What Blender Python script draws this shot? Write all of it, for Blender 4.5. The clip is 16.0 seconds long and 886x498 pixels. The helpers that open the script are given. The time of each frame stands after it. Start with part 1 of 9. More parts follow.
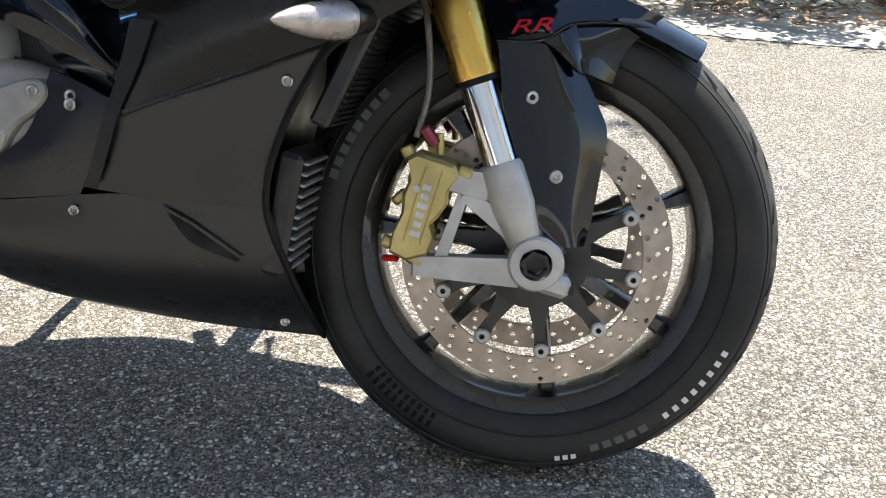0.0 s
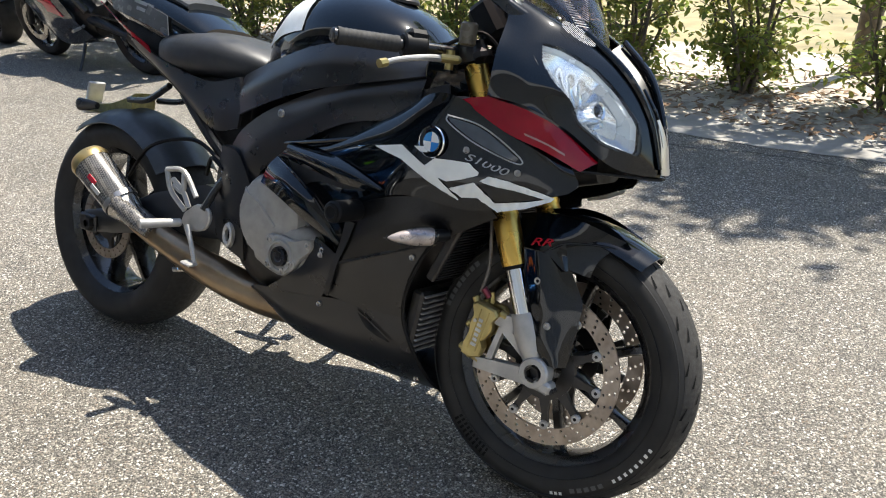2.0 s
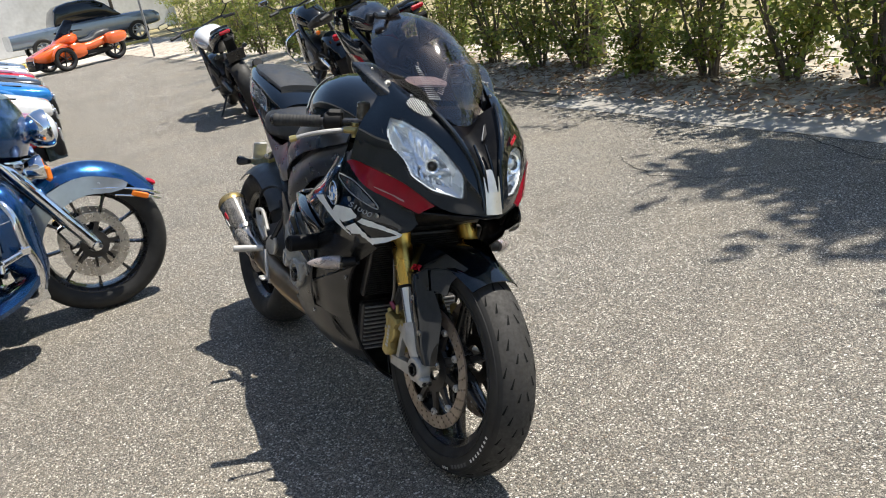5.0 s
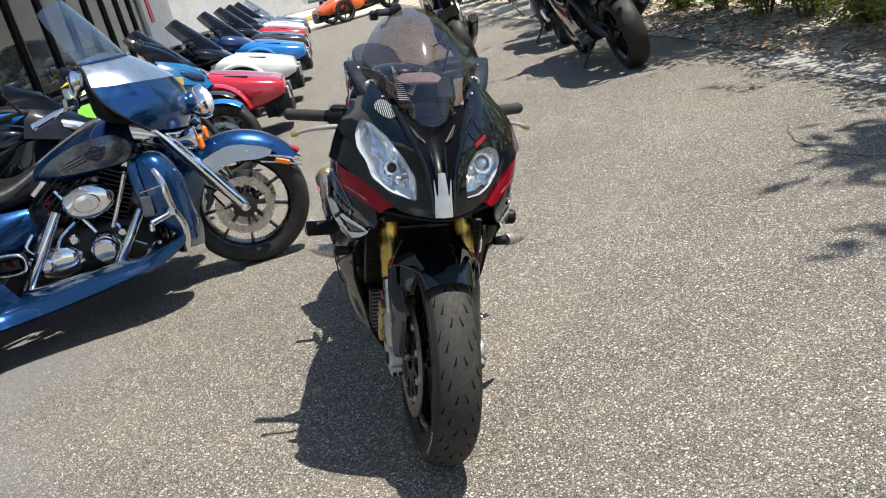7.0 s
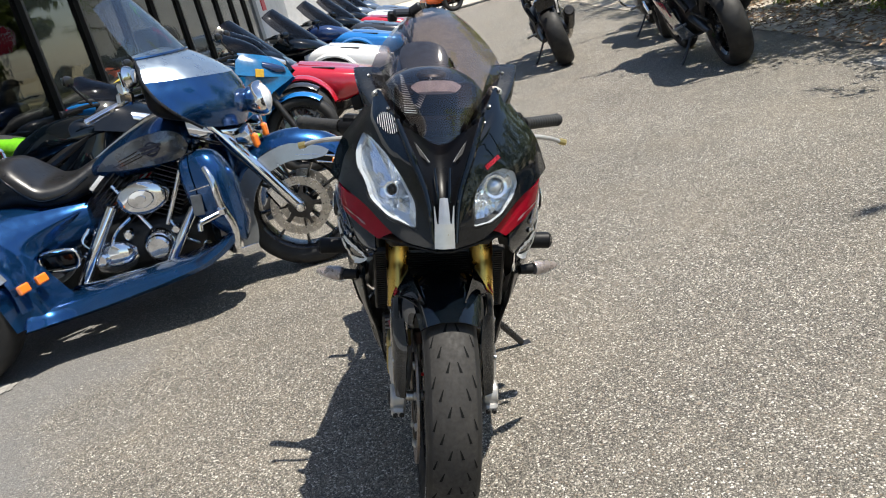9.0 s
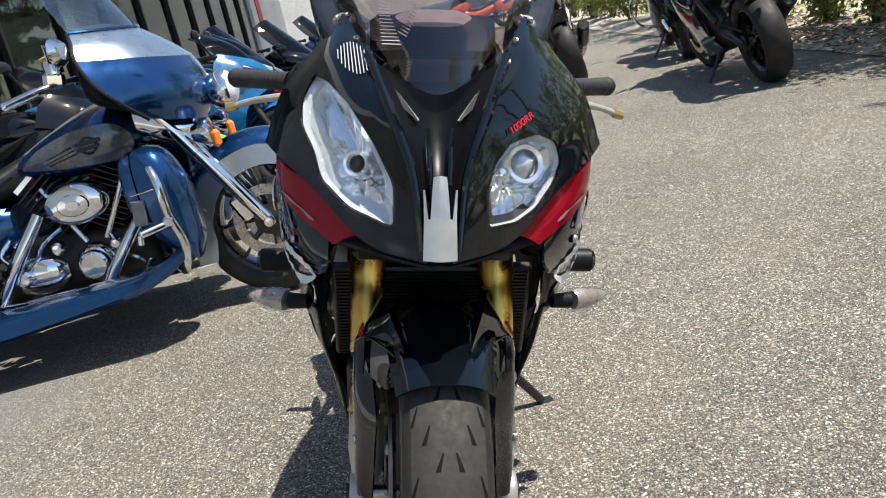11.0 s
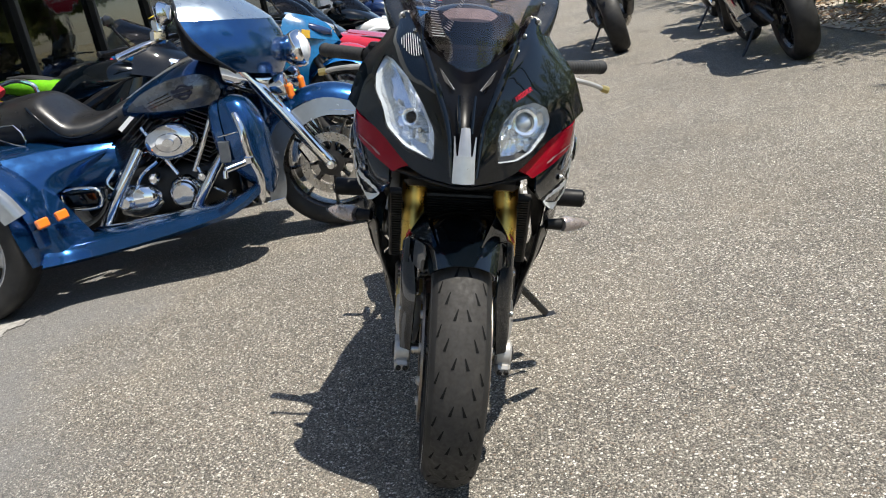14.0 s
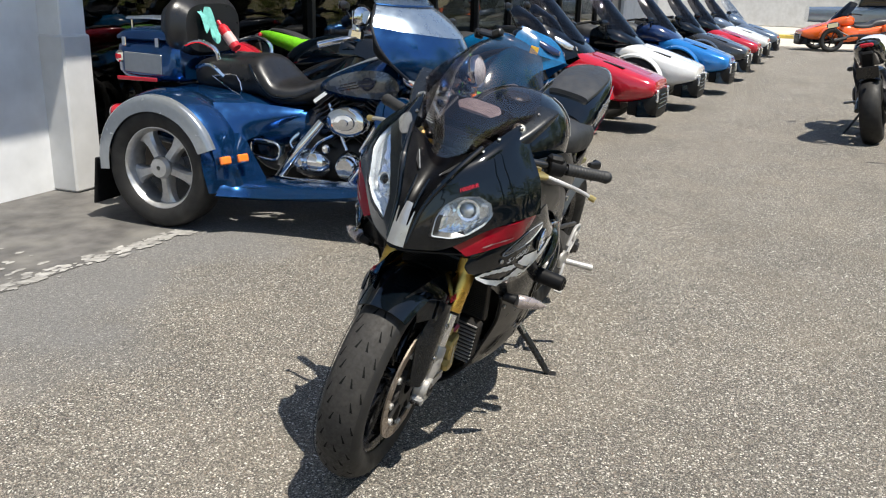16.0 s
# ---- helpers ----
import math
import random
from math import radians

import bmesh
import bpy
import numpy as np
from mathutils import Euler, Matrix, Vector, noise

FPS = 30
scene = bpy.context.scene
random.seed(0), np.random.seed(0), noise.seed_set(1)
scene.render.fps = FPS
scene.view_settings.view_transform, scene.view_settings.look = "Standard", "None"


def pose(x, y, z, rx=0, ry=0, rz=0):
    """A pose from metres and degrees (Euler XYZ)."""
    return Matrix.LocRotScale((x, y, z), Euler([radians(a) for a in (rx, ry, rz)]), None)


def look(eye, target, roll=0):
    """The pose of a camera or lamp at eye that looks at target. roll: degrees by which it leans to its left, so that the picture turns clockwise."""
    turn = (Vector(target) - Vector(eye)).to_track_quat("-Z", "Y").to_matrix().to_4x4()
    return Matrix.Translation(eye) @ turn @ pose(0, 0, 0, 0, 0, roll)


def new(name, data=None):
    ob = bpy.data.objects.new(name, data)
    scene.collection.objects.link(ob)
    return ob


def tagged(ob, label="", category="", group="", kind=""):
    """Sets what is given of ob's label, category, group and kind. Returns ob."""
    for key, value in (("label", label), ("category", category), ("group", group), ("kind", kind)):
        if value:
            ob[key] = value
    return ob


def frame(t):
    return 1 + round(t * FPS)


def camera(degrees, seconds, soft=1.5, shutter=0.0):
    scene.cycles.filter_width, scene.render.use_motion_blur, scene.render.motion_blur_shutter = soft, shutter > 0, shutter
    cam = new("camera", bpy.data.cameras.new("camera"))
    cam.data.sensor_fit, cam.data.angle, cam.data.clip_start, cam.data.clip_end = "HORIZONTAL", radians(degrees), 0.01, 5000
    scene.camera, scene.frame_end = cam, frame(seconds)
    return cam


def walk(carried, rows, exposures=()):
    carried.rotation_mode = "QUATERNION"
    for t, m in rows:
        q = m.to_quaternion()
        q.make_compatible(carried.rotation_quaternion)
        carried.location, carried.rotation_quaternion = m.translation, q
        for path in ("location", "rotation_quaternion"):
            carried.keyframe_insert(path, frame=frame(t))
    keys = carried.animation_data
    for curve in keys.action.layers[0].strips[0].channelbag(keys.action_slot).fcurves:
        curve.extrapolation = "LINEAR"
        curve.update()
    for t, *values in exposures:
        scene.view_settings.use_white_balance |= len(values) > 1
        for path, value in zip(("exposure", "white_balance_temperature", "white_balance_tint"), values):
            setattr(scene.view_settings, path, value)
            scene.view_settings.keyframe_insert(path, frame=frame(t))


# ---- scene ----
cam = camera(55.1, 16.0, 1.1)
PATH = [
    (0, (0.022, -0.961, 0.746), (-0.196, 0.824, -0.131), 2.8),
    (0.5, (0.141, -1.091, 0.849), (-0.292, 0.665, -0.005), 2.6),
    (1, (0.327, -1.196, 0.977), (-0.341, 0.494, 0.14), 1.7),
    (1.5, (0.531, -1.286, 1.109), (-0.352, 0.316, 0.299), 0.5),
    (2, (0.723, -1.39, 1.195), (-0.345, 0.114, 0.423), -0.7),
    (2.5, (0.939, -1.404, 1.244), (-0.273, 0.005, 0.504), -2.0),
    (3, (1.174, -1.334, 1.264), (-0.159, -0.025, 0.55), -3.5),
    (3.5, (1.392, -1.305, 1.276), (-0.045, -0.101, 0.579), -5.4),
    (3.7, (1.473, -1.28, 1.288), (-0.005, -0.122, 0.599), -6.2),
    (5.8, (2.004, -0.516, 1.302), (0.209, 0.07, 0.643), -13.0),
    (6, (2.046, -0.45, 1.298), (0.23, 0.069, 0.64), -13.4),
    (6.5, (2.06, -0.27, 1.282), (0.202, 0.079, 0.629), -14.2),
    (7, (2.089, -0.099, 1.282), (0.207, 0.092, 0.631), -14.8),
    (7.5, (2.12, 0.077, 1.278), (0.229, 0.147, 0.631), -15.2),
    (8, (2.13, 0.156, 1.273), (0.236, 0.148, 0.632), -15.4),
    (8.5, (2.062, 0.173, 1.26), (0.166, 0.126, 0.626), -15.3),
    (9, (1.865, 0.165, 1.24), (-0.038, 0.107, 0.626), -14.9),
    (9.2, (1.791, 0.175, 1.231), (-0.116, 0.117, 0.629), -14.7),
    (11.3, (1.159, 0.131, 0.909), (-0.767, 0.096, 0.369), -13.2),
    (11.5, (1.155, 0.121, 0.841), (-0.763, 0.076, 0.274), -13.3),
    (12, (1.188, 0.099, 0.707), (-0.71, 0.019, 0.081), -13.7),
    (12.5, (1.268, 0.103, 0.712), (-0.614, -0.008, 0.044), -14.1),
    (13, (1.424, 0.167, 0.842), (-0.455, 0.04, 0.168), -14.1),
    (13.5, (1.568, 0.195, 0.983), (-0.318, 0.062, 0.332), -13.2),
    (14, (1.742, 0.185, 1.078), (-0.156, 0.029, 0.467), -11.3),
    (14.5, (1.883, 0.281, 1.147), (-0.015, 0.046, 0.563), -8.0),
    (15, (1.993, 0.53, 1.204), (0.114, 0.157, 0.631), -4.3),
    (15.5, (1.952, 0.708, 1.238), (0.116, 0.163, 0.661), -0.9),
    (16, (1.886, 0.945, 1.263), (0.117, 0.216, 0.681), 1.5),
]
walk(cam, [(t, look(eye, target, roll)) for t, eye, target, roll in PATH], [(0.0, 1.62), (1.0, 1.36), (2.0, 1.13), (3.5, 0.90), (6.0, 0.75), (9.0, 0.72), (12.0, 0.8), (14.0, 0.72), (16.0, 0.61)])

# ---- daylight ----
SUN_FROM = Vector((0.125, 0.416, 1.0)).normalized()
world = bpy.data.worlds.new("sky")
scene.world = world
world.use_nodes = True
_sky = world.node_tree.nodes.new("ShaderNodeTexSky")
_sky.sky_type, _sky.sun_disc = "NISHITA", False
_sky.sun_elevation = math.asin(SUN_FROM.z)
_sky.sun_rotation = math.atan2(SUN_FROM.x, SUN_FROM.y)
_sky.air_density, _sky.dust_density = 1.0, 0.5
_bg = world.node_tree.nodes["Background"]
_bg.inputs["Strength"].default_value = 0.105
world.node_tree.links.new(_sky.outputs[0], _bg.inputs["Color"])
_sun = bpy.data.lights.new("sun", "SUN")
_sun.energy, _sun.angle, _sun.color = 4.7, radians(0.53), (1.0, 0.945, 0.845)
sun = new("sun", _sun)
sun.matrix_world = look(SUN_FROM * 30, (0, 0, 0))

# ---- materials ----
MATS = {}


def mat(name, col, rough=0.5, metal=0.0, coat=0.0, var=0.15, scale=40.0, bump=0.0, bscale=200.0, dirt=0.0, dirtcol=(0.25, 0.22, 0.18), emit=None, alpha=1.0,
        trans=0.0, rand=0.0, spec=0.5, flake=0.0, stretch=(1, 1, 1)):
    """A procedural surface: two scales of variation in colour and gloss, fine relief, dust."""
    if name in MATS:
        return MATS[name]
    m = bpy.data.materials.new(name)
    MATS[name] = m
    m.use_nodes = True
    nt = m.node_tree
    N, L = nt.nodes, nt.links
    b = N["Principled BSDF"]
    b.inputs["Metallic"].default_value = metal
    b.inputs["Coat Weight"].default_value = coat
    b.inputs["Coat Roughness"].default_value = 0.04
    b.inputs["Specular IOR Level"].default_value = spec
    b.inputs["Transmission Weight"].default_value = trans
    b.inputs["Alpha"].default_value = alpha
    tc = N.new("ShaderNodeTexCoord")
    mp = N.new("ShaderNodeMapping")
    mp.inputs["Scale"].default_value = stretch
    L.new(tc.outputs["Object"], mp.inputs["Vector"])

    def tex(s, detail=4.0):
        n = N.new("ShaderNodeTexNoise")
        n.inputs["Scale"].default_value = s
        n.inputs["Detail"].default_value = detail
        L.new(mp.outputs[0], n.inputs["Vector"])
        return n.outputs["Fac"]

    def ramp(src, a, bb, lo, hi):
        n = N.new("ShaderNodeMapRange")
        for k, v in zip(("From Min", "From Max", "To Min", "To Max"), (a, bb, lo, hi)):
            n.inputs[k].default_value = v
        L.new(src, n.inputs["Value"])
        return n.outputs[0]

    fine, wide = tex(scale), tex(scale * 0.13, 3.0)
    mul = N.new("ShaderNodeMath")
    mul.operation = "MULTIPLY"
    L.new(ramp(fine, 0.3, 0.7, 1 - var, 1 + var), mul.inputs[0])
    L.new(ramp(wide, 0.3, 0.7, 1 - var, 1 + var), mul.inputs[1])
    val = mul.outputs[0]
    if rand:
        oi = N.new("ShaderNodeObjectInfo")
        m2 = N.new("ShaderNodeMath")
        m2.operation = "MULTIPLY"
        L.new(val, m2.inputs[0])
        L.new(ramp(oi.outputs["Random"], 0, 1, 1 - rand, 1 + rand), m2.inputs[1])
        val = m2.outputs[0]
    hsv = N.new("ShaderNodeHueSaturation")
    hsv.inputs["Color"].default_value = (*col, 1)
    L.new(val, hsv.inputs["Value"])
    colour = hsv.outputs[0]
    if dirt:
        mx = N.new("ShaderNodeMix")
        mx.data_type = "RGBA"
        L.new(ramp(tex(scale * 0.35, 6.0), 0.48, 0.72, 0.0, dirt), mx.inputs["Factor"])
        L.new(colour, mx.inputs["A"])
        mx.inputs["B"].default_value = (*dirtcol, 1)
        colour = mx.outputs["Result"]
    L.new(colour, b.inputs["Base Color"])
    L.new(ramp(tex(scale * 0.6), 0.3, 0.7, max(rough * 0.8, 0.01), min(rough * 1.25, 1)), b.inputs["Roughness"])
    if emit:
        b.inputs["Emission Color"].default_value = (*emit[:3], 1)
        b.inputs["Emission Strength"].default_value = emit[3]
    if bump or flake:
        bp = N.new("ShaderNodeBump")
        bp.inputs["Strength"].default_value = bump or flake
        bp.inputs["Distance"].default_value = 0.002
        L.new(tex(bscale, 5.0), bp.inputs["Height"])
        L.new(bp.outputs[0], b.inputs["Normal"])
    return m


def glass(name, tint=(0.9, 0.93, 0.93), rough=0.02, shine=0.035):
    """Thin glass or plastic: clear straight through, with a gloss on top."""
    if name in MATS:
        return MATS[name]
    m = bpy.data.materials.new(name)
    MATS[name] = m
    m.use_nodes = True
    nt = m.node_tree
    N, L = nt.nodes, nt.links
    N.remove(N["Principled BSDF"])
    out = N["Material Output"]
    tr, gl, mx, lw = N.new("ShaderNodeBsdfTransparent"), N.new("ShaderNodeBsdfGlossy"), N.new("ShaderNodeMixShader"), N.new("ShaderNodeLayerWeight")
    tr.inputs["Color"].default_value = (*tint, 1)
    gl.inputs["Roughness"].default_value = rough
    pw, ma = N.new("ShaderNodeMath"), N.new("ShaderNodeMath")
    pw.operation, pw.inputs[1].default_value = "POWER", 4.5
    ma.operation, ma.inputs[1].default_value, ma.inputs[2].default_value = "MULTIPLY_ADD", 0.7, shine
    L.new(lw.outputs["Facing"], pw.inputs[0])
    L.new(pw.outputs[0], ma.inputs[0])
    n = N.new("ShaderNodeTexNoise")
    n.inputs["Scale"].default_value = 14.0
    bp = N.new("ShaderNodeBump")
    bp.inputs["Strength"].default_value, bp.inputs["Distance"].default_value = 0.04, 0.01
    L.new(n.outputs["Fac"], bp.inputs["Height"])
    L.new(bp.outputs[0], gl.inputs["Normal"])
    L.new(ma.outputs[0], mx.inputs[0])
    L.new(tr.outputs[0], mx.inputs[1])
    L.new(gl.outputs[0], mx.inputs[2])
    L.new(mx.outputs[0], out.inputs["Surface"])
    return m


def asphalt_mat():
    m = bpy.data.materials.new("worn_asphalt")
    m.use_nodes = True
    nt = m.node_tree
    N, L = nt.nodes, nt.links
    b = N["Principled BSDF"]
    tc = N.new("ShaderNodeTexCoord")

    def link(a, c):
        L.new(a, c)

    def vor(s, feature="F1"):
        n = N.new("ShaderNodeTexVoronoi")
        n.feature = feature
        n.inputs["Scale"].default_value = s
        link(warp, n.inputs["Vector"])
        return n

    def noise_tex(s, d=4.0, r=0.6):
        n = N.new("ShaderNodeTexNoise")
        n.inputs["Scale"].default_value, n.inputs["Detail"].default_value, n.inputs["Roughness"].default_value = s, d, r
        link(tc.outputs["Object"], n.inputs["Vector"])
        return n.outputs["Fac"]

    def rng(src, a, c, lo, hi):
        n = N.new("ShaderNodeMapRange")
        for k, v in zip(("From Min", "From Max", "To Min", "To Max"), (a, c, lo, hi)):
            n.inputs[k].default_value = v
        link(src, n.inputs["Value"])
        return n.outputs[0]

    def math2(op, a, c):
        n = N.new("ShaderNodeMath")
        n.operation = op
        for i, s in enumerate((a, c)):
            if isinstance(s, float):
                n.inputs[i].default_value = s
            else:
                link(s, n.inputs[i])
        return n.outputs[0]

    def mix(f, a, c):
        n = N.new("ShaderNodeMix")
        n.data_type = "RGBA"
        link(f, n.inputs["Factor"])
        for k, s in (("A", a), ("B", c)):
            if isinstance(s, tuple):
                n.inputs[k].default_value = (*s, 1)
            else:
                link(s, n.inputs[k])
        return n.outputs["Result"]

    nz = N.new("ShaderNodeTexNoise")
    nz.inputs["Scale"].default_value = 55.0
    link(tc.outputs["Object"], nz.inputs["Vector"])
    add = N.new("ShaderNodeMixRGB")
    add.blend_type, add.inputs[0].default_value = "LINEAR_LIGHT", 0.006
    link(tc.outputs["Object"], add.inputs[1])
    link(nz.outputs["Color"], add.inputs[2])
    warp = add.outputs[0]
    stones = vor(172.0)
    pebbles = vor(300.0)
    sep = N.new("ShaderNodeSeparateColor")
    link(stones.outputs["Color"], sep.inputs[0])
    sep2 = N.new("ShaderNodeSeparateColor")
    link(pebbles.outputs["Color"], sep2.inputs[0])
    # tar between, grey and buff stones of many tones
    tone = mix(rng(sep.outputs[0], 0.0, 1.0, 0.0, 1.0), (0.060, 0.056, 0.050), (0.53, 0.48, 0.40))
    tone = mix(rng(sep.outputs[1], 0.76, 0.90, 0.0, 1.0), tone, (0.84, 0.80, 0.72))
    tone = mix(rng(sep.outputs[1], 0.02, 0.16, 0.7, 0.0), tone, (0.23, 0.16, 0.11))
    small = mix(rng(sep2.outputs[0], 0.0, 1.0, 0.0, 1.0), (0.042, 0.040, 0.036), (0.38, 0.35, 0.30))
    shape = math2("ADD", stones.outputs["Distance"], rng(sep.outputs[2], 0.0, 1.0, -0.16, 0.22))
    isstone = rng(shape, 0.42, 0.56, 1.0, 0.0)
    col = mix(isstone, small, tone)
    tar = rng(pebbles.outputs["Distance"], 0.42, 0.66, 0.0, 0.8)
    col = mix(math2("MULTIPLY", tar, rng(isstone, 0.0, 1.0, 1.0, 0.15)), col, (0.028, 0.027, 0.025))
    # broad patches, oil and dust
    big = noise_tex(0.9, 5.0, 0.65)
    mid = noise_tex(6.0, 4.0, 0.6)
    wear = math2("MULTIPLY", rng(big, 0.3, 0.7, 0.84, 1.12), rng(mid, 0.3, 0.7, 0.90, 1.06))
    hs = N.new("ShaderNodeHueSaturation")
    link(col, hs.inputs["Color"])
    link(wear, hs.inputs["Value"])
    col = mix(rng(noise_tex(2.3, 6.0, 0.7), 0.62, 0.80, 0.0, 0.55), hs.outputs[0], (0.075, 0.07, 0.064))
    # buff dust caught between the stones in broad patches
    col = mix(rng(noise_tex(1.5, 5.0, 0.65), 0.45, 0.68, 0.0, 0.20), col, (0.27, 0.225, 0.165))
    # a smoother, newer strip along the shop front
    sx = N.new("ShaderNodeSeparateXYZ")
    link(tc.outputs["Object"], sx.inputs[0])
    strip = rng(math2("ADD", sx.outputs[1], rng(noise_tex(1.1, 4.0, 0.6), 0.3, 0.7, -0.45, 0.45)), -1.75, -1.15, 0.72, 0.0)
    col = mix(strip, col, mix(rng(noise_tex(60.0, 5.0, 0.7), 0.35, 0.65, 0.0, 1.0), (0.125, 0.125, 0.125), (0.25, 0.248, 0.245)))
    link(col, b.inputs["Base Color"])
    b.inputs["Roughness"].default_value = 0.82
    b.inputs["Specular IOR Level"].default_value = 0.35
    bp = N.new("ShaderNodeBump")
    bp.inputs["Strength"].default_value, bp.inputs["Distance"].default_value = 1.0, 0.0032
    h = math2("ADD", rng(shape, 0.15, 0.65, 1.0, 0.0), rng(pebbles.outputs["Distance"], 0.1, 0.6, 0.45, 0.0))
    link(h, bp.inputs["Height"])
    link(bp.outputs[0], b.inputs["Normal"])
    return m


ASPHALT = asphalt_mat()
BLACK_GLOSS = mat("gloss_black_paint", (0.0014, 0.0030, 0.0050), 0.30, coat=1.0, var=0.1, spec=0.02)
BLACK_SATIN = mat("satin_black_plastic", (0.008, 0.008, 0.009), 0.30, spec=0.6, var=0.12, scale=30, dirt=0.05, dirtcol=(0.06, 0.055, 0.05), bump=0.03, bscale=900)
BLACK_MATT = mat("matt_black_plastic", (0.006, 0.006, 0.0066), 0.5, spec=0.2, var=0.15, dirt=0.05, dirtcol=(0.06, 0.055, 0.05), bump=0.06, bscale=700)
RUBBER = mat("tyre_rubber", (0.018, 0.0175, 0.017), 0.6, spec=0.35, var=0.18, scale=25, dirt=0.25, dirtcol=(0.05, 0.047, 0.043), bump=0.08, bscale=500)
TREAD_RUBBER = mat("scrubbed_tread_rubber", (0.030, 0.028, 0.0255), 0.72, spec=0.4, var=0.08, scale=160, dirt=0.12, dirtcol=(0.10, 0.09, 0.08), bump=0.2, bscale=900)
GRIP = mat("grip_rubber", (0.018, 0.018, 0.018), 0.65, var=0.1)
RED_GLOSS = mat("gloss_red_paint", (0.24, 0.003, 0.012), 0.10, spec=0.3, var=0.08)
SILVER = mat("silver_graphic_film", (0.74, 0.76, 0.75), 0.36, metal=0.1, var=0.05)
GOLD = mat("gold_anodised_aluminium", (0.66, 0.42, 0.10), 0.27, metal=1.0, var=0.10, scale=30)
CALIPER_GOLD = mat("gold_cast_caliper", (0.48, 0.38, 0.15), 0.36, metal=0.75, var=0.15, dirt=0.25, dirtcol=(0.14, 0.11, 0.06))
CHROME = mat("chrome", (0.78, 0.79, 0.80), 0.06, metal=1.0, var=0.03)
STEEL = mat("brushed_steel", (0.46, 0.44, 0.41), 0.28, metal=1.0, var=0.15, dirt=0.2, dirtcol=(0.2, 0.15, 0.1), stretch=(1, 6, 1))
ALU = mat("cast_aluminium", (0.47, 0.455, 0.43), 0.40, metal=0.45, var=0.12, dirt=0.25, dirtcol=(0.2, 0.18, 0.15), bump=0.08, bscale=600)
ENGINE_CAST = mat("engine_casting", (0.37, 0.355, 0.325), 0.42, metal=0.25, var=0.12, dirt=0.2, dirtcol=(0.13, 0.11, 0.09), bump=0.12, bscale=700)
DISC = mat("brake_disc_steel", (0.36, 0.30, 0.245), 0.38, metal=0.8, var=0.15, scale=60, dirt=0.35, dirtcol=(0.16, 0.11, 0.07))
DARK_METAL = mat("dark_metal", (0.045, 0.043, 0.042), 0.4, metal=0.7, var=0.2, dirt=0.3, dirtcol=(0.10, 0.085, 0.07))
BLUED_STEEL = mat("heat_tinted_steel", (0.34, 0.25, 0.16), 0.34, metal=0.95, var=0.25, scale=14, dirt=0.3, dirtcol=(0.16, 0.10, 0.06))
SEAT = mat("black_seat_vinyl", (0.026, 0.027, 0.029), 0.5, var=0.12, bump=0.25, bscale=420)
LENS = glass("clear_lens", (0.93, 0.95, 0.96), 0.03)
TINT = glass("smoked_screen", (0.70, 0.655, 0.65), 0.07, 0.075)
TINT_DARK = glass("dark_tinted_screen", (0.30, 0.30, 0.31), 0.02)
CLEAR_SCREEN = glass("clear_windscreen", (0.84, 0.87, 0.90), 0.05, 0.12)
REFLECTOR = mat("bright_reflector", (0.88, 0.91, 0.95), 0.16, metal=0.8, var=0.05)
AMBER = mat("amber_lens", (0.85, 0.20, 0.02), 0.2, coat=0.6, var=0.05)
RED_LENS = mat("red_lens", (0.45, 0.01, 0.02), 0.18, coat=0.8, var=0.05)
WHITE_INK = mat("worn_white_ink", (0.55, 0.55, 0.53), 0.6, var=0.2)
RED_INK = mat("red_graphic_film", (0.52, 0.014, 0.03), 0.3, var=0.06)
GREY_INK = mat("grey_graphic_film", (0.30, 0.31, 0.32), 0.35, metal=0.3, var=0.08)
BLUE_ENAMEL = mat("blue_enamel", (0.03, 0.20, 0.55), 0.2, coat=0.7, var=0.03)
WHITE_ENAMEL = mat("white_enamel", (0.75, 0.76, 0.76), 0.2, coat=0.7, var=0.03)


def carbon_mat():
    m = mat("carbon_weave", (0.05, 0.05, 0.05), 0.25, coat=0.6, var=0.05)
    nt = m.node_tree
    ck = nt.nodes.new("ShaderNodeTexChecker")
    ck.inputs["Scale"].default_value = 210
    ck.inputs["Color1"].default_value, ck.inputs["Color2"].default_value = (0.20, 0.185, 0.165, 1), (0.035, 0.034, 0.033, 1)
    tc = nt.nodes.new("ShaderNodeTexCoord")
    nt.links.new(tc.outputs["Object"], ck.inputs["Vector"])
    nt.links.new(ck.outputs["Color"], nt.nodes["Principled BSDF"].inputs["Base Color"])
    return m


CARBON = carbon_mat()


# ---- mesh building ----
def cr(pts, n):
    """n points evenly along a smooth curve through the control points."""
    p = np.array(pts, float)
    if len(p) == 2:
        t = np.linspace(0, 1, n)[:, None]
        return p[0] * (1 - t) + p[1] * t
    q = np.vstack([2 * p[0] - p[1], p, 2 * p[-1] - p[-2]])
    out = []
    k = len(p) - 1
    for u in np.linspace(0, k, n):
        i = min(int(u), k - 1)
        t = u - i
        a, b, c, d = q[i:i + 4]
        out.append(0.5 * (2 * b + (c - a) * t + (2 * a - 5 * b + 4 * c - d) * t * t + (3 * b - a - 3 * c + d) * t**3))
    return np.array(out)


def frame_of(axis):
    z = Vector(axis).normalized()
    x = z.orthogonal().normalized()
    return x, z.cross(x), z


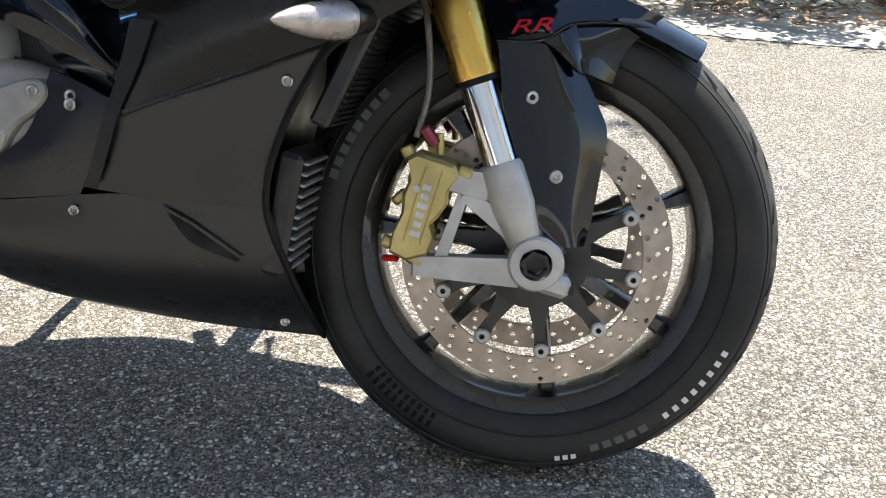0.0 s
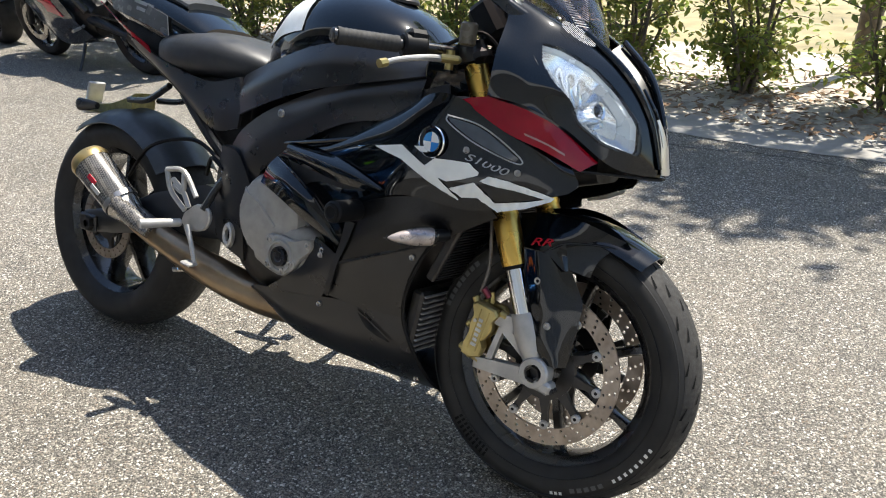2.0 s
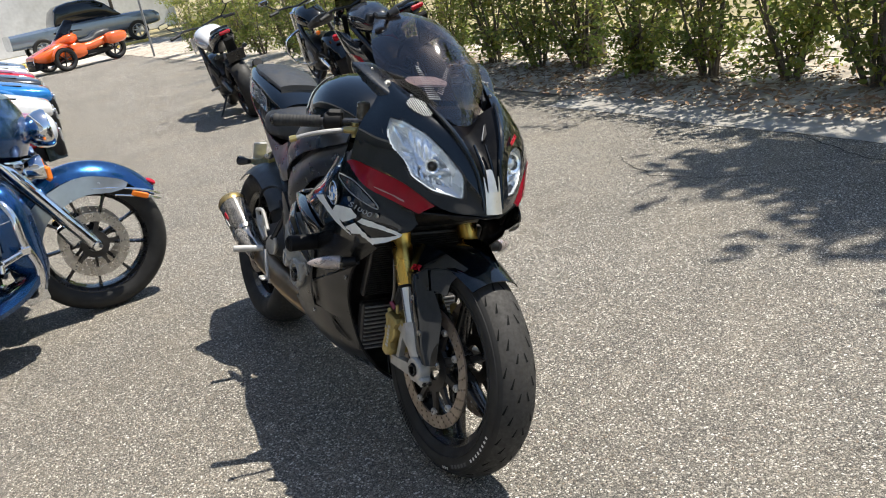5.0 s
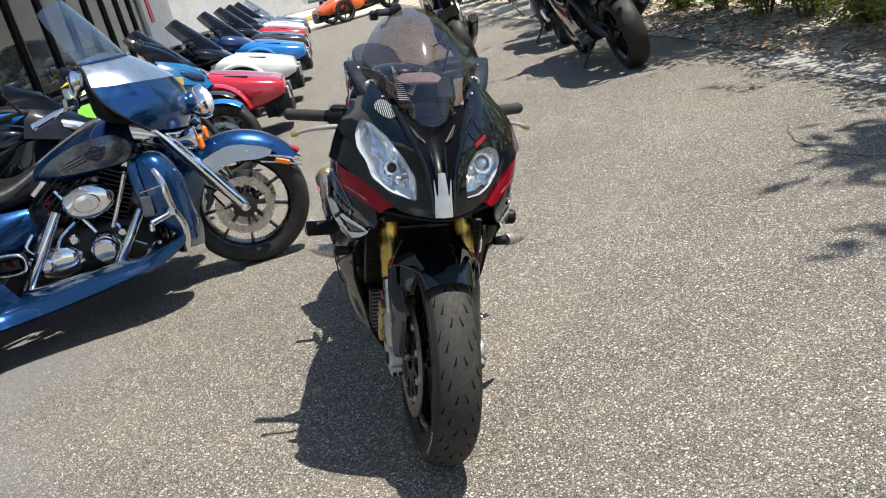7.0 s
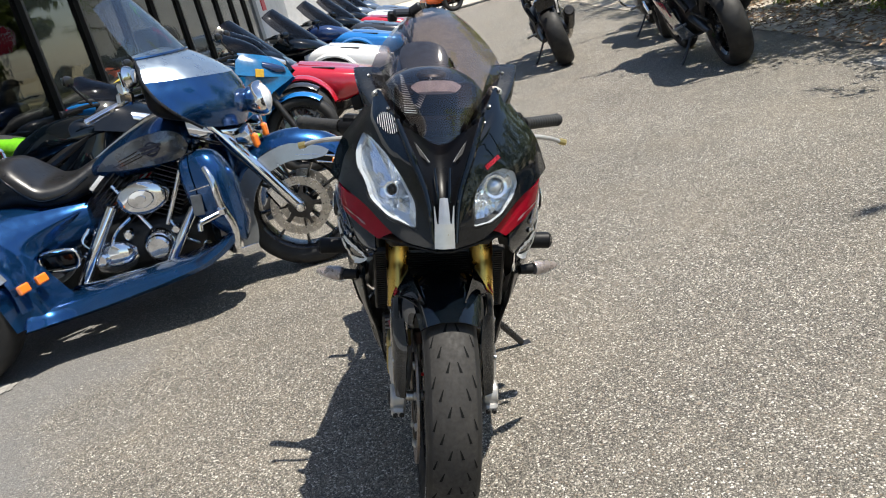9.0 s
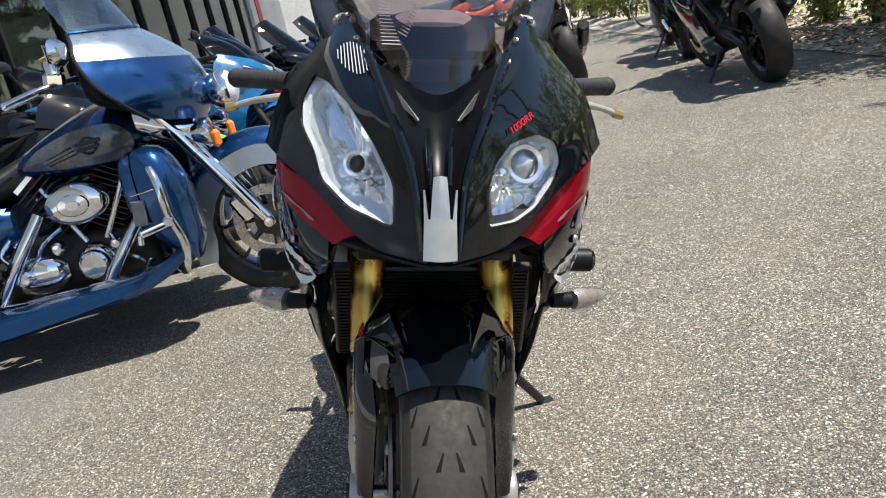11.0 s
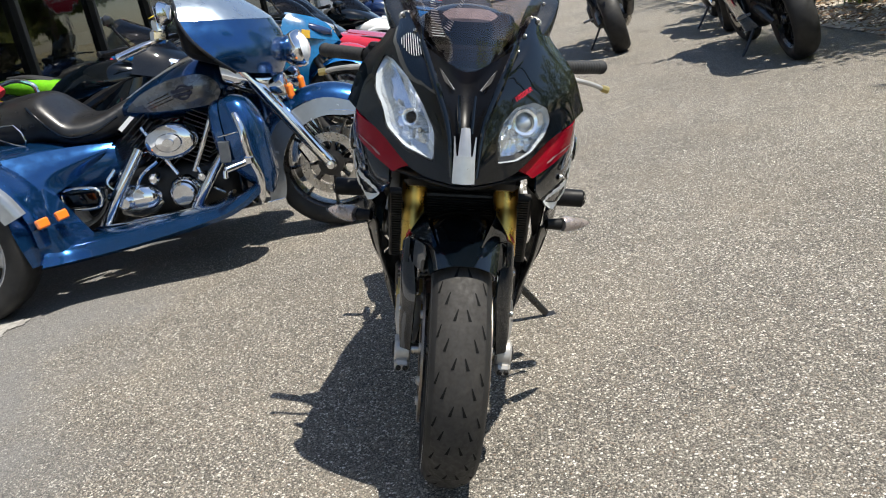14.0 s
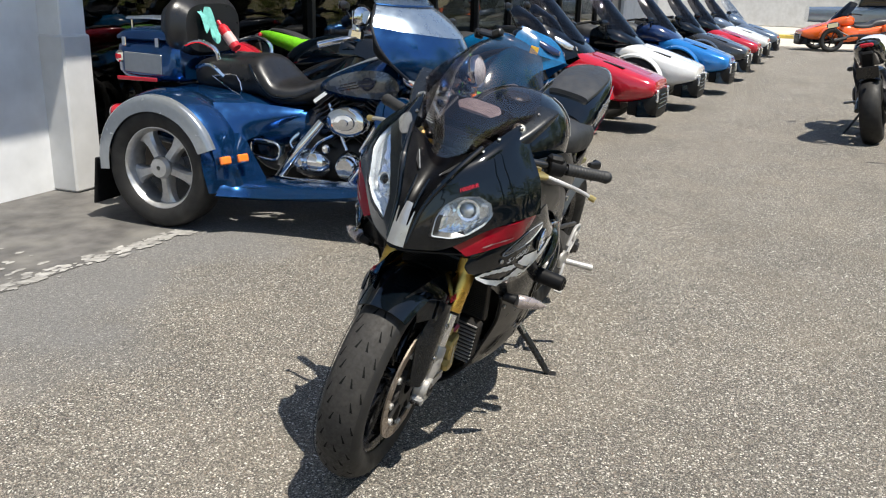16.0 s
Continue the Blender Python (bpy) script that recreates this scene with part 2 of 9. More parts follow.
class G:
    """Collects the faces of one mesh."""

    def __init__(self):
        self.v, self.f = [], []

    def add(self, verts, faces):
        o = len(self.v)
        self.v += [tuple(map(float, p)) for p in verts]
        self.f += [tuple(o + i for i in f) for f in faces]
        return self

    def box(self, c, s, r=(0, 0, 0), bevel=0.0, taper=1.0):
        h = [x / 2 for x in s]
        b = min(bevel, min(h) * 0.95)
        R = Euler([radians(a) for a in r]).to_matrix()
        idx, verts, faces = {}, [], []
        for sx in (-1, 1):
            for sy in (-1, 1):
                for sz in (-1, 1):
                    for a in range(3 if b else 1):
                        p = Vector(((h[0] - (b if a != 0 or not b else 0)) * sx, (h[1] - (b if a != 1 or not b else 0)) * sy, (h[2] - (b if a != 2 or not b else 0)) * sz))
                        if sz > 0:
                            p.x, p.y = p.x * taper, p.y * taper
                        idx[(sx, sy, sz), a] = len(verts)
                        verts.append(Vector(c) + R @ p)

        def get(s3, a):
            return idx[tuple(s3), a if b else 0]
        for a in range(3):
            o1, o2 = [k for k in range(3) if k != a]
            for sg in (-1, 1):
                q = []
                for e1, e2 in ((-1, -1), (1, -1), (1, 1), (-1, 1)):
                    s3 = [0, 0, 0]
                    s3[a], s3[o1], s3[o2] = sg, e1, e2
                    q.append(get(s3, a))
                faces.append(q)
        if b:
            for c3 in range(3):
                a1, a2 = [k for k in range(3) if k != c3]
                for e1 in (-1, 1):
                    for e2 in (-1, 1):
                        s1, s2 = [0, 0, 0], [0, 0, 0]
                        s1[a1] = s2[a1] = e1
                        s1[a2] = s2[a2] = e2
                        s1[c3], s2[c3] = -1, 1
                        faces.append((get(s1, a1), get(s2, a1), get(s2, a2), get(s1, a2)))
            for sx in (-1, 1):
                for sy in (-1, 1):
                    for sz in (-1, 1):
                        faces.append([get((sx, sy, sz), a) for a in range(3)])
        return self.add(verts, faces)

    def lathe(self, prof, origin=(0, 0, 0), axis=(0, 1, 0), n=32, close=False, a0=0.0, a1=360.0):
        """prof: (radius, height along the axis). close: the profile is a ring."""
        x, y, z = frame_of(axis)
        o = Vector(origin)
        full = abs(a1 - a0) > 359.9
        m = n if full else n + 1
        verts = []
        for i in range(m):
            t = radians(a0 + (a1 - a0) * i / n)
            d = x * math.cos(t) + y * math.sin(t)
            verts += [o + d * r + z * h for r, h in prof]
        k = len(prof)
        faces = []
        for i in range(n):
            j = (i + 1) % m
            for q in range(k if close else k - 1):
                w = (q + 1) % k
                faces.append((i * k + q, i * k + w, j * k + w, j * k + q))
        return self.add(verts, faces)

    def cyl(self, p0, p1, r0, r1=None, n=16, bevel=0.0):
        r1 = r0 if r1 is None else r1
        p0, p1 = Vector(p0), Vector(p1)
        l = (p1 - p0).length
        b = min(bevel, l * 0.4, r0 * 0.9)
        prof = [(0.0001, 0), (r0 - b, 0), (r0, b), (r1, l - b), (r1 - b, l), (0.0001, l)] if b else [(0.0001, 0), (r0, 0), (r1, l), (0.0001, l)]
        return self.lathe(prof, p0, p1 - p0, n)

    def pipe(self, p0, p1, r, wall=0.003, n=20):
        l = (Vector(p1) - Vector(p0)).length
        return self.lathe([(r, 0), (r, l), (r - wall, l), (r - wall, 0)], p0, Vector(p1) - Vector(p0), n, close=True)

    def tube(self, pts, r, n=8, smooth=6):
        """A round bar along a curve. r: one radius, or one for each control point."""
        k = max(2, (len(pts) - 1) * smooth + 1)
        c = cr(pts, k)
        rs = np.full(k, r) if not hasattr(r, "__len__") else np.interp(np.linspace(0, 1, k), np.linspace(0, 1, len(r)), r)
        rings = []
        up = None
        for i in range(k):
            d = Vector(c[min(i + 1, k - 1)] - c[max(i - 1, 0)])
            if d.length < 1e-9:
                d = Vector((0, 0, 1))
            d.normalize()
            up = d.orthogonal().normalized() if up is None else (up - d * up.dot(d)).normalized()
            s = d.cross(up)
            rings.append([Vector(c[i]) + (up * math.cos(2 * math.pi * j / n) + s * math.sin(2 * math.pi * j / n)) * rs[i] for j in range(n)])
        return self.loft(rings)

    def loft(self, rings, caps=True):
        n = len(rings[0])
        verts = [p for ring in rings for p in ring]
        faces = [(i * n + j, i * n + (j + 1) % n, (i + 1) * n + (j + 1) % n, (i + 1) * n + j) for i in range(len(rings) - 1) for j in range(n)]
        if caps:
            faces += [tuple(range(n)), tuple((len(rings) - 1) * n + j for j in range(n))]
        return self.add(verts, faces)

    def plate(self, outline, depth, m=None, bevel=0.0, smooth=0):
        """A flat outline (x, y) given a thickness along z, then set in place by m."""
        pts = [Vector((p[0], p[1], 0)) for p in outline]
        if smooth:
            pts = [Vector(p) for p in cr([tuple(p) for p in pts] + [tuple(pts[0])], smooth * len(pts) + 1)[:-1]]
        m = m or Matrix.Identity(4)
        n = len(pts)
        if bevel:
            c = sum(pts, Vector()) / n
            ins = [p + (c - p).normalized() * bevel for p in pts]
            rings = [[p + Vector((0, 0, 0)) for p in ins], [p + Vector((0, 0, bevel)) for p in pts], [p + Vector((0, 0, depth - bevel)) for p in pts], [p + Vector((0, 0, depth)) for p in ins]]
        else:
            rings = [pts, [p + Vector((0, 0, depth)) for p in pts]]
        return self.loft([[m @ p for p in r] for r in rings])

    def sheet(self, rows, nu=14, nv=10, th=0.004, close=False):
        """A smooth shell through rows of control points, with a thickness."""
        a = np.array([cr(r, nu) for r in rows])
        g = np.array([cr(a[:, i], nv) for i in range(nu)]).transpose(1, 0, 2)
        du = np.gradient(g, axis=1)
        dv = np.gradient(g, axis=0)
        nrm = np.cross(du, dv)
        nrm /= np.linalg.norm(nrm, axis=2, keepdims=True) + 1e-12
        back = g - nrm * th
        ix = lambda i, j, s: s * nu * nv + i * nu + j
        faces = []
        for i in range(nv - 1):
            for j in range(nu - 1):
                faces.append((ix(i, j, 0), ix(i, j + 1, 0), ix(i + 1, j + 1, 0), ix(i + 1, j, 0)))
                faces.append((ix(i, j, 1), ix(i + 1, j, 1), ix(i + 1, j + 1, 1), ix(i, j + 1, 1)))
        for i in range(nv - 1):
            for j, in ((0,), (nu - 1,)):
                faces.append((ix(i, j, 0), ix(i + 1, j, 0), ix(i + 1, j, 1), ix(i, j, 1)))
        for j in range(nu - 1):
            for i in (0, nv - 1):
                faces.append((ix(i, j, 0), ix(i, j + 1, 0), ix(i, j + 1, 1), ix(i, j, 1)))
        return self.add(list(g.reshape(-1, 3)) + list(back.reshape(-1, 3)), faces)

    def hull(self, sections, n=20, power=2.6, k=3):
        """A closed body through sections (x, half width, z low, z high[, y centre]): rounded boxes along x."""
        s = cr([list(q) + [0.0] * (5 - len(q)) for q in sections], (len(sections) - 1) * k + 1)
        rings = []
        for x, w, lo, hi, yc in s:
            ring = []
            for j in range(n):
                t = 2 * math.pi * j / n
                c, d = math.cos(t), math.sin(t)
                ring.append((x, yc + max(w, 0.002) * math.copysign(abs(c) ** (2 / power), c), (lo + hi) / 2 + max((hi - lo) / 2, 0.002) * math.copysign(abs(d) ** (2 / power), d)))
            rings.append(ring)
        return self.loft(rings)

    def xf(self, m):
        self.v = [tuple(m @ Vector(p)) for p in self.v]
        return self

    def mirror(self):
        o = len(self.v)
        self.v += [(x, -y, z) for x, y, z in self.v]
        self.f += [tuple(o + i for i in reversed(f)) for f in self.f]
        return self

    def flip(self):
        self.v = [(x, -y, z) for x, y, z in self.v]
        self.f = [tuple(reversed(f)) for f in self.f]
        return self

    def mesh(self, name, material, angle=35.0, tidy=True):
        me = bpy.data.meshes.new(name)
        me.from_pydata(self.v, [], self.f)
        if tidy and len(self.f) < 20000:
            bm = bmesh.new()
            bm.from_mesh(me)
            bmesh.ops.remove_doubles(bm, verts=bm.verts, dist=0.00002)
            bmesh.ops.recalc_face_normals(bm, faces=bm.faces)
            bm.to_mesh(me)
            bm.free()
        me.polygons.foreach_set("use_smooth", [True] * len(me.polygons))
        me.set_sharp_from_angle(angle=radians(angle))
        me.materials.append(material)
        me.update()
        return me


def part(name, g, material, parent, label="", angle=35.0):
    ob = new(name, g.mesh(name, material, angle))
    ob.parent = parent
    return tagged(ob, label) if label else ob


def share(name, me, parent, m=None, label=""):
    """Another part on a mesh that is there already."""
    ob = new(name, me)
    ob.parent = parent
    if m is not None:
        ob.matrix_basis = m
    return tagged(ob, label) if label else ob


def thing(name, label, category, m=None, group="", kind=""):
    ob = new(name)
    ob.empty_display_size = 0.1
    ob.matrix_world = m if m is not None else Matrix.Identity(4)
    return tagged(ob, label, category, group, kind)


def solid(name, g, material, label="", category="", kind="", m=None, group="", angle=35.0):
    """A thing of one mesh."""
    ob = new(name, g.mesh(name, material, angle))
    if m is not None:
        ob.matrix_world = m
    return tagged(ob, label, category, group, kind)


def letters(text, size, m, material, parent, name="lettering", depth=0.0006, shear=0.0, wide=1.0):
    cu = bpy.data.curves.new(name, "FONT")
    cu.body, cu.size, cu.extrude, cu.shear, cu.align_x, cu.align_y = text, size, depth, shear, "CENTER", "CENTER"
    tmp = new(name, cu)
    me = bpy.data.meshes.new_from_object(tmp.evaluated_get(bpy.context.evaluated_depsgraph_get()))
    bpy.data.objects.remove(tmp)
    me.transform(m @ Matrix.Diagonal((wide, 1, 1, 1)))
    me.materials.clear()
    me.materials.append(material)
    ob = new(name, me)
    ob.parent = parent
    return ob

# ---- the place: ground, verge, building ----
def flat_sheet(x0, x1, y0, y1, z, nx, ny):
    g = G()
    xs, ys = np.linspace(x0, x1, nx + 1), np.linspace(y0, y1, ny + 1)
    verts = [(x, y, z) for y in ys for x in xs]
    faces = [(j * (nx + 1) + i, j * (nx + 1) + i + 1, (j + 1) * (nx + 1) + i + 1, (j + 1) * (nx + 1) + i) for j in range(ny) for i in range(nx)]
    return g.add(verts, faces)


solid("ground", flat_sheet(-400, 400, -400, 400, -0.012, 8, 8), mat("dry_grass_ground", (0.30, 0.25, 0.13), 0.95, var=0.3, scale=3.0, bump=0.6, bscale=40),
      "dry sunlit grass and sandy soil reaching the horizon", "ground", "structure")
solid("pavement", flat_sheet(-34, 20, -14, 3.34, 0.0, 20, 10), ASPHALT, "worn grey asphalt parking lot with coarse exposed stones", "parking lot", "structure")
CONCRETE = mat("weathered_concrete", (0.30, 0.285, 0.26), 0.85, var=0.18, scale=9, dirt=0.5, dirtcol=(0.20, 0.18, 0.15), bump=0.3, bscale=120)
g = G()
xs = np.linspace(-3.6, 12, 125)
inner = [(x, 2.93 + 0.05 * noise.noise((x * 1.3, 0, 0)) + 0.02 * noise.noise((x * 7, 3, 0)), 0.004) for x in xs]
outer = [(x, 3.30 + 0.09 * noise.noise((x * 0.9, 7, 0)) + 0.04 * noise.noise((x * 4, 3, 0)), 0.012) for x in xs]
g.add(inner + outer, [(i, i + 1, len(xs) + i + 1, len(xs) + i) for i in range(len(xs) - 1)])
solid("gutter", g, CONCRETE, "worn light concrete gutter strip along the asphalt", "gutter", "structure")
# the planting bed, uneven sandy soil
SOIL = mat("sandy_mulch_soil", (0.44, 0.385, 0.315), 0.95, var=0.35, scale=18, dirt=0.6, dirtcol=(0.17, 0.125, 0.09), bump=1.0, bscale=60)
g = G()
nx, ny = 230, 16
verts = []
for j in range(ny + 1):
    for i in range(nx + 1):
        x, y = -34 + 46 * i / nx, 3.22 + 2.4 * j / ny
        z = 0.008 + 0.05 * min(1, j / 4) * (0.5 + noise.noise((x * 1.4, y * 1.4, 1))) + 0.02 * noise.noise((x * 5, y * 5, 2)) * min(1, j / 2)
        verts.append((x, y + 0.06 * noise.noise((x * 2, 5, y)), z))
g.add(verts, [(j * (nx + 1) + i, j * (nx + 1) + i + 1, (j + 1) * (nx + 1) + i + 1, (j + 1) * (nx + 1) + i) for j in range(ny) for i in range(nx)])
solid("planting_bed", g, SOIL, "sandy planting bed scattered with dead leaves and twigs", "planting bed", "structure")

# fallen leaves and twigs on the bed
rl = random.Random(11)
g = G()
for _ in range(4200):
    x, y = rl.uniform(-9, 2.5), 3.1 + abs(rl.gauss(0.55, 0.5))
    if y > 5.4:
        continue
    s, a, tip = rl.uniform(0.015, 0.045), rl.uniform(0, 6.28), rl.uniform(-0.35, 0.35)
    m = Matrix.Translation((x, y, 0.045 + rl.uniform(0, 0.012))) @ Euler((tip, rl.uniform(-0.4, 0.4), a)).to_matrix().to_4x4()
    g.add([m @ Vector(p) for p in ((-s, 0, 0), (0, -s * 0.42, s * 0.2), (s, 0, 0), (0, s * 0.42, s * 0.2))], [(0, 1, 2), (0, 2, 3)])
litter = solid("leaf_litter", g, mat("dead_leaves", (0.24, 0.15, 0.085), 0.85, var=0.4, scale=5), "dry brown fallen leaves on sandy soil", "leaf litter", "stuff")
g = G()
for _ in range(160):
    x, y, a, l = rl.uniform(-7, 2), rl.uniform(3.3, 4.8), rl.uniform(0, 3.14), rl.uniform(0.06, 0.3)
    d = Vector((math.cos(a), math.sin(a), 0)) * l
    p = Vector((x, y, 0.055))
    g.tube([p, p + d * 0.5 + Vector((0, 0, 0.012)), p + d], 0.0035, 4, 2)
solid("twigs", g, mat("dead_twig_bark", (0.20, 0.15, 0.11), 0.9, var=0.3), "dry fallen twigs on the planting bed", "twigs", "stuff")

# stained concrete apron and the worn painted line beside the wall
g = G()
g.add([(x, y, 0.003) for x, y in ((-1.95, -3.3), (1.6, -3.3), (1.6, -2.1), (-0.6, -2.04), (-1.62, -1.99), (-2.2, -2.35))], [(0, 1, 2, 3, 4, 5)])
APRON = mat("stained_damp_asphalt", (0.105, 0.10, 0.095), 0.6, var=0.3, scale=9, dirt=0.5, dirtcol=(0.25, 0.24, 0.215), bump=0.4, bscale=150)
solid("apron", g, APRON, "dark stained patch of paving flecked with old paint", "apron", "structure")
rf = random.Random(21)
g = G()
for k in range(210):
    t = rf.random()
    x, y = -1.62 + 1.25 * t, -1.985 - 0.12 * t + rf.gauss(0, 0.032)
    if t > 0.5 and rf.random() < 0.5:
        y -= abs(rf.gauss(0.15, 0.2))
    r0, a0 = rf.uniform(0.006, 0.026), rf.uniform(0, 6)
    k7 = [(x + 1.7 * r0 * rf.uniform(0.5, 1.2) * math.cos(a0 + q * 0.9), y + r0 * rf.uniform(0.5, 1.2) * math.sin(a0 + q * 0.9), 0.0045 + k * 5e-6) for q in range(7)]
    g.add(k7, [tuple(range(7))])
solid("painted_line", g, mat("worn_white_line_paint", (0.33, 0.32, 0.30), 0.8, var=0.3, scale=30, dirt=0.6, dirtcol=(0.2, 0.19, 0.18), bump=0.4, bscale=300),
      "flaking remains of a white painted line on asphalt", "painted line", "stuff")
# cracks in the asphalt
for pts in (((-1.9, 2.2), (-1.5, 2.05), (-1.15, 2.16), (-0.8, 2.5), (-0.62, 2.92)), ((-1.2, 2.9), (-0.7, 2.72), (-0.2, 2.8), (0.5, 2.7))):
    g = G()
    c = cr([(x, y, 0.002) for x, y in pts], 60)
    w = [0.003 + 0.004 * abs(noise.noise((p[0] * 8, p[1] * 8, 0))) for p in c]
    jit = [0.03 * noise.noise((p[0] * 9, 4, p[1] * 9)) for p in c]
    g.add([(p[0] + j, p[1] - q + j, 0.0022) for p, q, j in zip(c, w, jit)] + [(p[0] + j, p[1] + q + j, 0.0022) for p, q, j in zip(c, w, jit)], [(i, i + 1, 61 + i, 60 + i) for i in range(59)])
    solid("crack", g, mat("crack_dirt", (0.03, 0.028, 0.025), 0.95), "thin dark crack across the asphalt", "crack", "structure")

# the shop building
WALL = mat("painted_grey_stucco", (0.68, 0.69, 0.70), 0.85, var=0.08, scale=6, dirt=0.25, dirtcol=(0.36, 0.36, 0.36), bump=0.35, bscale=220)
WALL_LIGHT = mat("white_painted_block", (0.60, 0.60, 0.595), 0.85, var=0.08, scale=6, dirt=0.3, dirtcol=(0.42, 0.41, 0.39), bump=0.3, bscale=220)
FRAME_DARK = mat("dark_bronze_window_frame", (0.022, 0.02, 0.019), 0.4, metal=0.4, var=0.1)
solid("wall_south", G().box((3.9, -3.42, 1.75), (11.8, 0.24, 3.5), bevel=0.004), WALL, "shaded grey stucco wall of the shop", "wall", "structure")
solid("column_1", G().box((-2.1, -3.28, 1.75), (0.20, 0.30, 3.5), bevel=0.008), WALL, "square grey stucco column beside the shop window", "column", "structure")
solid("column_base", G().box((-2.1, -3.275, 0.48), (0.225, 0.325, 0.95), bevel=0.012), WALL_LIGHT, "white painted base of the column", "column base", "structure")
solid("wall_far", G().box((-22.0, -3.42, 1.75), (5.0, 0.24, 3.5), bevel=0.004), WALL_LIGHT, "far light grey block wall of the shop", "wall", "structure")
solid("canopy", G().box((-9.0, -2.81, 3.42), (38, 1.46, 0.28), bevel=0.01), WALL, "flat canopy over the shop front", "canopy", "structure")
# unseen roof, back wall and floor added to keep the window room dark
solid("roof", G().box((-9.0, -8.5, 3.7), (38, 10.4, 0.3), bevel=0.01), WALL, "unseen flat roof slab added over the shop", "roof", "structure")
solid("wall_back", G().box((-9.0, -13.6, 1.75), (38, 0.2, 3.5)), mat("added_dark_interior", (0.10, 0.10, 0.10), 0.9), "unseen dark back wall added behind the shop windows", "wall", "structure")
solid("floor", flat_sheet(-28, 10, -13.5, -3.3, 0.006, 4, 4), mat("added_dark_floor", (0.16, 0.15, 0.14), 0.4, var=0.1), "unseen dark floor added behind the shop windows", "floor", "structure")
SHOP_GLASS = glass("shop_window_glass", (0.20, 0.22, 0.22), 0.01, 0.075)
x = -2.25
k = 1
while x > -18.5:
    w = 1.45
    win = thing(f"window_{k}", "dark tinted shop window with a bronze metal frame", "window", pose(x, -3.38, 0), "", "structure")
    part("window_frame", G().box((-0.03, 0, 1.64), (0.06, 0.12, 3.28), bevel=0.004), FRAME_DARK, win)
    part("window_frame", G().box((-w / 2 - 0.03, 0, 0.14), (w - 0.06, 0.12, 0.28), bevel=0.004), FRAME_DARK, win)
    part("window_frame", G().box((-w / 2 - 0.03, 0, 2.35), (w - 0.06, 0.10, 0.06), bevel=0.004), FRAME_DARK, win)
    part("pane", G().box((-w / 2 - 0.03, 0, 1.30), (w - 0.062, 0.008, 2.036)), SHOP_GLASS, win)
    part("pane", G().box((-w / 2 - 0.03, 0, 2.82), (w - 0.062, 0.008, 0.876)), SHOP_GLASS, win)
    x -= w
    k += 1
# sale banner in a window, and a notice
bn = thing("window_banner", "red and white sale banner behind the shop glass", "banner", pose(-6.1, -3.405, 1.55))
part("cloth", G().box((0, 0, 0), (1.3, 0.006, 0.75)), mat("banner_white", (0.6, 0.58, 0.56), 0.7), bn)
part("printed_band", G().box((0, 0.005, 0.19), (1.22, 0.004, 0.30)), mat("banner_red", (0.42, 0.02, 0.03), 0.7), bn)
part("printed_band", G().box((0, 0.005, -0.2), (1.0, 0.004, 0.12)), mat("banner_red", (0.42, 0.02, 0.03), 0.7), bn)
solid("red_sign", G().box((-20.4, -3.29, 1.75), (0.55, 0.03, 0.9), bevel=0.004), mat("sign_red", (0.5, 0.02, 0.04), 0.5), "plain red sign on the light wall", "sign")

# distance: a light building, kerb and parked vehicles beyond the lot
solid("far_building", G().box((-46, -6, 2.6), (6, 30, 5.2), bevel=0.05), WALL_LIGHT, "plain pale building far across the road", "building", "structure")
solid("far_kerb", G().box((-30, 0.5, 0.06), (0.25, 9.0, 0.13), bevel=0.02), mat("yellow_kerb_paint", (0.62, 0.47, 0.10), 0.8, var=0.25, scale=12, dirt=0.5, dirtcol=(0.4, 0.38, 0.33)), "kerb with worn yellow paint", "kerb", "structure")
solid("far_drive", flat_sheet(-44, -24.5, -14, 2.95, 0.003, 6, 4), mat("pale_concrete_drive", (0.50, 0.46, 0.39), 0.9, var=0.12, scale=2), "pale sunlit concrete drive", "driveway", "structure")

# ---- hedge ----
def leaf_mat(name, col, glow):
    """A leaf: gloss on top, and sunlight coming through it."""
    m = mat(name, col, 0.4, var=0.4, scale=5.0, rand=0.15)
    nt = m.node_tree
    b = nt.nodes["Principled BSDF"]
    tr, mx = nt.nodes.new("ShaderNodeBsdfTranslucent"), nt.nodes.new("ShaderNodeMixShader")
    tr.inputs["Color"].default_value = (*glow, 1)
    mx.inputs[0].default_value = 0.58
    nt.links.new(b.outputs[0], mx.inputs[1])
    nt.links.new(tr.outputs[0], mx.inputs[2])
    nt.links.new(mx.outputs[0], nt.nodes["Material Output"].inputs["Surface"])
    return m


LEAF = leaf_mat("hedge_leaf", (0.115, 0.155, 0.042), (0.30, 0.37, 0.09))
LEAF_YOUNG = leaf_mat("young_leaf", (0.21, 0.23, 0.055), (0.48, 0.46, 0.12))
BARK = mat("shrub_bark", (0.17, 0.135, 0.10), 0.9, var=0.3, scale=30, bump=0.8, bscale=120)


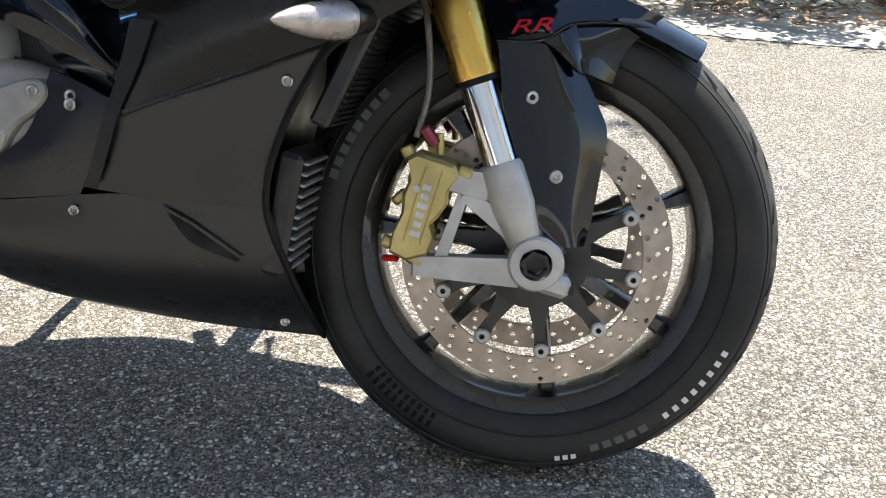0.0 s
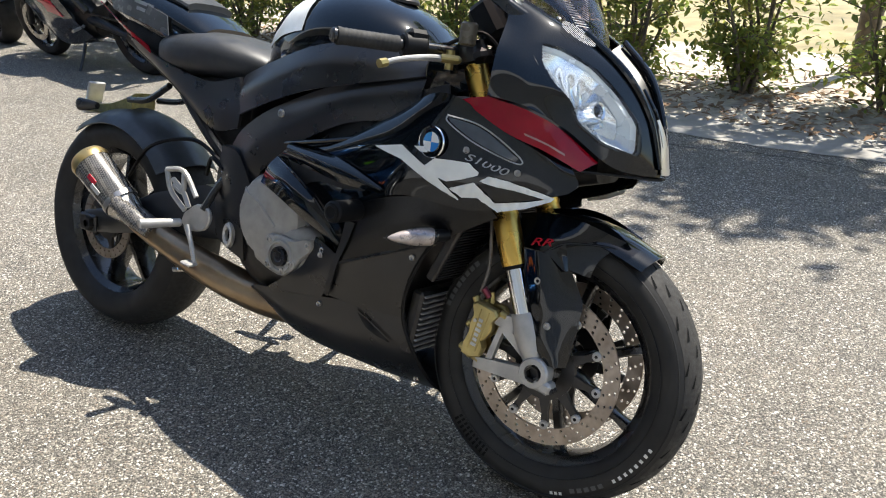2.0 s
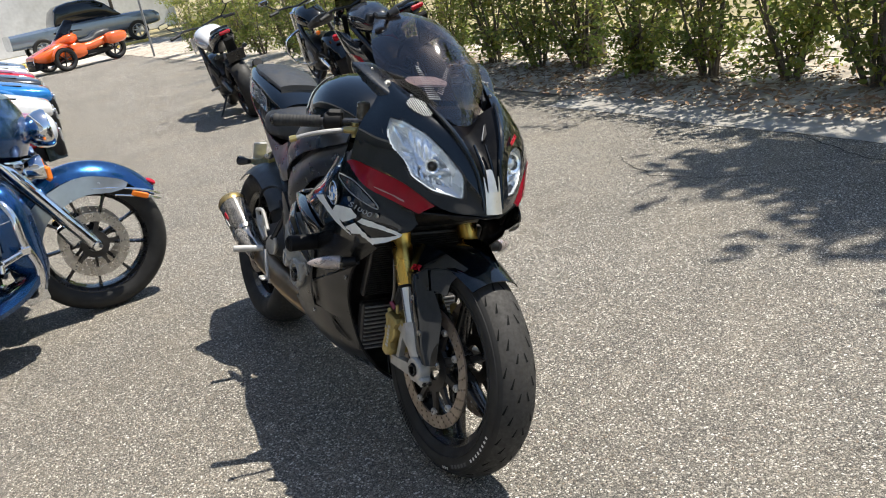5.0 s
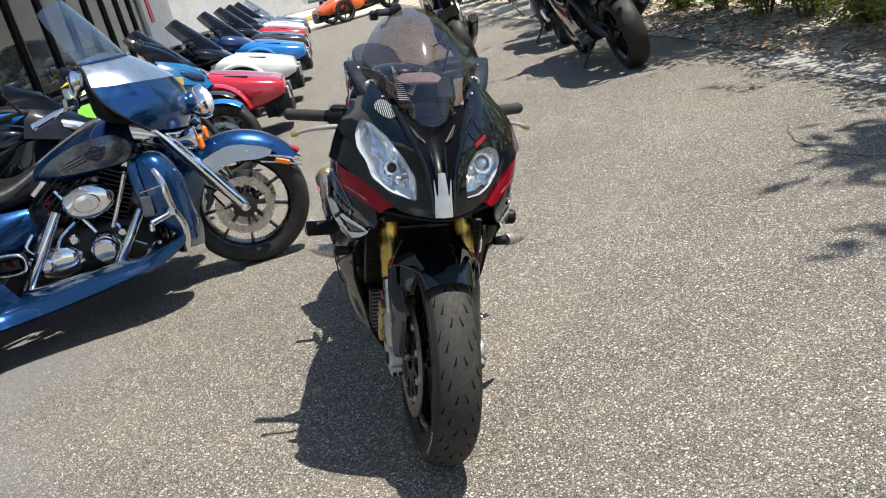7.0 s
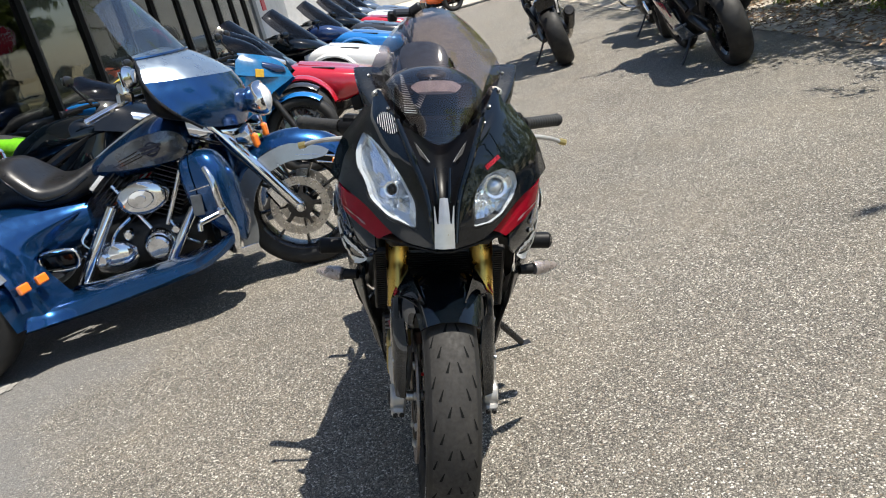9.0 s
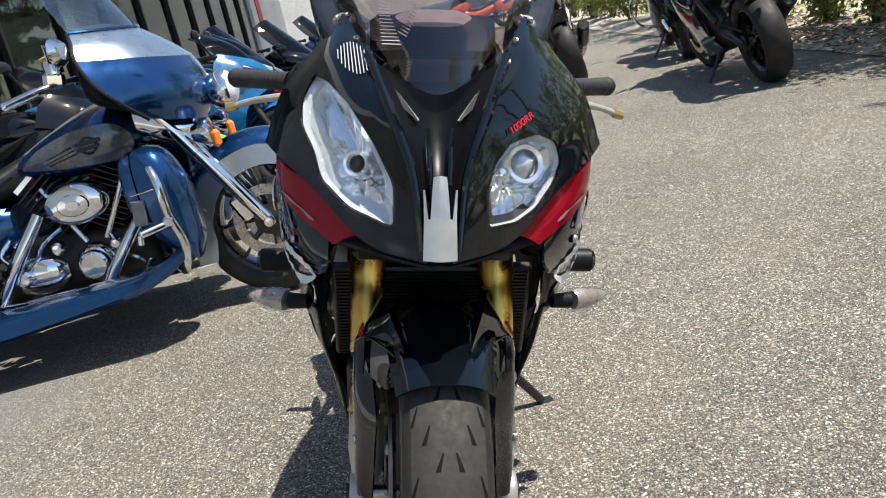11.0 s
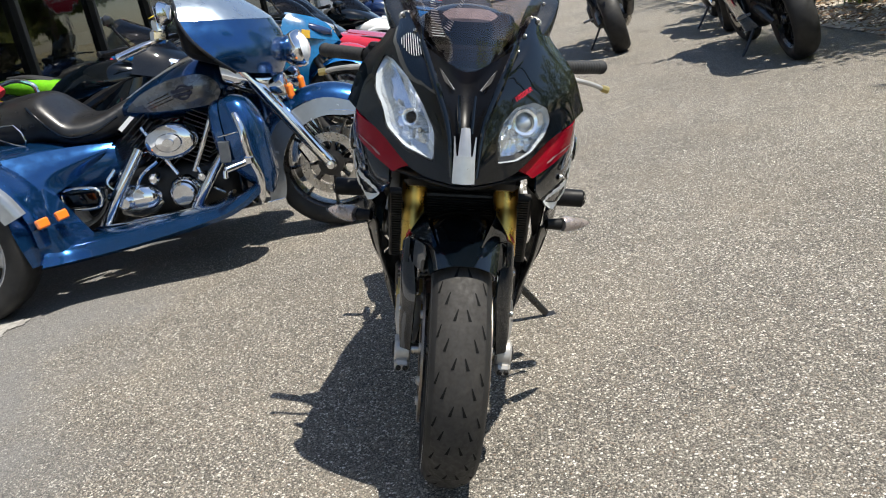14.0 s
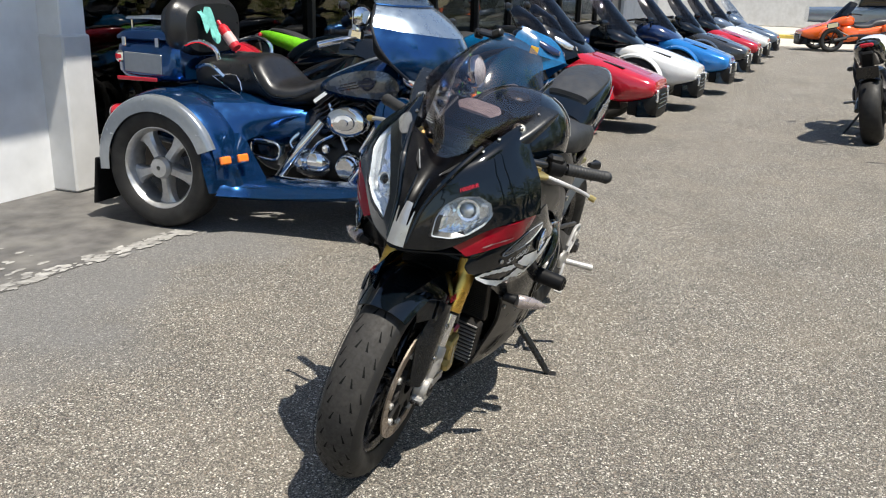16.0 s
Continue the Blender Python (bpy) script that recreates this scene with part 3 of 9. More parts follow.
def shrub_mesh(seed, height=1.9, spread=0.62, leaves=2600):
    """Several stems from one foot, twigs and separate folded leaves."""
    r = random.Random(seed)
    wood, green, young = G(), G(), G()
    ends = []
    for s in range(9):
        a = s * 0.7 + r.uniform(-0.3, 0.3)
        out = r.uniform(0.25, 1.0) * spread
        top = Vector((math.cos(a) * out, math.sin(a) * out, height * r.uniform(0.72, 1.0)))
        base = Vector((math.cos(a) * 0.05, math.sin(a) * 0.05, 0))
        mid = base.lerp(top, 0.45) + Vector((r.uniform(-0.1, 0.1), r.uniform(-0.1, 0.1), 0.05))
        wood.tube([base, base.lerp(mid, 0.5) + Vector((r.uniform(-0.04, 0.04), r.uniform(-0.04, 0.04), 0)), mid, top], [0.013, 0.010, 0.007, 0.003], 6, 3)
        for k in range(17):
            t = r.uniform(0.03, 1.0)
            p = base.lerp(mid, t * 2) if t < 0.5 else mid.lerp(top, t * 2 - 1)
            b = r.uniform(0, 6.28)
            q = p + Vector((math.cos(b), math.sin(b), r.uniform(-0.25, 0.7))) * r.uniform(0.12, 0.38)
            wood.tube([p, p.lerp(q, 0.5) + Vector((0, 0, 0.02)), q], [0.0055, 0.004, 0.002], 4, 2)
            ends.append((p, q))
    for i in range(leaves):
        p, q = ends[r.randrange(len(ends))]
        c = p.lerp(q, r.uniform(0.25, 1.12)) + Vector((r.gauss(0, 0.045), r.gauss(0, 0.045), r.gauss(0, 0.04)))
        if c.z < 0.04:
            continue
        s = r.uniform(0.016, 0.034)
        m = Matrix.Translation(c) @ Euler((r.gauss(0, 0.75), r.gauss(0.2, 0.6), r.uniform(0, 6.28))).to_matrix().to_4x4()
        w = s * 0.46
        vs = [m @ Vector(v) for v in ((-s, 0, 0), (-s * 0.3, -w, s * 0.16), (s * 0.45, -w * 0.85, s * 0.14), (s, 0, -s * 0.1), (s * 0.45, w * 0.85, s * 0.14), (-s * 0.3, w, s * 0.16), (0.1 * s, 0, 0))]
        (young if r.random() < 0.28 + 0.25 * (c.z / height) else green).add(vs, [(0, 1, 6), (1, 2, 6), (2, 3, 6), (3, 4, 6), (4, 5, 6), (5, 0, 6)])
    return wood.mesh("stems", BARK, 60), green.mesh("foliage", LEAF, 80, False), young.mesh("young_foliage", LEAF_YOUNG, 80, False)


shrubs = []
for k, (h, sp) in enumerate(((1.85, 0.66), (2.0, 0.74), (1.7, 0.70), (1.95, 0.62))):
    w, f, y = shrub_mesh(20 + k, h, sp, 4300)
    shrubs.append((w, f, y))
rs = random.Random(3)
for i, x in enumerate((2.6, 1.75, 0.95, 0.05, -0.80, -1.53, -2.2, -2.88, -3.61, -4.48, -5.2, -6.0, -6.9, -7.9, -8.9, -10.0, -11.2, -12.5, -14, -15.6, -17.2, -19)):
    sh = thing("shrub", "leafy green hedge shrub with several thin stems", "shrub", pose(x, 3.97 + rs.uniform(-0.06, 0.08), 0.02, 0, 0, rs.uniform(0, 360)) @ Matrix.Scale(rs.uniform(0.92, 1.1), 4), "hedge shrubs")
    w, f, y = shrubs[i % 4]
    share("trunk", w, sh)
    share("crown", f, sh)
    share("crown", y, sh, None, "pale young leaves")

def tree(x, y, height, crown, seed, count=5200, low=0.42, leaf=0.045):
    r = random.Random(seed)
    t = thing("tree", "tall shade tree with a loose leafy crown", "tree", pose(x, y, 0.0), "shade trees")
    g = G()
    g.tube([(0, 0, -0.02), (0.05, 0.03, height * 0.3), (-0.04, 0.05, height * 0.6), (0.05, 0, height * 0.95)], [0.075, 0.06, 0.05, 0.02], 10, 5)
    tips = []
    for k in range(26):
        z = height * r.uniform(low, 0.95)
        a = r.uniform(0, 6.28)
        q = Vector((math.cos(a), math.sin(a), r.uniform(0.05, 0.7))) * crown * r.uniform(0.5, 1.0) + Vector((0, 0, z))
        p = Vector((0, 0, z))
        g.tube([p, p.lerp(q, 0.5) + Vector((0, 0, 0.08)), q], [0.028, 0.016, 0.005], 6, 3)
        tips.append((p, q))
    part("trunk", g, BARK, t, angle=60)
    lf = G()
    for i in range(count):
        p, q = tips[r.randrange(len(tips))]
        c = p.lerp(q, r.uniform(0.35, 1.1)) + Vector((r.gauss(0, 0.16), r.gauss(0, 0.16), r.gauss(0, 0.14)))
        s = r.uniform(0.7, 1.35) * leaf
        m = Matrix.Translation(c) @ Euler((r.gauss(0, 0.8), r.gauss(0, 0.8), r.uniform(0, 6.28))).to_matrix().to_4x4()
        lf.add([m @ Vector(v) for v in ((-s, 0, 0), (0, -s * 0.45, s * 0.15), (s, 0, 0), (0, s * 0.45, s * 0.15))], [(0, 1, 2), (0, 2, 3)])
    ob = new("crown", lf.mesh("crown", LEAF, 80, False))
    ob.parent = t
    return t


tree(0.46, 4.72, 6.1, 0.58, 5, 1500, 0.87, 0.075)
tree(-0.30, 4.95, 6.2, 0.48, 6, 1000, 0.87, 0.075)
tree(-4.75, 4.4, 4.6, 1.1, 8)
tree(-11.5, 6.5, 6.5, 2.4, 9)
tree(7.0, 6.4, 6.0, 2.2, 13)
for x, y, h in ((-27, 9.5, 8), (-31, 8.5, 9), (-36, 11, 10), (-30, 13, 10), (-42, 14, 11), (-48, 17, 12), (-40, 20, 12), (-55, 22, 13)):
    tree(x, y, h, 2.9, int(40 - x), 4200, 0.16, 0.30)
tree(-36, 9, 8.0, 3.0, 14)
tree(-33, 4.5, 5.0, 1.6, 15)

# a traffic sign at the end of the hedge, mirrored in the shop glass
sg = thing("stop_sign", "red octagonal stop sign on a grey post", "sign", pose(-20.75, 3.3, 0, 0, 0, 155))
part("post", G().box((0.02, 0, 1.3), (0.04, 0.05, 2.6), bevel=0.006), mat("galvanised_post", (0.35, 0.35, 0.35), 0.5, metal=0.6), sg)
oct_ = [(0.40 * math.cos(radians(22.5 + 45 * k)), 0.40 * math.sin(radians(22.5 + 45 * k))) for k in range(8)]
SIGN_M = Matrix.Translation((-0.012, 0, 2.26)) @ Matrix(((0, 0, -1, 0), (-1, 0, 0, 0), (0, 1, 0, 0), (0, 0, 0, 1)))
part("plate", G().plate(oct_, 0.006, SIGN_M), mat("sign_white", (0.7, 0.7, 0.7), 0.5), sg)
pl = part("red_face", G().plate([(x * 0.94, y * 0.94) for x, y in oct_], 0.004, SIGN_M @ Matrix.Translation((0, 0, 0.006))), mat("sign_red", (0.5, 0.02, 0.04), 0.5), sg)
letters("STOP", 0.30, SIGN_M @ Matrix.Translation((0, 0, 0.012)), mat("sign_white", (0.7, 0.7, 0.7), 0.5), sg, "lettering", 0.001, 0.0, 0.9)

# ---- wheels and shared vehicle pieces ----
def tyre_profile(R, w, rim, flat=0.0):
    """A ring profile (radius, sideways). flat: how square the crown is."""
    h = R - rim
    pts = [(rim, -0.36 * w), (rim + 0.10 * h, -0.43 * w)]
    for k in range(-7, 8):
        ph = k / 7 * math.pi / 2
        s, c = math.sin(ph), math.cos(ph)
        if flat:
            c = max(c, 0.0) ** (1 - flat)
            s = math.copysign(abs(s) ** (1 - flat * 0.5), s)
        pts.append((R - 0.56 * h + 0.56 * h * c, 0.5 * w * s))
    pts += [(rim + 0.10 * h, 0.43 * w), (rim, 0.36 * w)]
    return pts


def cast_wheel(parent, name, m, R, w, spokes, material, label="", hub=0.035, thick=0.022, lip=0.012, n=56, phase=0.0, flare=0.0):
    """A cast wheel turning about y: rim barrel with hub, and each tapered spoke as a part of its own."""
    g = G()
    h = w * 0.42
    g.lathe([(R, -h), (R - lip * 0.4, -h), (R - lip * 1.6, -h * 0.72), (R - lip * 1.9, 0), (R - lip * 1.6, h * 0.72), (R - lip * 0.4, h), (R, h), (R - lip * 0.7, h * 0.6), (R - lip * 1.1, 0), (R - lip * 0.7, -h * 0.6)], (0, 0, 0), (0, 1, 0), n, close=True)
    g.lathe([(0.012, -w * 0.42), (hub * 0.8, -w * 0.42), (hub, -w * 0.30), (hub * 0.9, 0), (hub, w * 0.30), (hub * 0.8, w * 0.42), (0.012, w * 0.42)], (0, 0, 0), (0, 1, 0), 24, close=True)
    wh = part(name, g.xf(m), material, parent, label)
    g = G()
    rings = []
    for t in np.linspace(0, 1, 11 if flare else 6):
        r = hub * 0.8 + (R - lip * 1.2 - hub * 0.8) * t
        ww = thick * (1.15 - 0.5 * t + 0.75 * max(0, t - 0.8) * 3) + flare * t ** 3
        dd = w * 0.20 * (1.2 - 0.45 * t)
        rings.append([(r, dd * q, ww / 2 * c) for c, q in ((-1, -0.6), (-0.6, -1), (0.6, -1), (1, -0.6), (1, 0.6), (0.6, 1), (-0.6, 1), (-1, 0.6))])
    me = g.loft(rings).mesh("spoke", material)
    for k in range(spokes):
        share("spoke", me, wh, m @ Matrix.Rotation(2 * math.pi * k / spokes + phase, 4, "Y"))
    return wh


def drilled_disc(r0, r1, n=30, rows=3, th=0.005, y=0.0):
    """A brake disc with true drilled holes, about y."""
    g = G()
    edges = np.linspace(r0, r1, rows + 1)
    for q in range(rows):
        a, b = edges[q], edges[q + 1]
        off = 0.0
        for k in range(n):
            t0, t1 = 2 * math.pi * (k + off) / n, 2 * math.pi * (k + 1 + off) / n
            tm, rm = (t0 + t1) / 2, (a + b) / 2
            sh = (q - (rows - 1) / 2) * 0.22 * (t1 - t0)
            bd = [(a, t0), (a, tm), (a, t1), (rm, t1), (b, t1), (b, tm), (b, t0), (rm, t0)]
            hr = 0.0036
            hole = []
            for r, t in bd:
                v = Vector(((r - rm), (t - tm) * rm)).normalized() * hr
                hole.append((rm + v.x, tm + sh + v.y / rm))
            vs = []
            for s in (th / 2, -th / 2):
                vs += [(r * math.cos(t), y + s, r * math.sin(t)) for r, t in bd + hole]
            fs = []
            for i in range(8):
                j = (i + 1) % 8
                fs += [(i, j, 8 + j, 8 + i), (16 + i, 24 + i, 24 + j, 16 + j), (8 + i, 8 + j, 24 + j, 24 + i)]
            for i, j in ((0, 1), (1, 2)):
                if q == 0:
                    fs.append((i, 16 + i, 16 + j, j))
            for i, j in ((4, 5), (5, 6)):
                if q == rows - 1:
                    fs.append((i, j, 16 + j, 16 + i))
            g.add(vs, fs)
    return g


def disc_carrier(parent, m, r_in, r_out, arms, y=0.0, th=0.006, phase=0.0):
    """The dark centre of a disc: a ring and its arms, each arm a part."""
    part("disc_carrier", G().lathe([(r_in * 0.55, y - th), (r_in, y - th), (r_in, y + th), (r_in * 0.55, y + th)], (0, 0, 0), (0, 1, 0), 32, close=True).xf(m), DARK_METAL, parent)
    ring = lambda r, w: [(r, y + th * 0.8 * b, w * a) for a, b in ((-1, -1), (1, -1), (1, 1), (-1, 1))]
    me = G().loft([ring(r_in * 0.9, 0.013), ring((r_in + r_out) / 2, 0.0062), ring(r_out * 0.97, 0.0085), ring(r_out, 0.0085)]).mesh("carrier_arm", DARK_METAL)
    for k in range(arms):
        share("carrier_arm", me, parent, m @ Matrix.Rotation(-2 * math.pi * k / arms - phase, 4, "Y"))


class Surf:
    """A smooth body panel, kept to lay badges and stripes on."""

    def __init__(self, rows, nu=26, nv=16):
        a = np.array([cr(r, nu) for r in rows])
        self.p = np.array([cr(a[:, i], nv) for i in range(nu)]).transpose(1, 0, 2).reshape(-1, 3)

    def y(self, x, z):
        d = (self.p[:, 0] - x) ** 2 + (self.p[:, 2] - z) ** 2
        i = np.argsort(d)[:4]
        w = 1 / (d[i] + 1e-6)
        return float((self.p[i, 1] * w).sum() / w.sum())

    def strip(self, top, low, off=0.0025, nu=14, nv=5, straight=False):
        """A thin film between an upper and a lower edge, each of (x, z)."""
        if straight:
            cut = lambda e: np.array([np.interp(np.linspace(0, len(e) - 1, nu), range(len(e)), [q[k] if k < 2 else 0 for q in e]) for k in (0, 2, 1)]).T
            t, l = cut(top), cut(low)
        else:
            t, l = cr([(x, 0, z) for x, z in top], nu), cr([(x, 0, z) for x, z in low], nu)
        rows = []
        for k in np.linspace(0, 1, nv):
            row = t * (1 - k) + l * k
            rows.append([(x, self.y(x, z) - off, z) for x, _, z in row])
        g = G()
        verts = [p for r in rows for p in r]
        return g.add(verts, [(i * nu + j, i * nu + j + 1, (i + 1) * nu + j + 1, (i + 1) * nu + j) for i in range(nv - 1) for j in range(nu - 1)])


def both(name, g, material, parent, label="", angle=35.0):
    """A part and its mirror image on the other side."""
    h = G().add(g.v, g.f).flip()
    return part(name, g, material, parent, label, angle), part(name, h, material, parent, label, angle)


def screw(p, r=0.0055, axis=(0, -1, 0)):
    g = G()
    a = Vector(axis).normalized()
    p = Vector(p)
    g.lathe([(r * 0.45, 0.0005), (r * 0.45, 0.003), (r * 0.8, 0.0035), (r, 0.0022), (r, -0.002), (0.0001, -0.002)], p, a, 14)
    g.lathe([(0.0001, 0.0008), (r * 0.45, 0.0008)], p, a, 6)
    return g


# ---- the black sport motorcycle ----
BIKE = pose(0, -0.047, 0.008, -13.5, 0, 0)
bike = thing("sport_motorcycle", "black sport motorcycle with red panels on its side stand", "motorcycle", BIKE)
RAKE = -0.40
AX, AZ, FR = 0.018, 0.285, 0.296
STEER = Matrix.Translation((AX, 0, AZ)) @ Matrix.Rotation(radians(2.5), 4, Vector((RAKE, 0, 1)).normalized()) @ Matrix.Translation((-AX, 0, -AZ))
FW = STEER @ Matrix.Translation((AX, 0, AZ))


def fork_x(z):
    return -0.031 + RAKE * (z - 0.395)


# front wheel
RIM_BLACK = mat("gloss_black_rim", (0.007, 0.007, 0.008), 0.25, coat=0.4, var=0.15, dirt=0.08, dirtcol=(0.05, 0.045, 0.04))
rim = cast_wheel(bike, "front_wheel", FW, 0.222, 0.10, 7, RIM_BLACK, "gloss black cast front wheel", 0.036, 0.024, 0.017, 64, radians(28))
part("tyre", G().lathe(tyre_profile(FR, 0.122, 0.213), (0, 0, 0), (0, 1, 0), 96, close=True).xf(FW), RUBBER, rim, "black road tyre with worn lettering")
g = G()
band = [(r + 0.0006, s) for r, s in tyre_profile(FR, 0.122, 0.213)[5:14]]
g.lathe(band, (0, 0, 0), (0, 1, 0), 96)
part("tread", g.xf(FW), TREAD_RUBBER, rim, "scrubbed grey tread band")


def tyre_pt(R, w, rim_r, phi, ang, off=0.0012):
    h = R - rim_r
    r = R - 0.56 * h + (0.56 * h + off) * math.cos(phi)
    return Vector((r * math.cos(ang), (0.5 * w + off) * math.sin(phi), r * math.sin(ang)))


def groove(R, w, rim_r, phi0, ang0, phi1, ang1, width):
    """A flat dark strip on the tread between two points, for a groove's shade."""
    g = G()
    n = 5
    a, b = [], []
    for i in range(n):
        t = i / (n - 1)
        ww = width * (1.0 - 0.7 * t)
        p, q = phi0 + (phi1 - phi0) * t, ang0 + (ang1 - ang0) * t
        a.append(tyre_pt(R, w, rim_r, p - ww / (0.5 * w), q))
        b.append(tyre_pt(R, w, rim_r, p + ww / (0.5 * w), q))
    return g.add(a + b, [(i, i + 1, n + i + 1, n + i) for i in range(n - 1)])


# tread stays uncut: the depth of its pattern is near-black colour only
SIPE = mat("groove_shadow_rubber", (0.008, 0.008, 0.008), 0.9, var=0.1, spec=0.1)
SIPE_MESH = {}
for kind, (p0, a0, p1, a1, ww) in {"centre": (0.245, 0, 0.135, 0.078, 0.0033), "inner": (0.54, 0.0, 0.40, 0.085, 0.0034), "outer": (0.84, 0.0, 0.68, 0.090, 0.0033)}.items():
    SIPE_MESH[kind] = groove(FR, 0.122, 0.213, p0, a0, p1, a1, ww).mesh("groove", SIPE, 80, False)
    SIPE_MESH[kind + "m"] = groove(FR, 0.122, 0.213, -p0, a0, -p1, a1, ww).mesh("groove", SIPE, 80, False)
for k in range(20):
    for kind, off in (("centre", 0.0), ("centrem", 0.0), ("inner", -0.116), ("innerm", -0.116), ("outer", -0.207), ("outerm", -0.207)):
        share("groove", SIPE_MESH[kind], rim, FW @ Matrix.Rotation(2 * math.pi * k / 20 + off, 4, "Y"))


def sidewall_bars(R0, R1, y, ang0, count, step, wide, material, label, slope=0.0):
    """Blocks standing in place of sidewall writing, each a part of the wheel."""
    b = radians(wide)
    me = G().add([(r * math.cos(t), y + (0.0 if r == R0 else slope), r * math.sin(t)) for r, t in ((R0, 0), (R1, 0), (R1, b), (R0, b))], [(0, 1, 2, 3)]).mesh("sidewall_mark", material)
    for i in range(count):
        share("sidewall_mark", me, rim, FW @ Matrix.Rotation(-radians(ang0 + i * step), 4, "Y"), label)


FAINT = mat("faint_grey_ink", (0.07, 0.07, 0.07), 0.7)
sidewall_bars(0.2555, 0.2630, -0.0607, 313, 8, 3.3, 1.5, WHITE_INK, "worn white bar on the sidewall", 0.0006)
sidewall_bars(0.254, 0.2645, -0.0607, 137, 8, 3.6, 2.5, FAINT, "faint bar on the sidewall", 0.0006)
sidewall_bars(0.254, 0.2635, -0.0607, 291, 5, 3.6, 2.4, FAINT, "faint bar on the sidewall", 0.0006)
sidewall_bars(0.240, 0.262, -0.0606, 222, 10, 2.4, 1.2, SIPE, "dark moulded rib on the sidewall", -0.0004)
sidewall_bars(0.262, 0.2685, -0.0598, 281, 3, 2.2, 1.4, WHITE_INK, "worn white bar on the sidewall", 0.0010)
for rr, yy in ((0.236, 0.0585), (0.272, 0.0588)):
    part("sidewall_ring", G().lathe([(rr - 0.0012, -yy), (rr, -yy - 0.0016), (rr + 0.0012, -yy)], (0, 0, 0), (0, 1, 0), 96).xf(FW), RUBBER, rim)
part("valve", G().cyl((-0.185, -0.03, -0.03), (-0.168, -0.04, -0.027), 0.0045, n=10).xf(FW), mat("red_valve_cap", (0.6, 0.02, 0.02), 0.3), rim, "red valve cap")
for s in (-1, 1):
    d = part("brake_disc", drilled_disc(0.1265, 0.160, 32, 3, 0.005, s * 0.070).xf(FW), DISC, bike, "drilled steel brake disc, browned", 30)
    disc_carrier(d, FW, 0.066, 0.124, 10, s * 0.066, phase=radians(-9))
    for k in range(10):
        a = 2 * math.pi * k / 10 + radians(-9)
        p = FW @ Vector((0.1185 * math.cos(a), s * 0.0735, 0.1185 * math.sin(a)))
        b = G().lathe([(0.0035, 0.004), (0.0075, 0.004), (0.0095, 0.002), (0.0095, -0.006), (0.0001, -0.006)], p, FW.to_3x3() @ Vector((0, s, 0)), 14)
        part("disc_button", b, ALU, d)

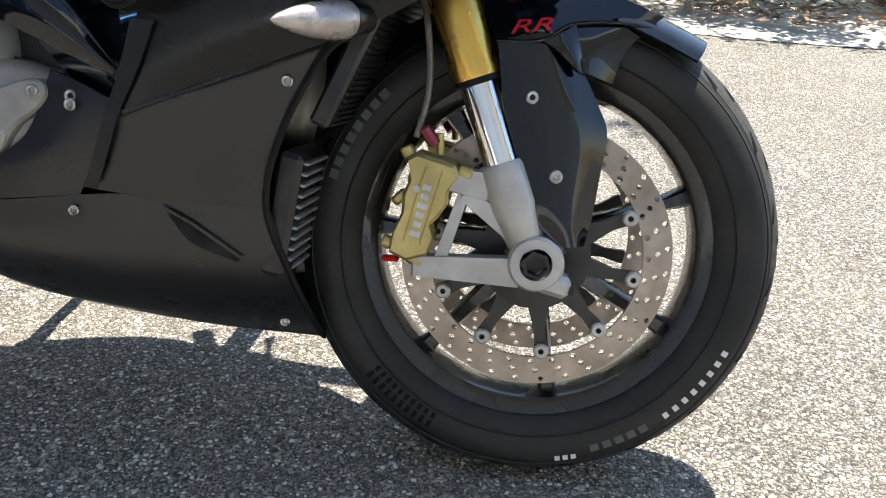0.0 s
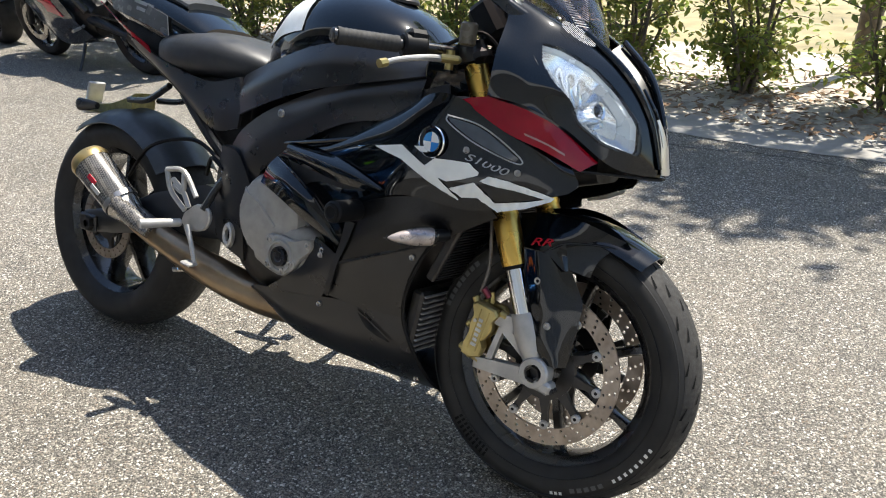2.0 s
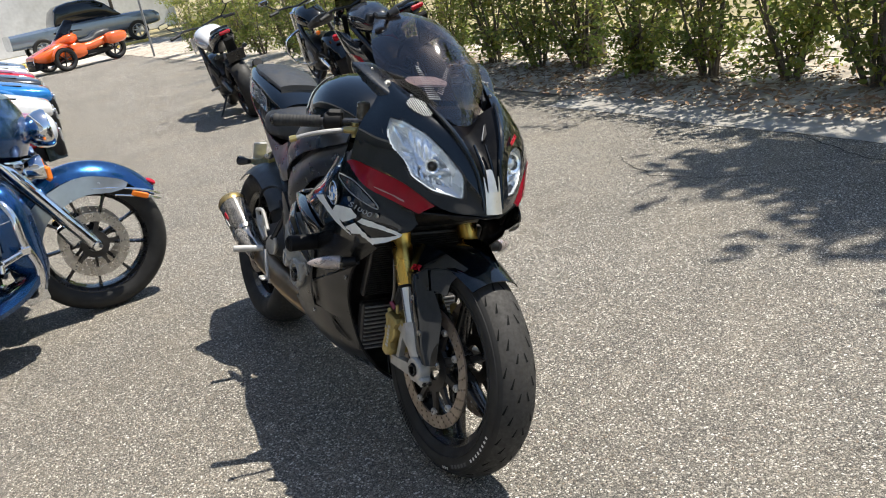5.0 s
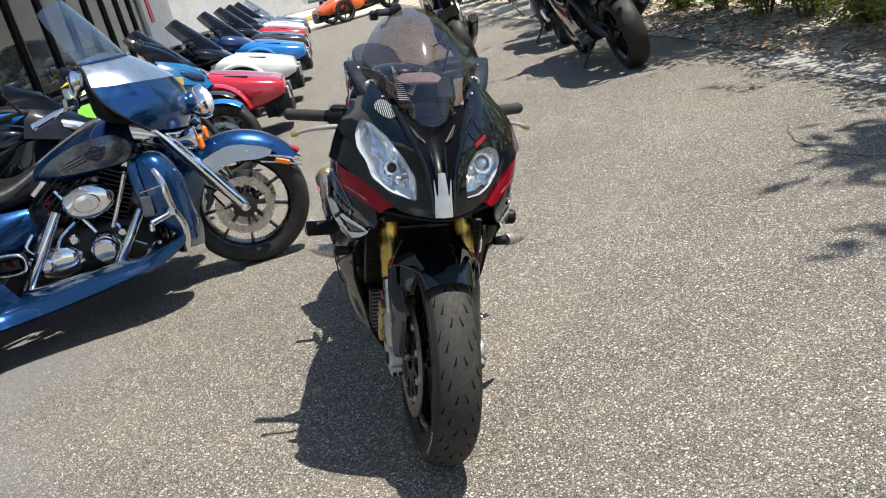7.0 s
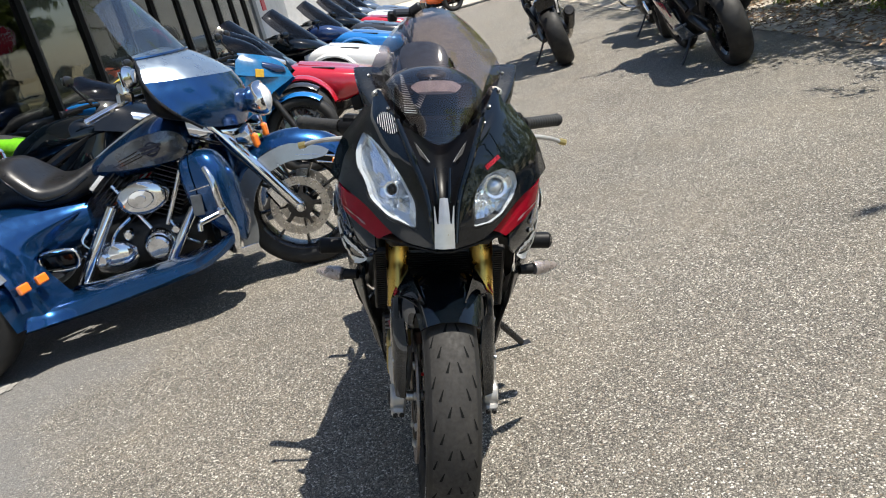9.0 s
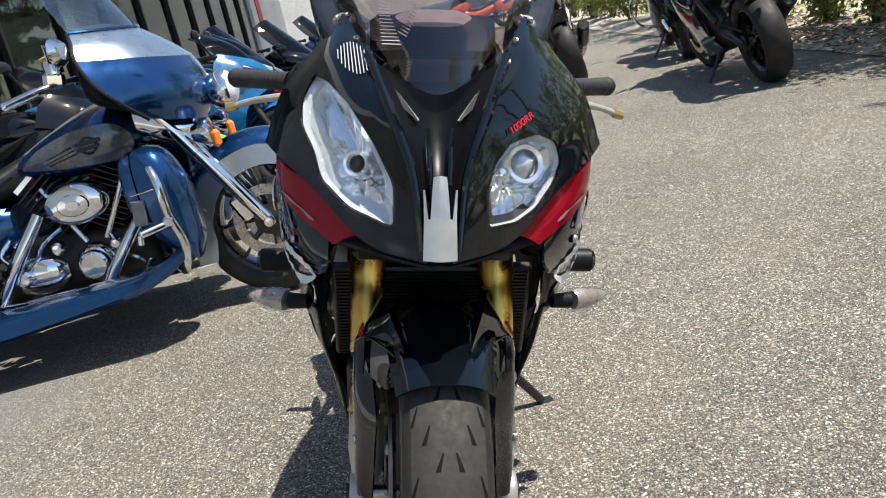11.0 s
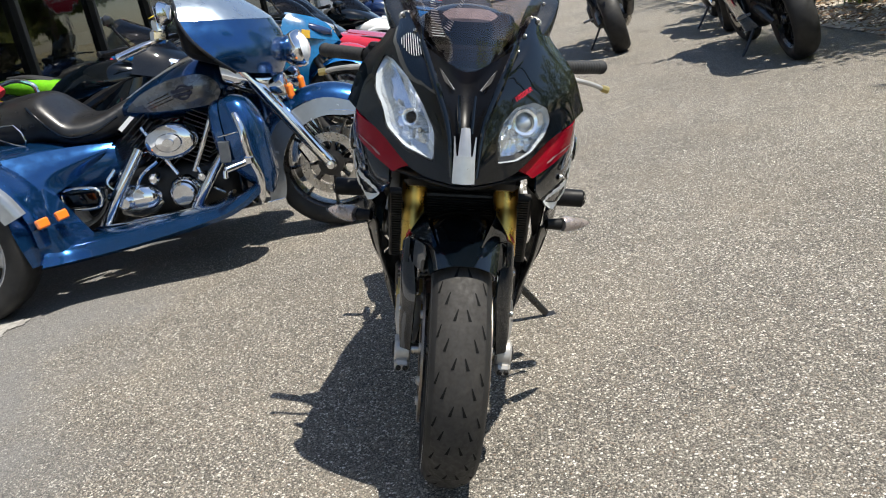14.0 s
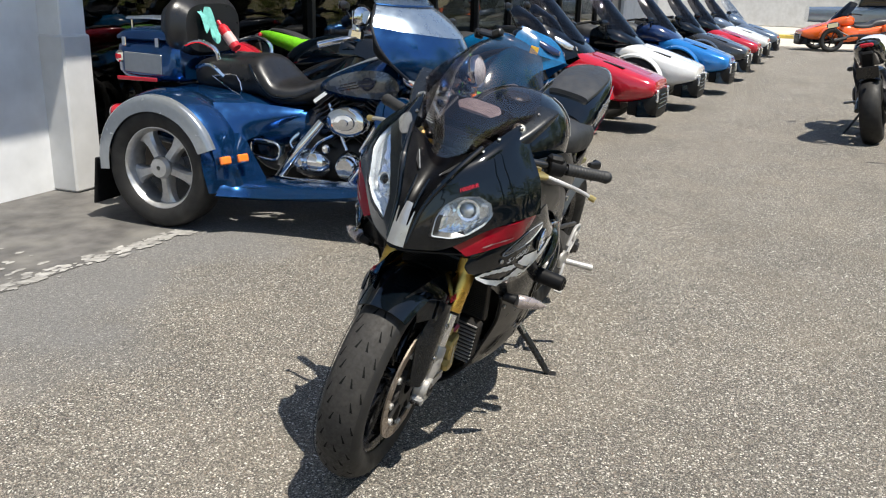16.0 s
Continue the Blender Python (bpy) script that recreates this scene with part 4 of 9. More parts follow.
# forks, casting and calipers
for s in (-1, 1):
    y = s * 0.103
    P = lambda z, dy=0.0: (fork_x(z), y + dy, z)
    leg = part("fork_leg", G().lathe([(0.0001, 0), (0.0262, 0), (0.0272, 0.005), (0.0272, 0.10), (0.0255, 0.11), (0.0285, 0.12), (0.0285, 0.19), (0.026, 0.2), (0.026, 0.42), (0.0001, 0.42)], P(0.485), Vector((RAKE, 0, 1)), 28).xf(STEER), GOLD, bike, "gold anodised upper fork tube")
    part("slider_tube", G().cyl(P(0.36), P(0.492), 0.0215, n=28).xf(STEER), CHROME, leg, "chromed lower fork tube")
    part("dust_seal", G().cyl(P(0.478), P(0.487), 0.026, n=28, bevel=0.002).xf(STEER), BLACK_MATT, leg)
    cast = G()
    cast.lathe([(0.0001, 0), (0.019, 0), (0.024, 0.02), (0.0290, 0.055), (0.0275, 0.10), (0.0255, 0.105), (0.0001, 0.105)], (fork_x(0.297), y, 0.297), Vector((RAKE, 0, 1)), 28)
    cast.lathe([(0.0185, -0.018), (0.029, -0.018), (0.032, -0.014), (0.032, 0.014), (0.029, 0.018), (0.0185, 0.018)], (AX, y + s * 0.008, AZ), (0, 1, 0), 32, close=True)
    cast.box((AX + 0.020, y + s * 0.008, AZ - 0.022), (0.042, 0.034, 0.026), (0, 12, 0), 0.006)
    for (x0, z0), (x1, z1), h0, h1, dp in (((-0.097, 0.372), (-0.040, 0.366), 0.0125, 0.017, 0.020), ((-0.072, 0.358), (0.004, 0.306), 0.0085, 0.012, 0.018),
                                           ((-0.070, 0.356), (-0.092, 0.276), 0.0062, 0.0075, 0.016), ((-0.124, 0.268), (AX - 0.018, 0.271), 0.0120, 0.0175, 0.022)):
        d = Vector((x1 - x0, z1 - z0)).normalized()
        nx_, nz_ = -d.y, d.x
        ol = [(x0 - nx_ * h0, z0 - nz_ * h0), (x1 - nx_ * h1, z1 - nz_ * h1), (x1 + nx_ * h1, z1 + nz_ * h1), (x0 + nx_ * h0, z0 + nz_ * h0)]
        cast.plate(ol, dp, Matrix.Translation((0, y + s * 0.004 + dp / 2, 0)) @ Matrix.Rotation(radians(90), 4, "X"), 0.003)
    part("axle_clamp", cast.xf(STEER), ALU, leg, "satin cast aluminium axle clamp")
    for dz in (0.0, 0.015):
        part("pinch_bolt", screw((AX + 0.042, y + s * 0.0155 - s * dz, AZ - 0.028), 0.006, (1, 0, -0.15)).xf(STEER), DARK_METAL, leg)
    part("axle_nut", G().lathe([(0.0001, 0.006), (0.0125, 0.006), (0.0125, 0.020), (0.0165, 0.021), (0.0165, -0.01)], (AX, y + s * 0.010, AZ), (0, s, 0), 6).xf(STEER), DARK_METAL, leg)
    cal = G()
    cm = Matrix.Translation((-0.114, s * 0.102, 0.338)) @ Matrix.Rotation(radians(11), 4, "Y")
    up_x = Matrix.Rotation(radians(90), 4, "X")
    shape = [(-0.031, 0.050), (-0.022, 0.058), (0.022, 0.056), (0.030, 0.046), (0.022, 0.028), (0.026, 0.012), (0.020, -0.006), (0.012, -0.018), (0.021, -0.032), (0.018, -0.052), (-0.004, -0.064), (-0.024, -0.060), (-0.026, -0.040), (-0.022, -0.012), (-0.026, 0.010), (-0.022, 0.030)]
    cal.plate(shape, 0.024, Matrix.Translation((0, s * 0.017 + 0.012, 0)) @ up_x, 0.004)
    cal.plate(shape, 0.018, Matrix.Translation((0, s * -0.022 + 0.009, 0)) @ up_x, 0.004)
    cal.box((-0.016, 0, 0.034), (0.018, 0.054, 0.026), bevel=0.004).box((-0.016, 0, -0.034), (0.018, 0.054, 0.026), bevel=0.004)
    for q in (-0.0105, 0.0085):
        cal.box((q + 0.001, s * 0.0295, 0.002), (0.0024, 0.003, 0.088), (0, 2, 0), 0.0008)
    cal.cyl((0.026, s * 0.008, 0.050), (0.044, s * 0.008, 0.048), 0.0085, n=14, bevel=0.002).cyl((-0.004, s * 0.008, -0.060), (0.016, s * 0.008, -0.066), 0.0085, n=14, bevel=0.002)
    cal.cyl((-0.029, s * 0.012, 0.050), (-0.038, s * 0.012, 0.060), 0.008, n=12, bevel=0.002).cyl((-0.024, s * 0.014, -0.052), (-0.036, s * 0.014, -0.050), 0.008, n=12, bevel=0.002)
    cal.cyl((-0.024, s * 0.014, 0.0), (-0.034, s * 0.014, 0.006), 0.0105, n=16, bevel=0.003)
    c = part("brake_caliper", cal.xf(STEER @ cm), CALIPER_GOLD, bike, "gold cast radial brake caliper")
    bars = G()
    for k in range(6):
        bars.box((-0.001, s * 0.0300, -0.030 + k * 0.0108), (0.0095 if k % 3 else 0.0125, 0.001, 0.0066), (0, 2, 0))
    part("printed_mark", bars.xf(STEER @ cm), WHITE_INK, c, "white printed bars on the caliper")
    part("bleed_nipple", G().cyl((0.002, s * 0.01, 0.062), (-0.004, s * 0.012, 0.084), 0.0045, n=10).xf(STEER @ cm), CALIPER_GOLD, c)
    part("pad_pin", G().cyl((-0.012, s * -0.03, 0.02), (-0.012, s * 0.034, 0.02), 0.004, n=10).xf(STEER @ cm), STEEL, c)
    part("banjo_bolt", G().cyl((-0.006, s * 0.014, 0.072), (-0.022, s * 0.02, 0.086), 0.007, n=8).xf(STEER @ cm), mat("purple_red_anodised", (0.22, 0.05, 0.07), 0.35, metal=0.9), c)
    part("brake_hose", G().tube([(-0.128, y + s * 0.012, 0.415), (-0.118, y + s * 0.012, 0.47), (-0.125, y + s * 0.01, 0.54), (-0.15, y - s * 0.01, 0.62), (-0.20, y - s * 0.03, 0.74)], 0.0038, 8).xf(STEER), mat("braided_hose", (0.16, 0.145, 0.125), 0.45, metal=0.4, var=0.3, scale=300), bike, "grey brake hose")
    pads = G().box((-0.112, s * 0.083, 0.338), (0.034, 0.006, 0.075), (0, 11, 0), 0.002).box((-0.112, s * 0.058, 0.338), (0.034, 0.006, 0.075), (0, 11, 0), 0.002)
    part("brake_pad", pads.xf(STEER), DARK_METAL, bike)
part("front_axle", G().cyl((AX, -0.095, AZ), (AX, 0.095, AZ), 0.0125, n=16).xf(STEER), STEEL, bike)
part("triple_clamp", G().box((-0.225, 0, 0.875), (0.085, 0.27, 0.03), (0, -22, 0), 0.01).box((-0.125, 0, 0.640), (0.09, 0.26, 0.045), (0, -22, 0), 0.012).cyl((-0.13, 0, 0.63), (-0.235, 0, 0.89), 0.03, n=20).xf(STEER), BLACK_SATIN, bike, "black fork clamps")

# front fender
g = G()
rows = []
for a in np.linspace(56, 132, 9):
    t = radians(a)
    r = 0.311 + (0.005 if a < 60 else 0)
    row = []
    for q in (-1, -0.8, -0.4, 0, 0.4, 0.8, 1):
        rr = r - 0.030 * abs(q) ** 2.8
        wid = 0.080 * (0.78 + 0.22 * min(1, (a - 50) / 30))
        row.append((AX + rr * math.cos(t), q * wid, AZ + rr * math.sin(t)))
    rows.append(row)
g.sheet(rows, 22, 22, 0.003)
fen = part("front_fender", g.xf(STEER), BLACK_GLOSS, bike, "gloss black front fender")
both("fender_side", G().sheet([[(-0.085, -0.070, 0.585), (-0.02, -0.078, 0.597), (0.05, -0.070, 0.592), (0.135, -0.050, 0.568)], [(-0.055, -0.098, 0.540), (-0.005, -0.106, 0.545), (0.035, -0.098, 0.540), (0.095, -0.070, 0.528)],
                                [(-0.048, -0.108, 0.518), (0.0, -0.113, 0.515), (0.045, -0.10, 0.500), (0.082, -0.074, 0.49)]], 18, 12).xf(STEER), BLACK_GLOSS, bike)
both("fender_guard", G().sheet([[(-0.046, -0.113, 0.524), (0.0, -0.119, 0.526), (0.040, -0.096, 0.514)], [(-0.036, -0.114, 0.470), (0.020, -0.121, 0.468), (0.070, -0.090, 0.462)], [(-0.026, -0.115, 0.432), (0.028, -0.120, 0.430), (0.082, -0.088, 0.436)], [(-0.010, -0.115, 0.390), (0.034, -0.118, 0.390), (0.080, -0.090, 0.396)], [(0.004, -0.116, 0.345), (0.044, -0.117, 0.338), (0.075, -0.092, 0.338)], [(0.040, -0.115, 0.306), (0.058, -0.112, 0.306), (0.069, -0.094, 0.306)]], 18, 26, 0.003).xf(STEER), BLACK_GLOSS, bike, "gloss black fork guard")
both("fender_facet", G().sheet([[(0.000, -0.1195, 0.530), (0.016, -0.118, 0.536), (0.034, -0.105, 0.549)], [(0.020, -0.1205, 0.517), (0.032, -0.116, 0.520), (0.041, -0.106, 0.524)], [(0.043, -0.115, 0.498), (0.045, -0.113, 0.498), (0.047, -0.108, 0.498)]], 8, 10, 0.003).xf(STEER), BLACK_GLOSS, bike, "raised facet of the fender")
both("fender_edge", G().tube([(-0.048, -0.1145, 0.526), (0.000, -0.1205, 0.530), (0.034, -0.106, 0.550), (0.100, -0.075, 0.556), (0.165, -0.045, 0.545)], [0.0018, 0.002, 0.002, 0.002, 0.001], 6, 6).xf(STEER), BLACK_GLOSS, bike)
part("sensor_block", G().box((-0.006, -0.062, 0.430), (0.026, 0.02, 0.034), (0, 4, 0), 0.003).xf(STEER), mat("brown_sensor", (0.10, 0.055, 0.04), 0.5, var=0.15), bike, "brown sensor block behind the fork")
for p in ((-0.004, -0.1215, 0.469), (0.030, -0.1215, 0.385)):
    for q in (p, (p[0], -p[1], p[2])):
        part("screw", screw(q, 0.0075, (0, math.copysign(1, q[1]), 0)).xf(STEER), STEEL, fen)
letters("RR", 0.022, STEER @ Matrix.Translation((-0.014, -0.113, 0.5435)) @ Matrix.Rotation(radians(-8), 4, "Y") @ Matrix.Rotation(radians(66), 4, "X"), RED_INK, fen, "lettering", 0.0015, 0.35, 1.75)
letters("RR", 0.022, STEER @ Matrix.Translation((-0.014, 0.113, 0.5435)) @ Matrix.Rotation(radians(-8), 4, "Y") @ Matrix.Rotation(radians(180), 4, "Z") @ Matrix.Rotation(radians(66), 4, "X"), RED_INK, fen, "lettering", 0.0015, 0.35, 1.75)

# engine, radiators, frame
eng = part("engine", G().hull([(-0.88, 0.10, 0.33, 0.55), (-0.78, 0.155, 0.27, 0.62), (-0.62, 0.165, 0.25, 0.66), (-0.45, 0.16, 0.25, 0.70), (-0.33, 0.13, 0.28, 0.74), (-0.29, 0.11, 0.40, 0.72)], 20, 4.0), DARK_METAL, bike, "dark grimy engine block")
part("clutch_cover", G().lathe([(0.0001, 0.040), (0.070, 0.038), (0.094, 0.030), (0.104, 0.014), (0.106, -0.03)], (-0.668, -0.165, 0.470), (0, -1, 0), 48), ENGINE_CAST, eng, "grey cast clutch cover")
part("engine_cover", G().hull([(-0.70, 0.03, 0.36, 0.46, -0.170), (-0.63, 0.036, 0.340, 0.47, -0.170), (-0.56, 0.036, 0.352, 0.47, -0.170), (-0.515, 0.028, 0.39, 0.46, -0.166)], 16, 3.0), ENGINE_CAST, eng, "grey cast engine cover")
part("pump_cover", G().plate([(-0.646, 0.432), (-0.610, 0.444), (-0.560, 0.440), (-0.520, 0.452), (-0.503, 0.440), (-0.512, 0.422), (-0.540, 0.400), (-0.560, 0.372), (-0.590, 0.360), (-0.634, 0.360), (-0.645, 0.378), (-0.636, 0.400)], 0.020, Matrix.Translation((0, -0.198, 0)) @ Matrix.Rotation(radians(90), 4, "X"), 0.004, 3), ENGINE_CAST, eng, "grey four-lug pump cover")
part("cover_rim", G().lathe([(0.030, 0.0), (0.032, 0.006), (0.037, 0.006), (0.040, 0.0)], (-0.597, -0.217, 0.397), (0, -1, 0), 28), ENGINE_CAST, eng)
part("cover_plug", G().lathe([(0.0001, 0.004), (0.010, 0.005), (0.013, 0.008), (0.022, 0.007), (0.024, -0.004)], (-0.597, -0.219, 0.397), (0, -1, 0), 24), BLACK_SATIN, eng, "black oil filler plug")
for x, z in ((-0.632, 0.430), (-0.515, 0.440), (-0.562, 0.388), (-0.585, 0.367), (-0.632, 0.372)):
    part("lug", G().lathe([(0.0001, 0.004), (0.009, 0.004), (0.0115, 0.001), (0.012, -0.016)], (x, -0.217, z), (0, -1, 0), 18), ENGINE_CAST, eng)
    part("cover_bolt", screw((x, -0.222, z), 0.0062), STEEL, eng)
for x, z in ((-0.700, 0.383), (-0.722, 0.405), (-0.742, 0.43), (-0.672, 0.372)):
    part("lug", G().cyl((x, -0.165, z), (x, -0.186, z), 0.011, n=16, bevel=0.002), ENGINE_CAST, eng)
    part("cover_bolt", screw((x, -0.188, z), 0.0062), STEEL, eng)
part("cover_web", G().tube([(-0.745, -0.196, 0.52), (-0.69, -0.204, 0.50), (-0.635, -0.204, 0.455)], 0.004, 8), ENGINE_CAST, eng)
for k in range(9):
    a = radians(150 + k * 26)
    part("cover_bolt", screw((-0.668 + 0.103 * math.cos(a), -0.180, 0.470 + 0.103 * math.sin(a)), 0.006), STEEL, eng)
FIN_DARK = mat("dark_radiator_core", (0.014, 0.014, 0.014), 0.5, metal=0.3)
FIN = mat("radiator_core", (0.30, 0.29, 0.28), 0.5, metal=0.3, var=0.15, dirt=0.3, dirtcol=(0.16, 0.14, 0.12))
rad = part("radiator", G().box((-0.185, 0, 0.515), (0.022, 0.33, 0.20), (0, 24, 0), 0.004), DARK_METAL, bike, "finned grey radiator")
fin_me = G().box((0.0125, 0, 0), (0.004, 0.315, 0.0026)).mesh("fin", FIN_DARK)
for k in range(26):
    share("fin", fin_me, rad, Matrix.Translation((-0.185, 0, 0.515)) @ Matrix.Rotation(radians(24), 4, "Y") @ Matrix.Translation((0, 0, -0.092 + k * 0.0074)))
rad2 = part("oil_cooler", G().box((-0.268, 0, 0.318), (0.03, 0.30, 0.145), (0, 8, 0), 0.006), DARK_METAL, bike, "finned oil cooler")
fin_me = G().box((0.017, 0, 0), (0.008, 0.285, 0.0036), (0, 0, 0), 0.001).mesh("fin", FIN)
for k in range(11):
    share("fin", fin_me, rad2, Matrix.Translation((-0.268, 0, 0.318)) @ Matrix.Rotation(radians(8), 4, "Y") @ Matrix.Translation((0, 0, -0.062 + k * 0.0125)))
part("air_duct", G().hull([(-0.30, 0.13, 0.62, 0.80), (-0.17, 0.12, 0.62, 0.80), (-0.05, 0.09, 0.64, 0.78), (0.06, 0.06, 0.67, 0.76)], 16, 4), BLACK_MATT, bike, "black inner air duct")
both("frame_spar", G().sheet([[(-0.28, -0.175, 0.835), (-0.475, -0.188, 0.800), (-0.682, -0.180, 0.725), (-0.80, -0.165, 0.660), (-0.865, -0.145, 0.60)], [(-0.28, -0.190, 0.79), (-0.475, -0.206, 0.755), (-0.66, -0.196, 0.675), (-0.77, -0.178, 0.60), (-0.82, -0.155, 0.54)],
                              [(-0.28, -0.186, 0.745), (-0.46, -0.200, 0.715), (-0.62, -0.19, 0.64), (-0.72, -0.175, 0.57), (-0.76, -0.155, 0.51)]], 22, 9, 0.02), BLACK_SATIN, bike, "satin black frame spar")
both("pivot_plate", G().sheet([[(-0.865, -0.146, 0.61), (-0.80, -0.158, 0.60), (-0.755, -0.155, 0.53)], [(-0.885, -0.14, 0.50), (-0.83, -0.152, 0.47), (-0.775, -0.15, 0.44)], [(-0.89, -0.125, 0.38), (-0.83, -0.14, 0.36), (-0.78, -0.135, 0.34)]], 10, 10, 0.02), BLACK_SATIN, bike)
both("pivot_cap", G().lathe([(0.010, -0.004), (0.010, 0.006), (0.015, 0.009), (0.019, 0.006), (0.021, -0.004)], (0, 0, 0), (0, -1, 0), 28).xf(Matrix.Translation((-0.820, -0.170, 0.396)) @ Matrix.Diagonal((0.85, 1, 1.55, 1))), ALU, bike, "grey pivot bush")
both("screw", screw((-0.648, -0.200, 0.712), 0.009), STEEL, bike)

# tank, covers, seat and tail
tank_s = [(-0.845, 0.05, 0.78, 0.835), (-0.815, 0.085, 0.74, 0.90), (-0.74, 0.125, 0.72, 0.975), (-0.63, 0.158, 0.72, 1.004), (-0.52, 0.165, 0.73, 0.997), (-0.42, 0.14, 0.76, 0.962), (-0.35, 0.10, 0.80, 0.91)]
tank = part("fuel_tank", G().hull(tank_s, 32, 2.3, 5), BLACK_GLOSS, bike, "gloss black fuel tank with a silver patch")
for s in (-1, 1):
    rows = []
    for x, w, lo, hi in ((-0.80, 0.098, 0.74, 0.925), (-0.75, 0.122, 0.72, 0.972), (-0.70, 0.140, 0.72, 0.992), (-0.655, 0.153, 0.72, 1.003)):
        rows.append([(x + 0.03 * (q > 85), s * (w + 0.002) * math.copysign(abs(math.cos(radians(q))) ** (2 / 2.3), math.cos(radians(q))), (lo + hi) / 2 + (hi - lo + 0.004) / 2 * abs(math.sin(radians(q))) ** (2 / 2.3)) for q in (12, 32, 52, 68)])
    part("tank_patch", G().sheet(rows, 12, 10, 0.001), SILVER, tank, "silver patch on the tank")
part("tank_cap", G().lathe([(0.0001, 0.012), (0.035, 0.012), (0.041, 0.006), (0.042, 0)], (-0.50, 0, 0.988), (0.1, 0, 1), 28), DARK_METAL, tank, "dark fuel cap")
part("tank_pad", G().sheet([[(-0.846, -0.05, 0.85), (-0.849, 0, 0.856), (-0.846, 0.05, 0.85)], [(-0.815, -0.066, 0.905), (-0.822, 0, 0.918), (-0.815, 0.066, 0.905)], [(-0.775, -0.056, 0.953), (-0.779, 0, 0.966), (-0.775, 0.056, 0.953)]], 12, 10, 0.003), GRIP, tank, "ribbed black rubber tank pad")
both("tank_cover", G().sheet([[(-0.86, -0.115, 0.775), (-0.74, -0.150, 0.815), (-0.58, -0.178, 0.865), (-0.44, -0.175, 0.885), (-0.30, -0.14, 0.875)], [(-0.85, -0.145, 0.735), (-0.74, -0.175, 0.77), (-0.58, -0.196, 0.82), (-0.44, -0.195, 0.84), (-0.29, -0.165, 0.85)],
                             [(-0.83, -0.155, 0.685), (-0.72, -0.18, 0.725), (-0.58, -0.197, 0.77), (-0.44, -0.198, 0.80), (-0.28, -0.178, 0.83)]], 22, 10, 0.006), BLACK_SATIN, bike, "satin black tank side cover")
seat_g = G().hull([(-1.225, 0.085, 0.79, 0.838), (-1.19, 0.118, 0.765, 0.862), (-1.10, 0.138, 0.752, 0.876), (-0.98, 0.128, 0.752, 0.870), (-0.89, 0.095, 0.762, 0.845), (-0.845, 0.06, 0.775, 0.822)], 28, 2.8, 5)
part("seat", seat_g, SEAT, bike, "black grained vinyl rider seat")
tail_sec = [(-1.63, 0.022, 0.965, 1.000), (-1.54, 0.062, 0.925, 1.006), (-1.40, 0.098, 0.875, 0.992), (-1.25, 0.112, 0.835, 0.965), (-1.13, 0.115, 0.80, 0.925), (-1.05, 0.10, 0.79, 0.885)]
tail = part("tail", G().hull(tail_sec, 24, 2.8, 4), BLACK_GLOSS, bike, "gloss black tail fairing with grey side panels")
part("pillion_pad", G().hull([(-1.50, 0.05, 0.985, 1.012), (-1.40, 0.080, 0.97, 1.008), (-1.26, 0.088, 0.945, 0.985), (-1.14, 0.075, 0.915, 0.945)], 20, 2.6, 4), SEAT, tail, "black pillion pad")
both("side_panel", G().sheet([[(-1.45, -0.090, 0.965), (-1.33, -0.110, 0.944), (-1.16, -0.120, 0.90)], [(-1.42, -0.097, 0.905), (-1.30, -0.116, 0.885), (-1.15, -0.121, 0.850)]], 12, 6, 0.003), mat("grey_tail_paint", (0.10, 0.105, 0.11), 0.25, coat=0.6), tail, "grey tail side panel")
both("printed_mark", G().box((-1.26, -0.1195, 0.925), (0.07, 0.001, 0.009), (0, 12, 7)).box((-1.26, -0.1195, 0.908), (0.055, 0.001, 0.009), (0, 12, 7)), GREY_INK, tail, "grey printed bars")
both("red_stripe", G().sheet([[(-1.52, -0.072, 0.925), (-1.38, -0.103, 0.872), (-1.24, -0.115, 0.82)], [(-1.50, -0.070, 0.915), (-1.36, -0.101, 0.855), (-1.23, -0.112, 0.80)]], 10, 4, 0.002), RED_GLOSS, tail, "red stripe")
part("tail_light", G().box((-1.625, 0, 0.965), (0.03, 0.05, 0.028), (0, 20, 0), 0.008), RED_LENS, tail, "red tail light")
both("subframe", G().sheet([[(-1.36, -0.085, 0.845), (-1.16, -0.115, 0.785), (-0.97, -0.13, 0.752), (-0.84, -0.145, 0.775)], [(-1.30, -0.085, 0.805), (-1.10, -0.12, 0.735), (-0.95, -0.14, 0.690), (-0.82, -0.155, 0.70)], [(-1.20, -0.085, 0.775), (-1.05, -0.115, 0.690), (-0.93, -0.135, 0.640), (-0.83, -0.15, 0.655)]], 16, 10, 0.008), BLACK_SATIN, bike, "satin black subframe cover")
part("inner_tail", G().hull([(-1.40, 0.07, 0.81, 0.90), (-1.2, 0.085, 0.72, 0.85), (-1.0, 0.10, 0.60, 0.80), (-0.84, 0.11, 0.52, 0.78)], 16, 4), BLACK_MATT, bike)
both("subframe_strut", G().tube([(-0.89, -0.12, 0.56), (-0.98, -0.115, 0.62), (-1.10, -0.10, 0.71)], 0.014, 8), BLACK_SATIN, bike)
ph = part("plate_bracket", G().hull([(-1.62, 0.05, 0.60, 0.625), (-1.5, 0.045, 0.605, 0.64), (-1.40, 0.04, 0.625, 0.68)], 12, 5, 2), mat("olive_gold_film", (0.24, 0.22, 0.09), 0.4, metal=0.5, var=0.35, scale=60), bike, "olive gold plate bracket")
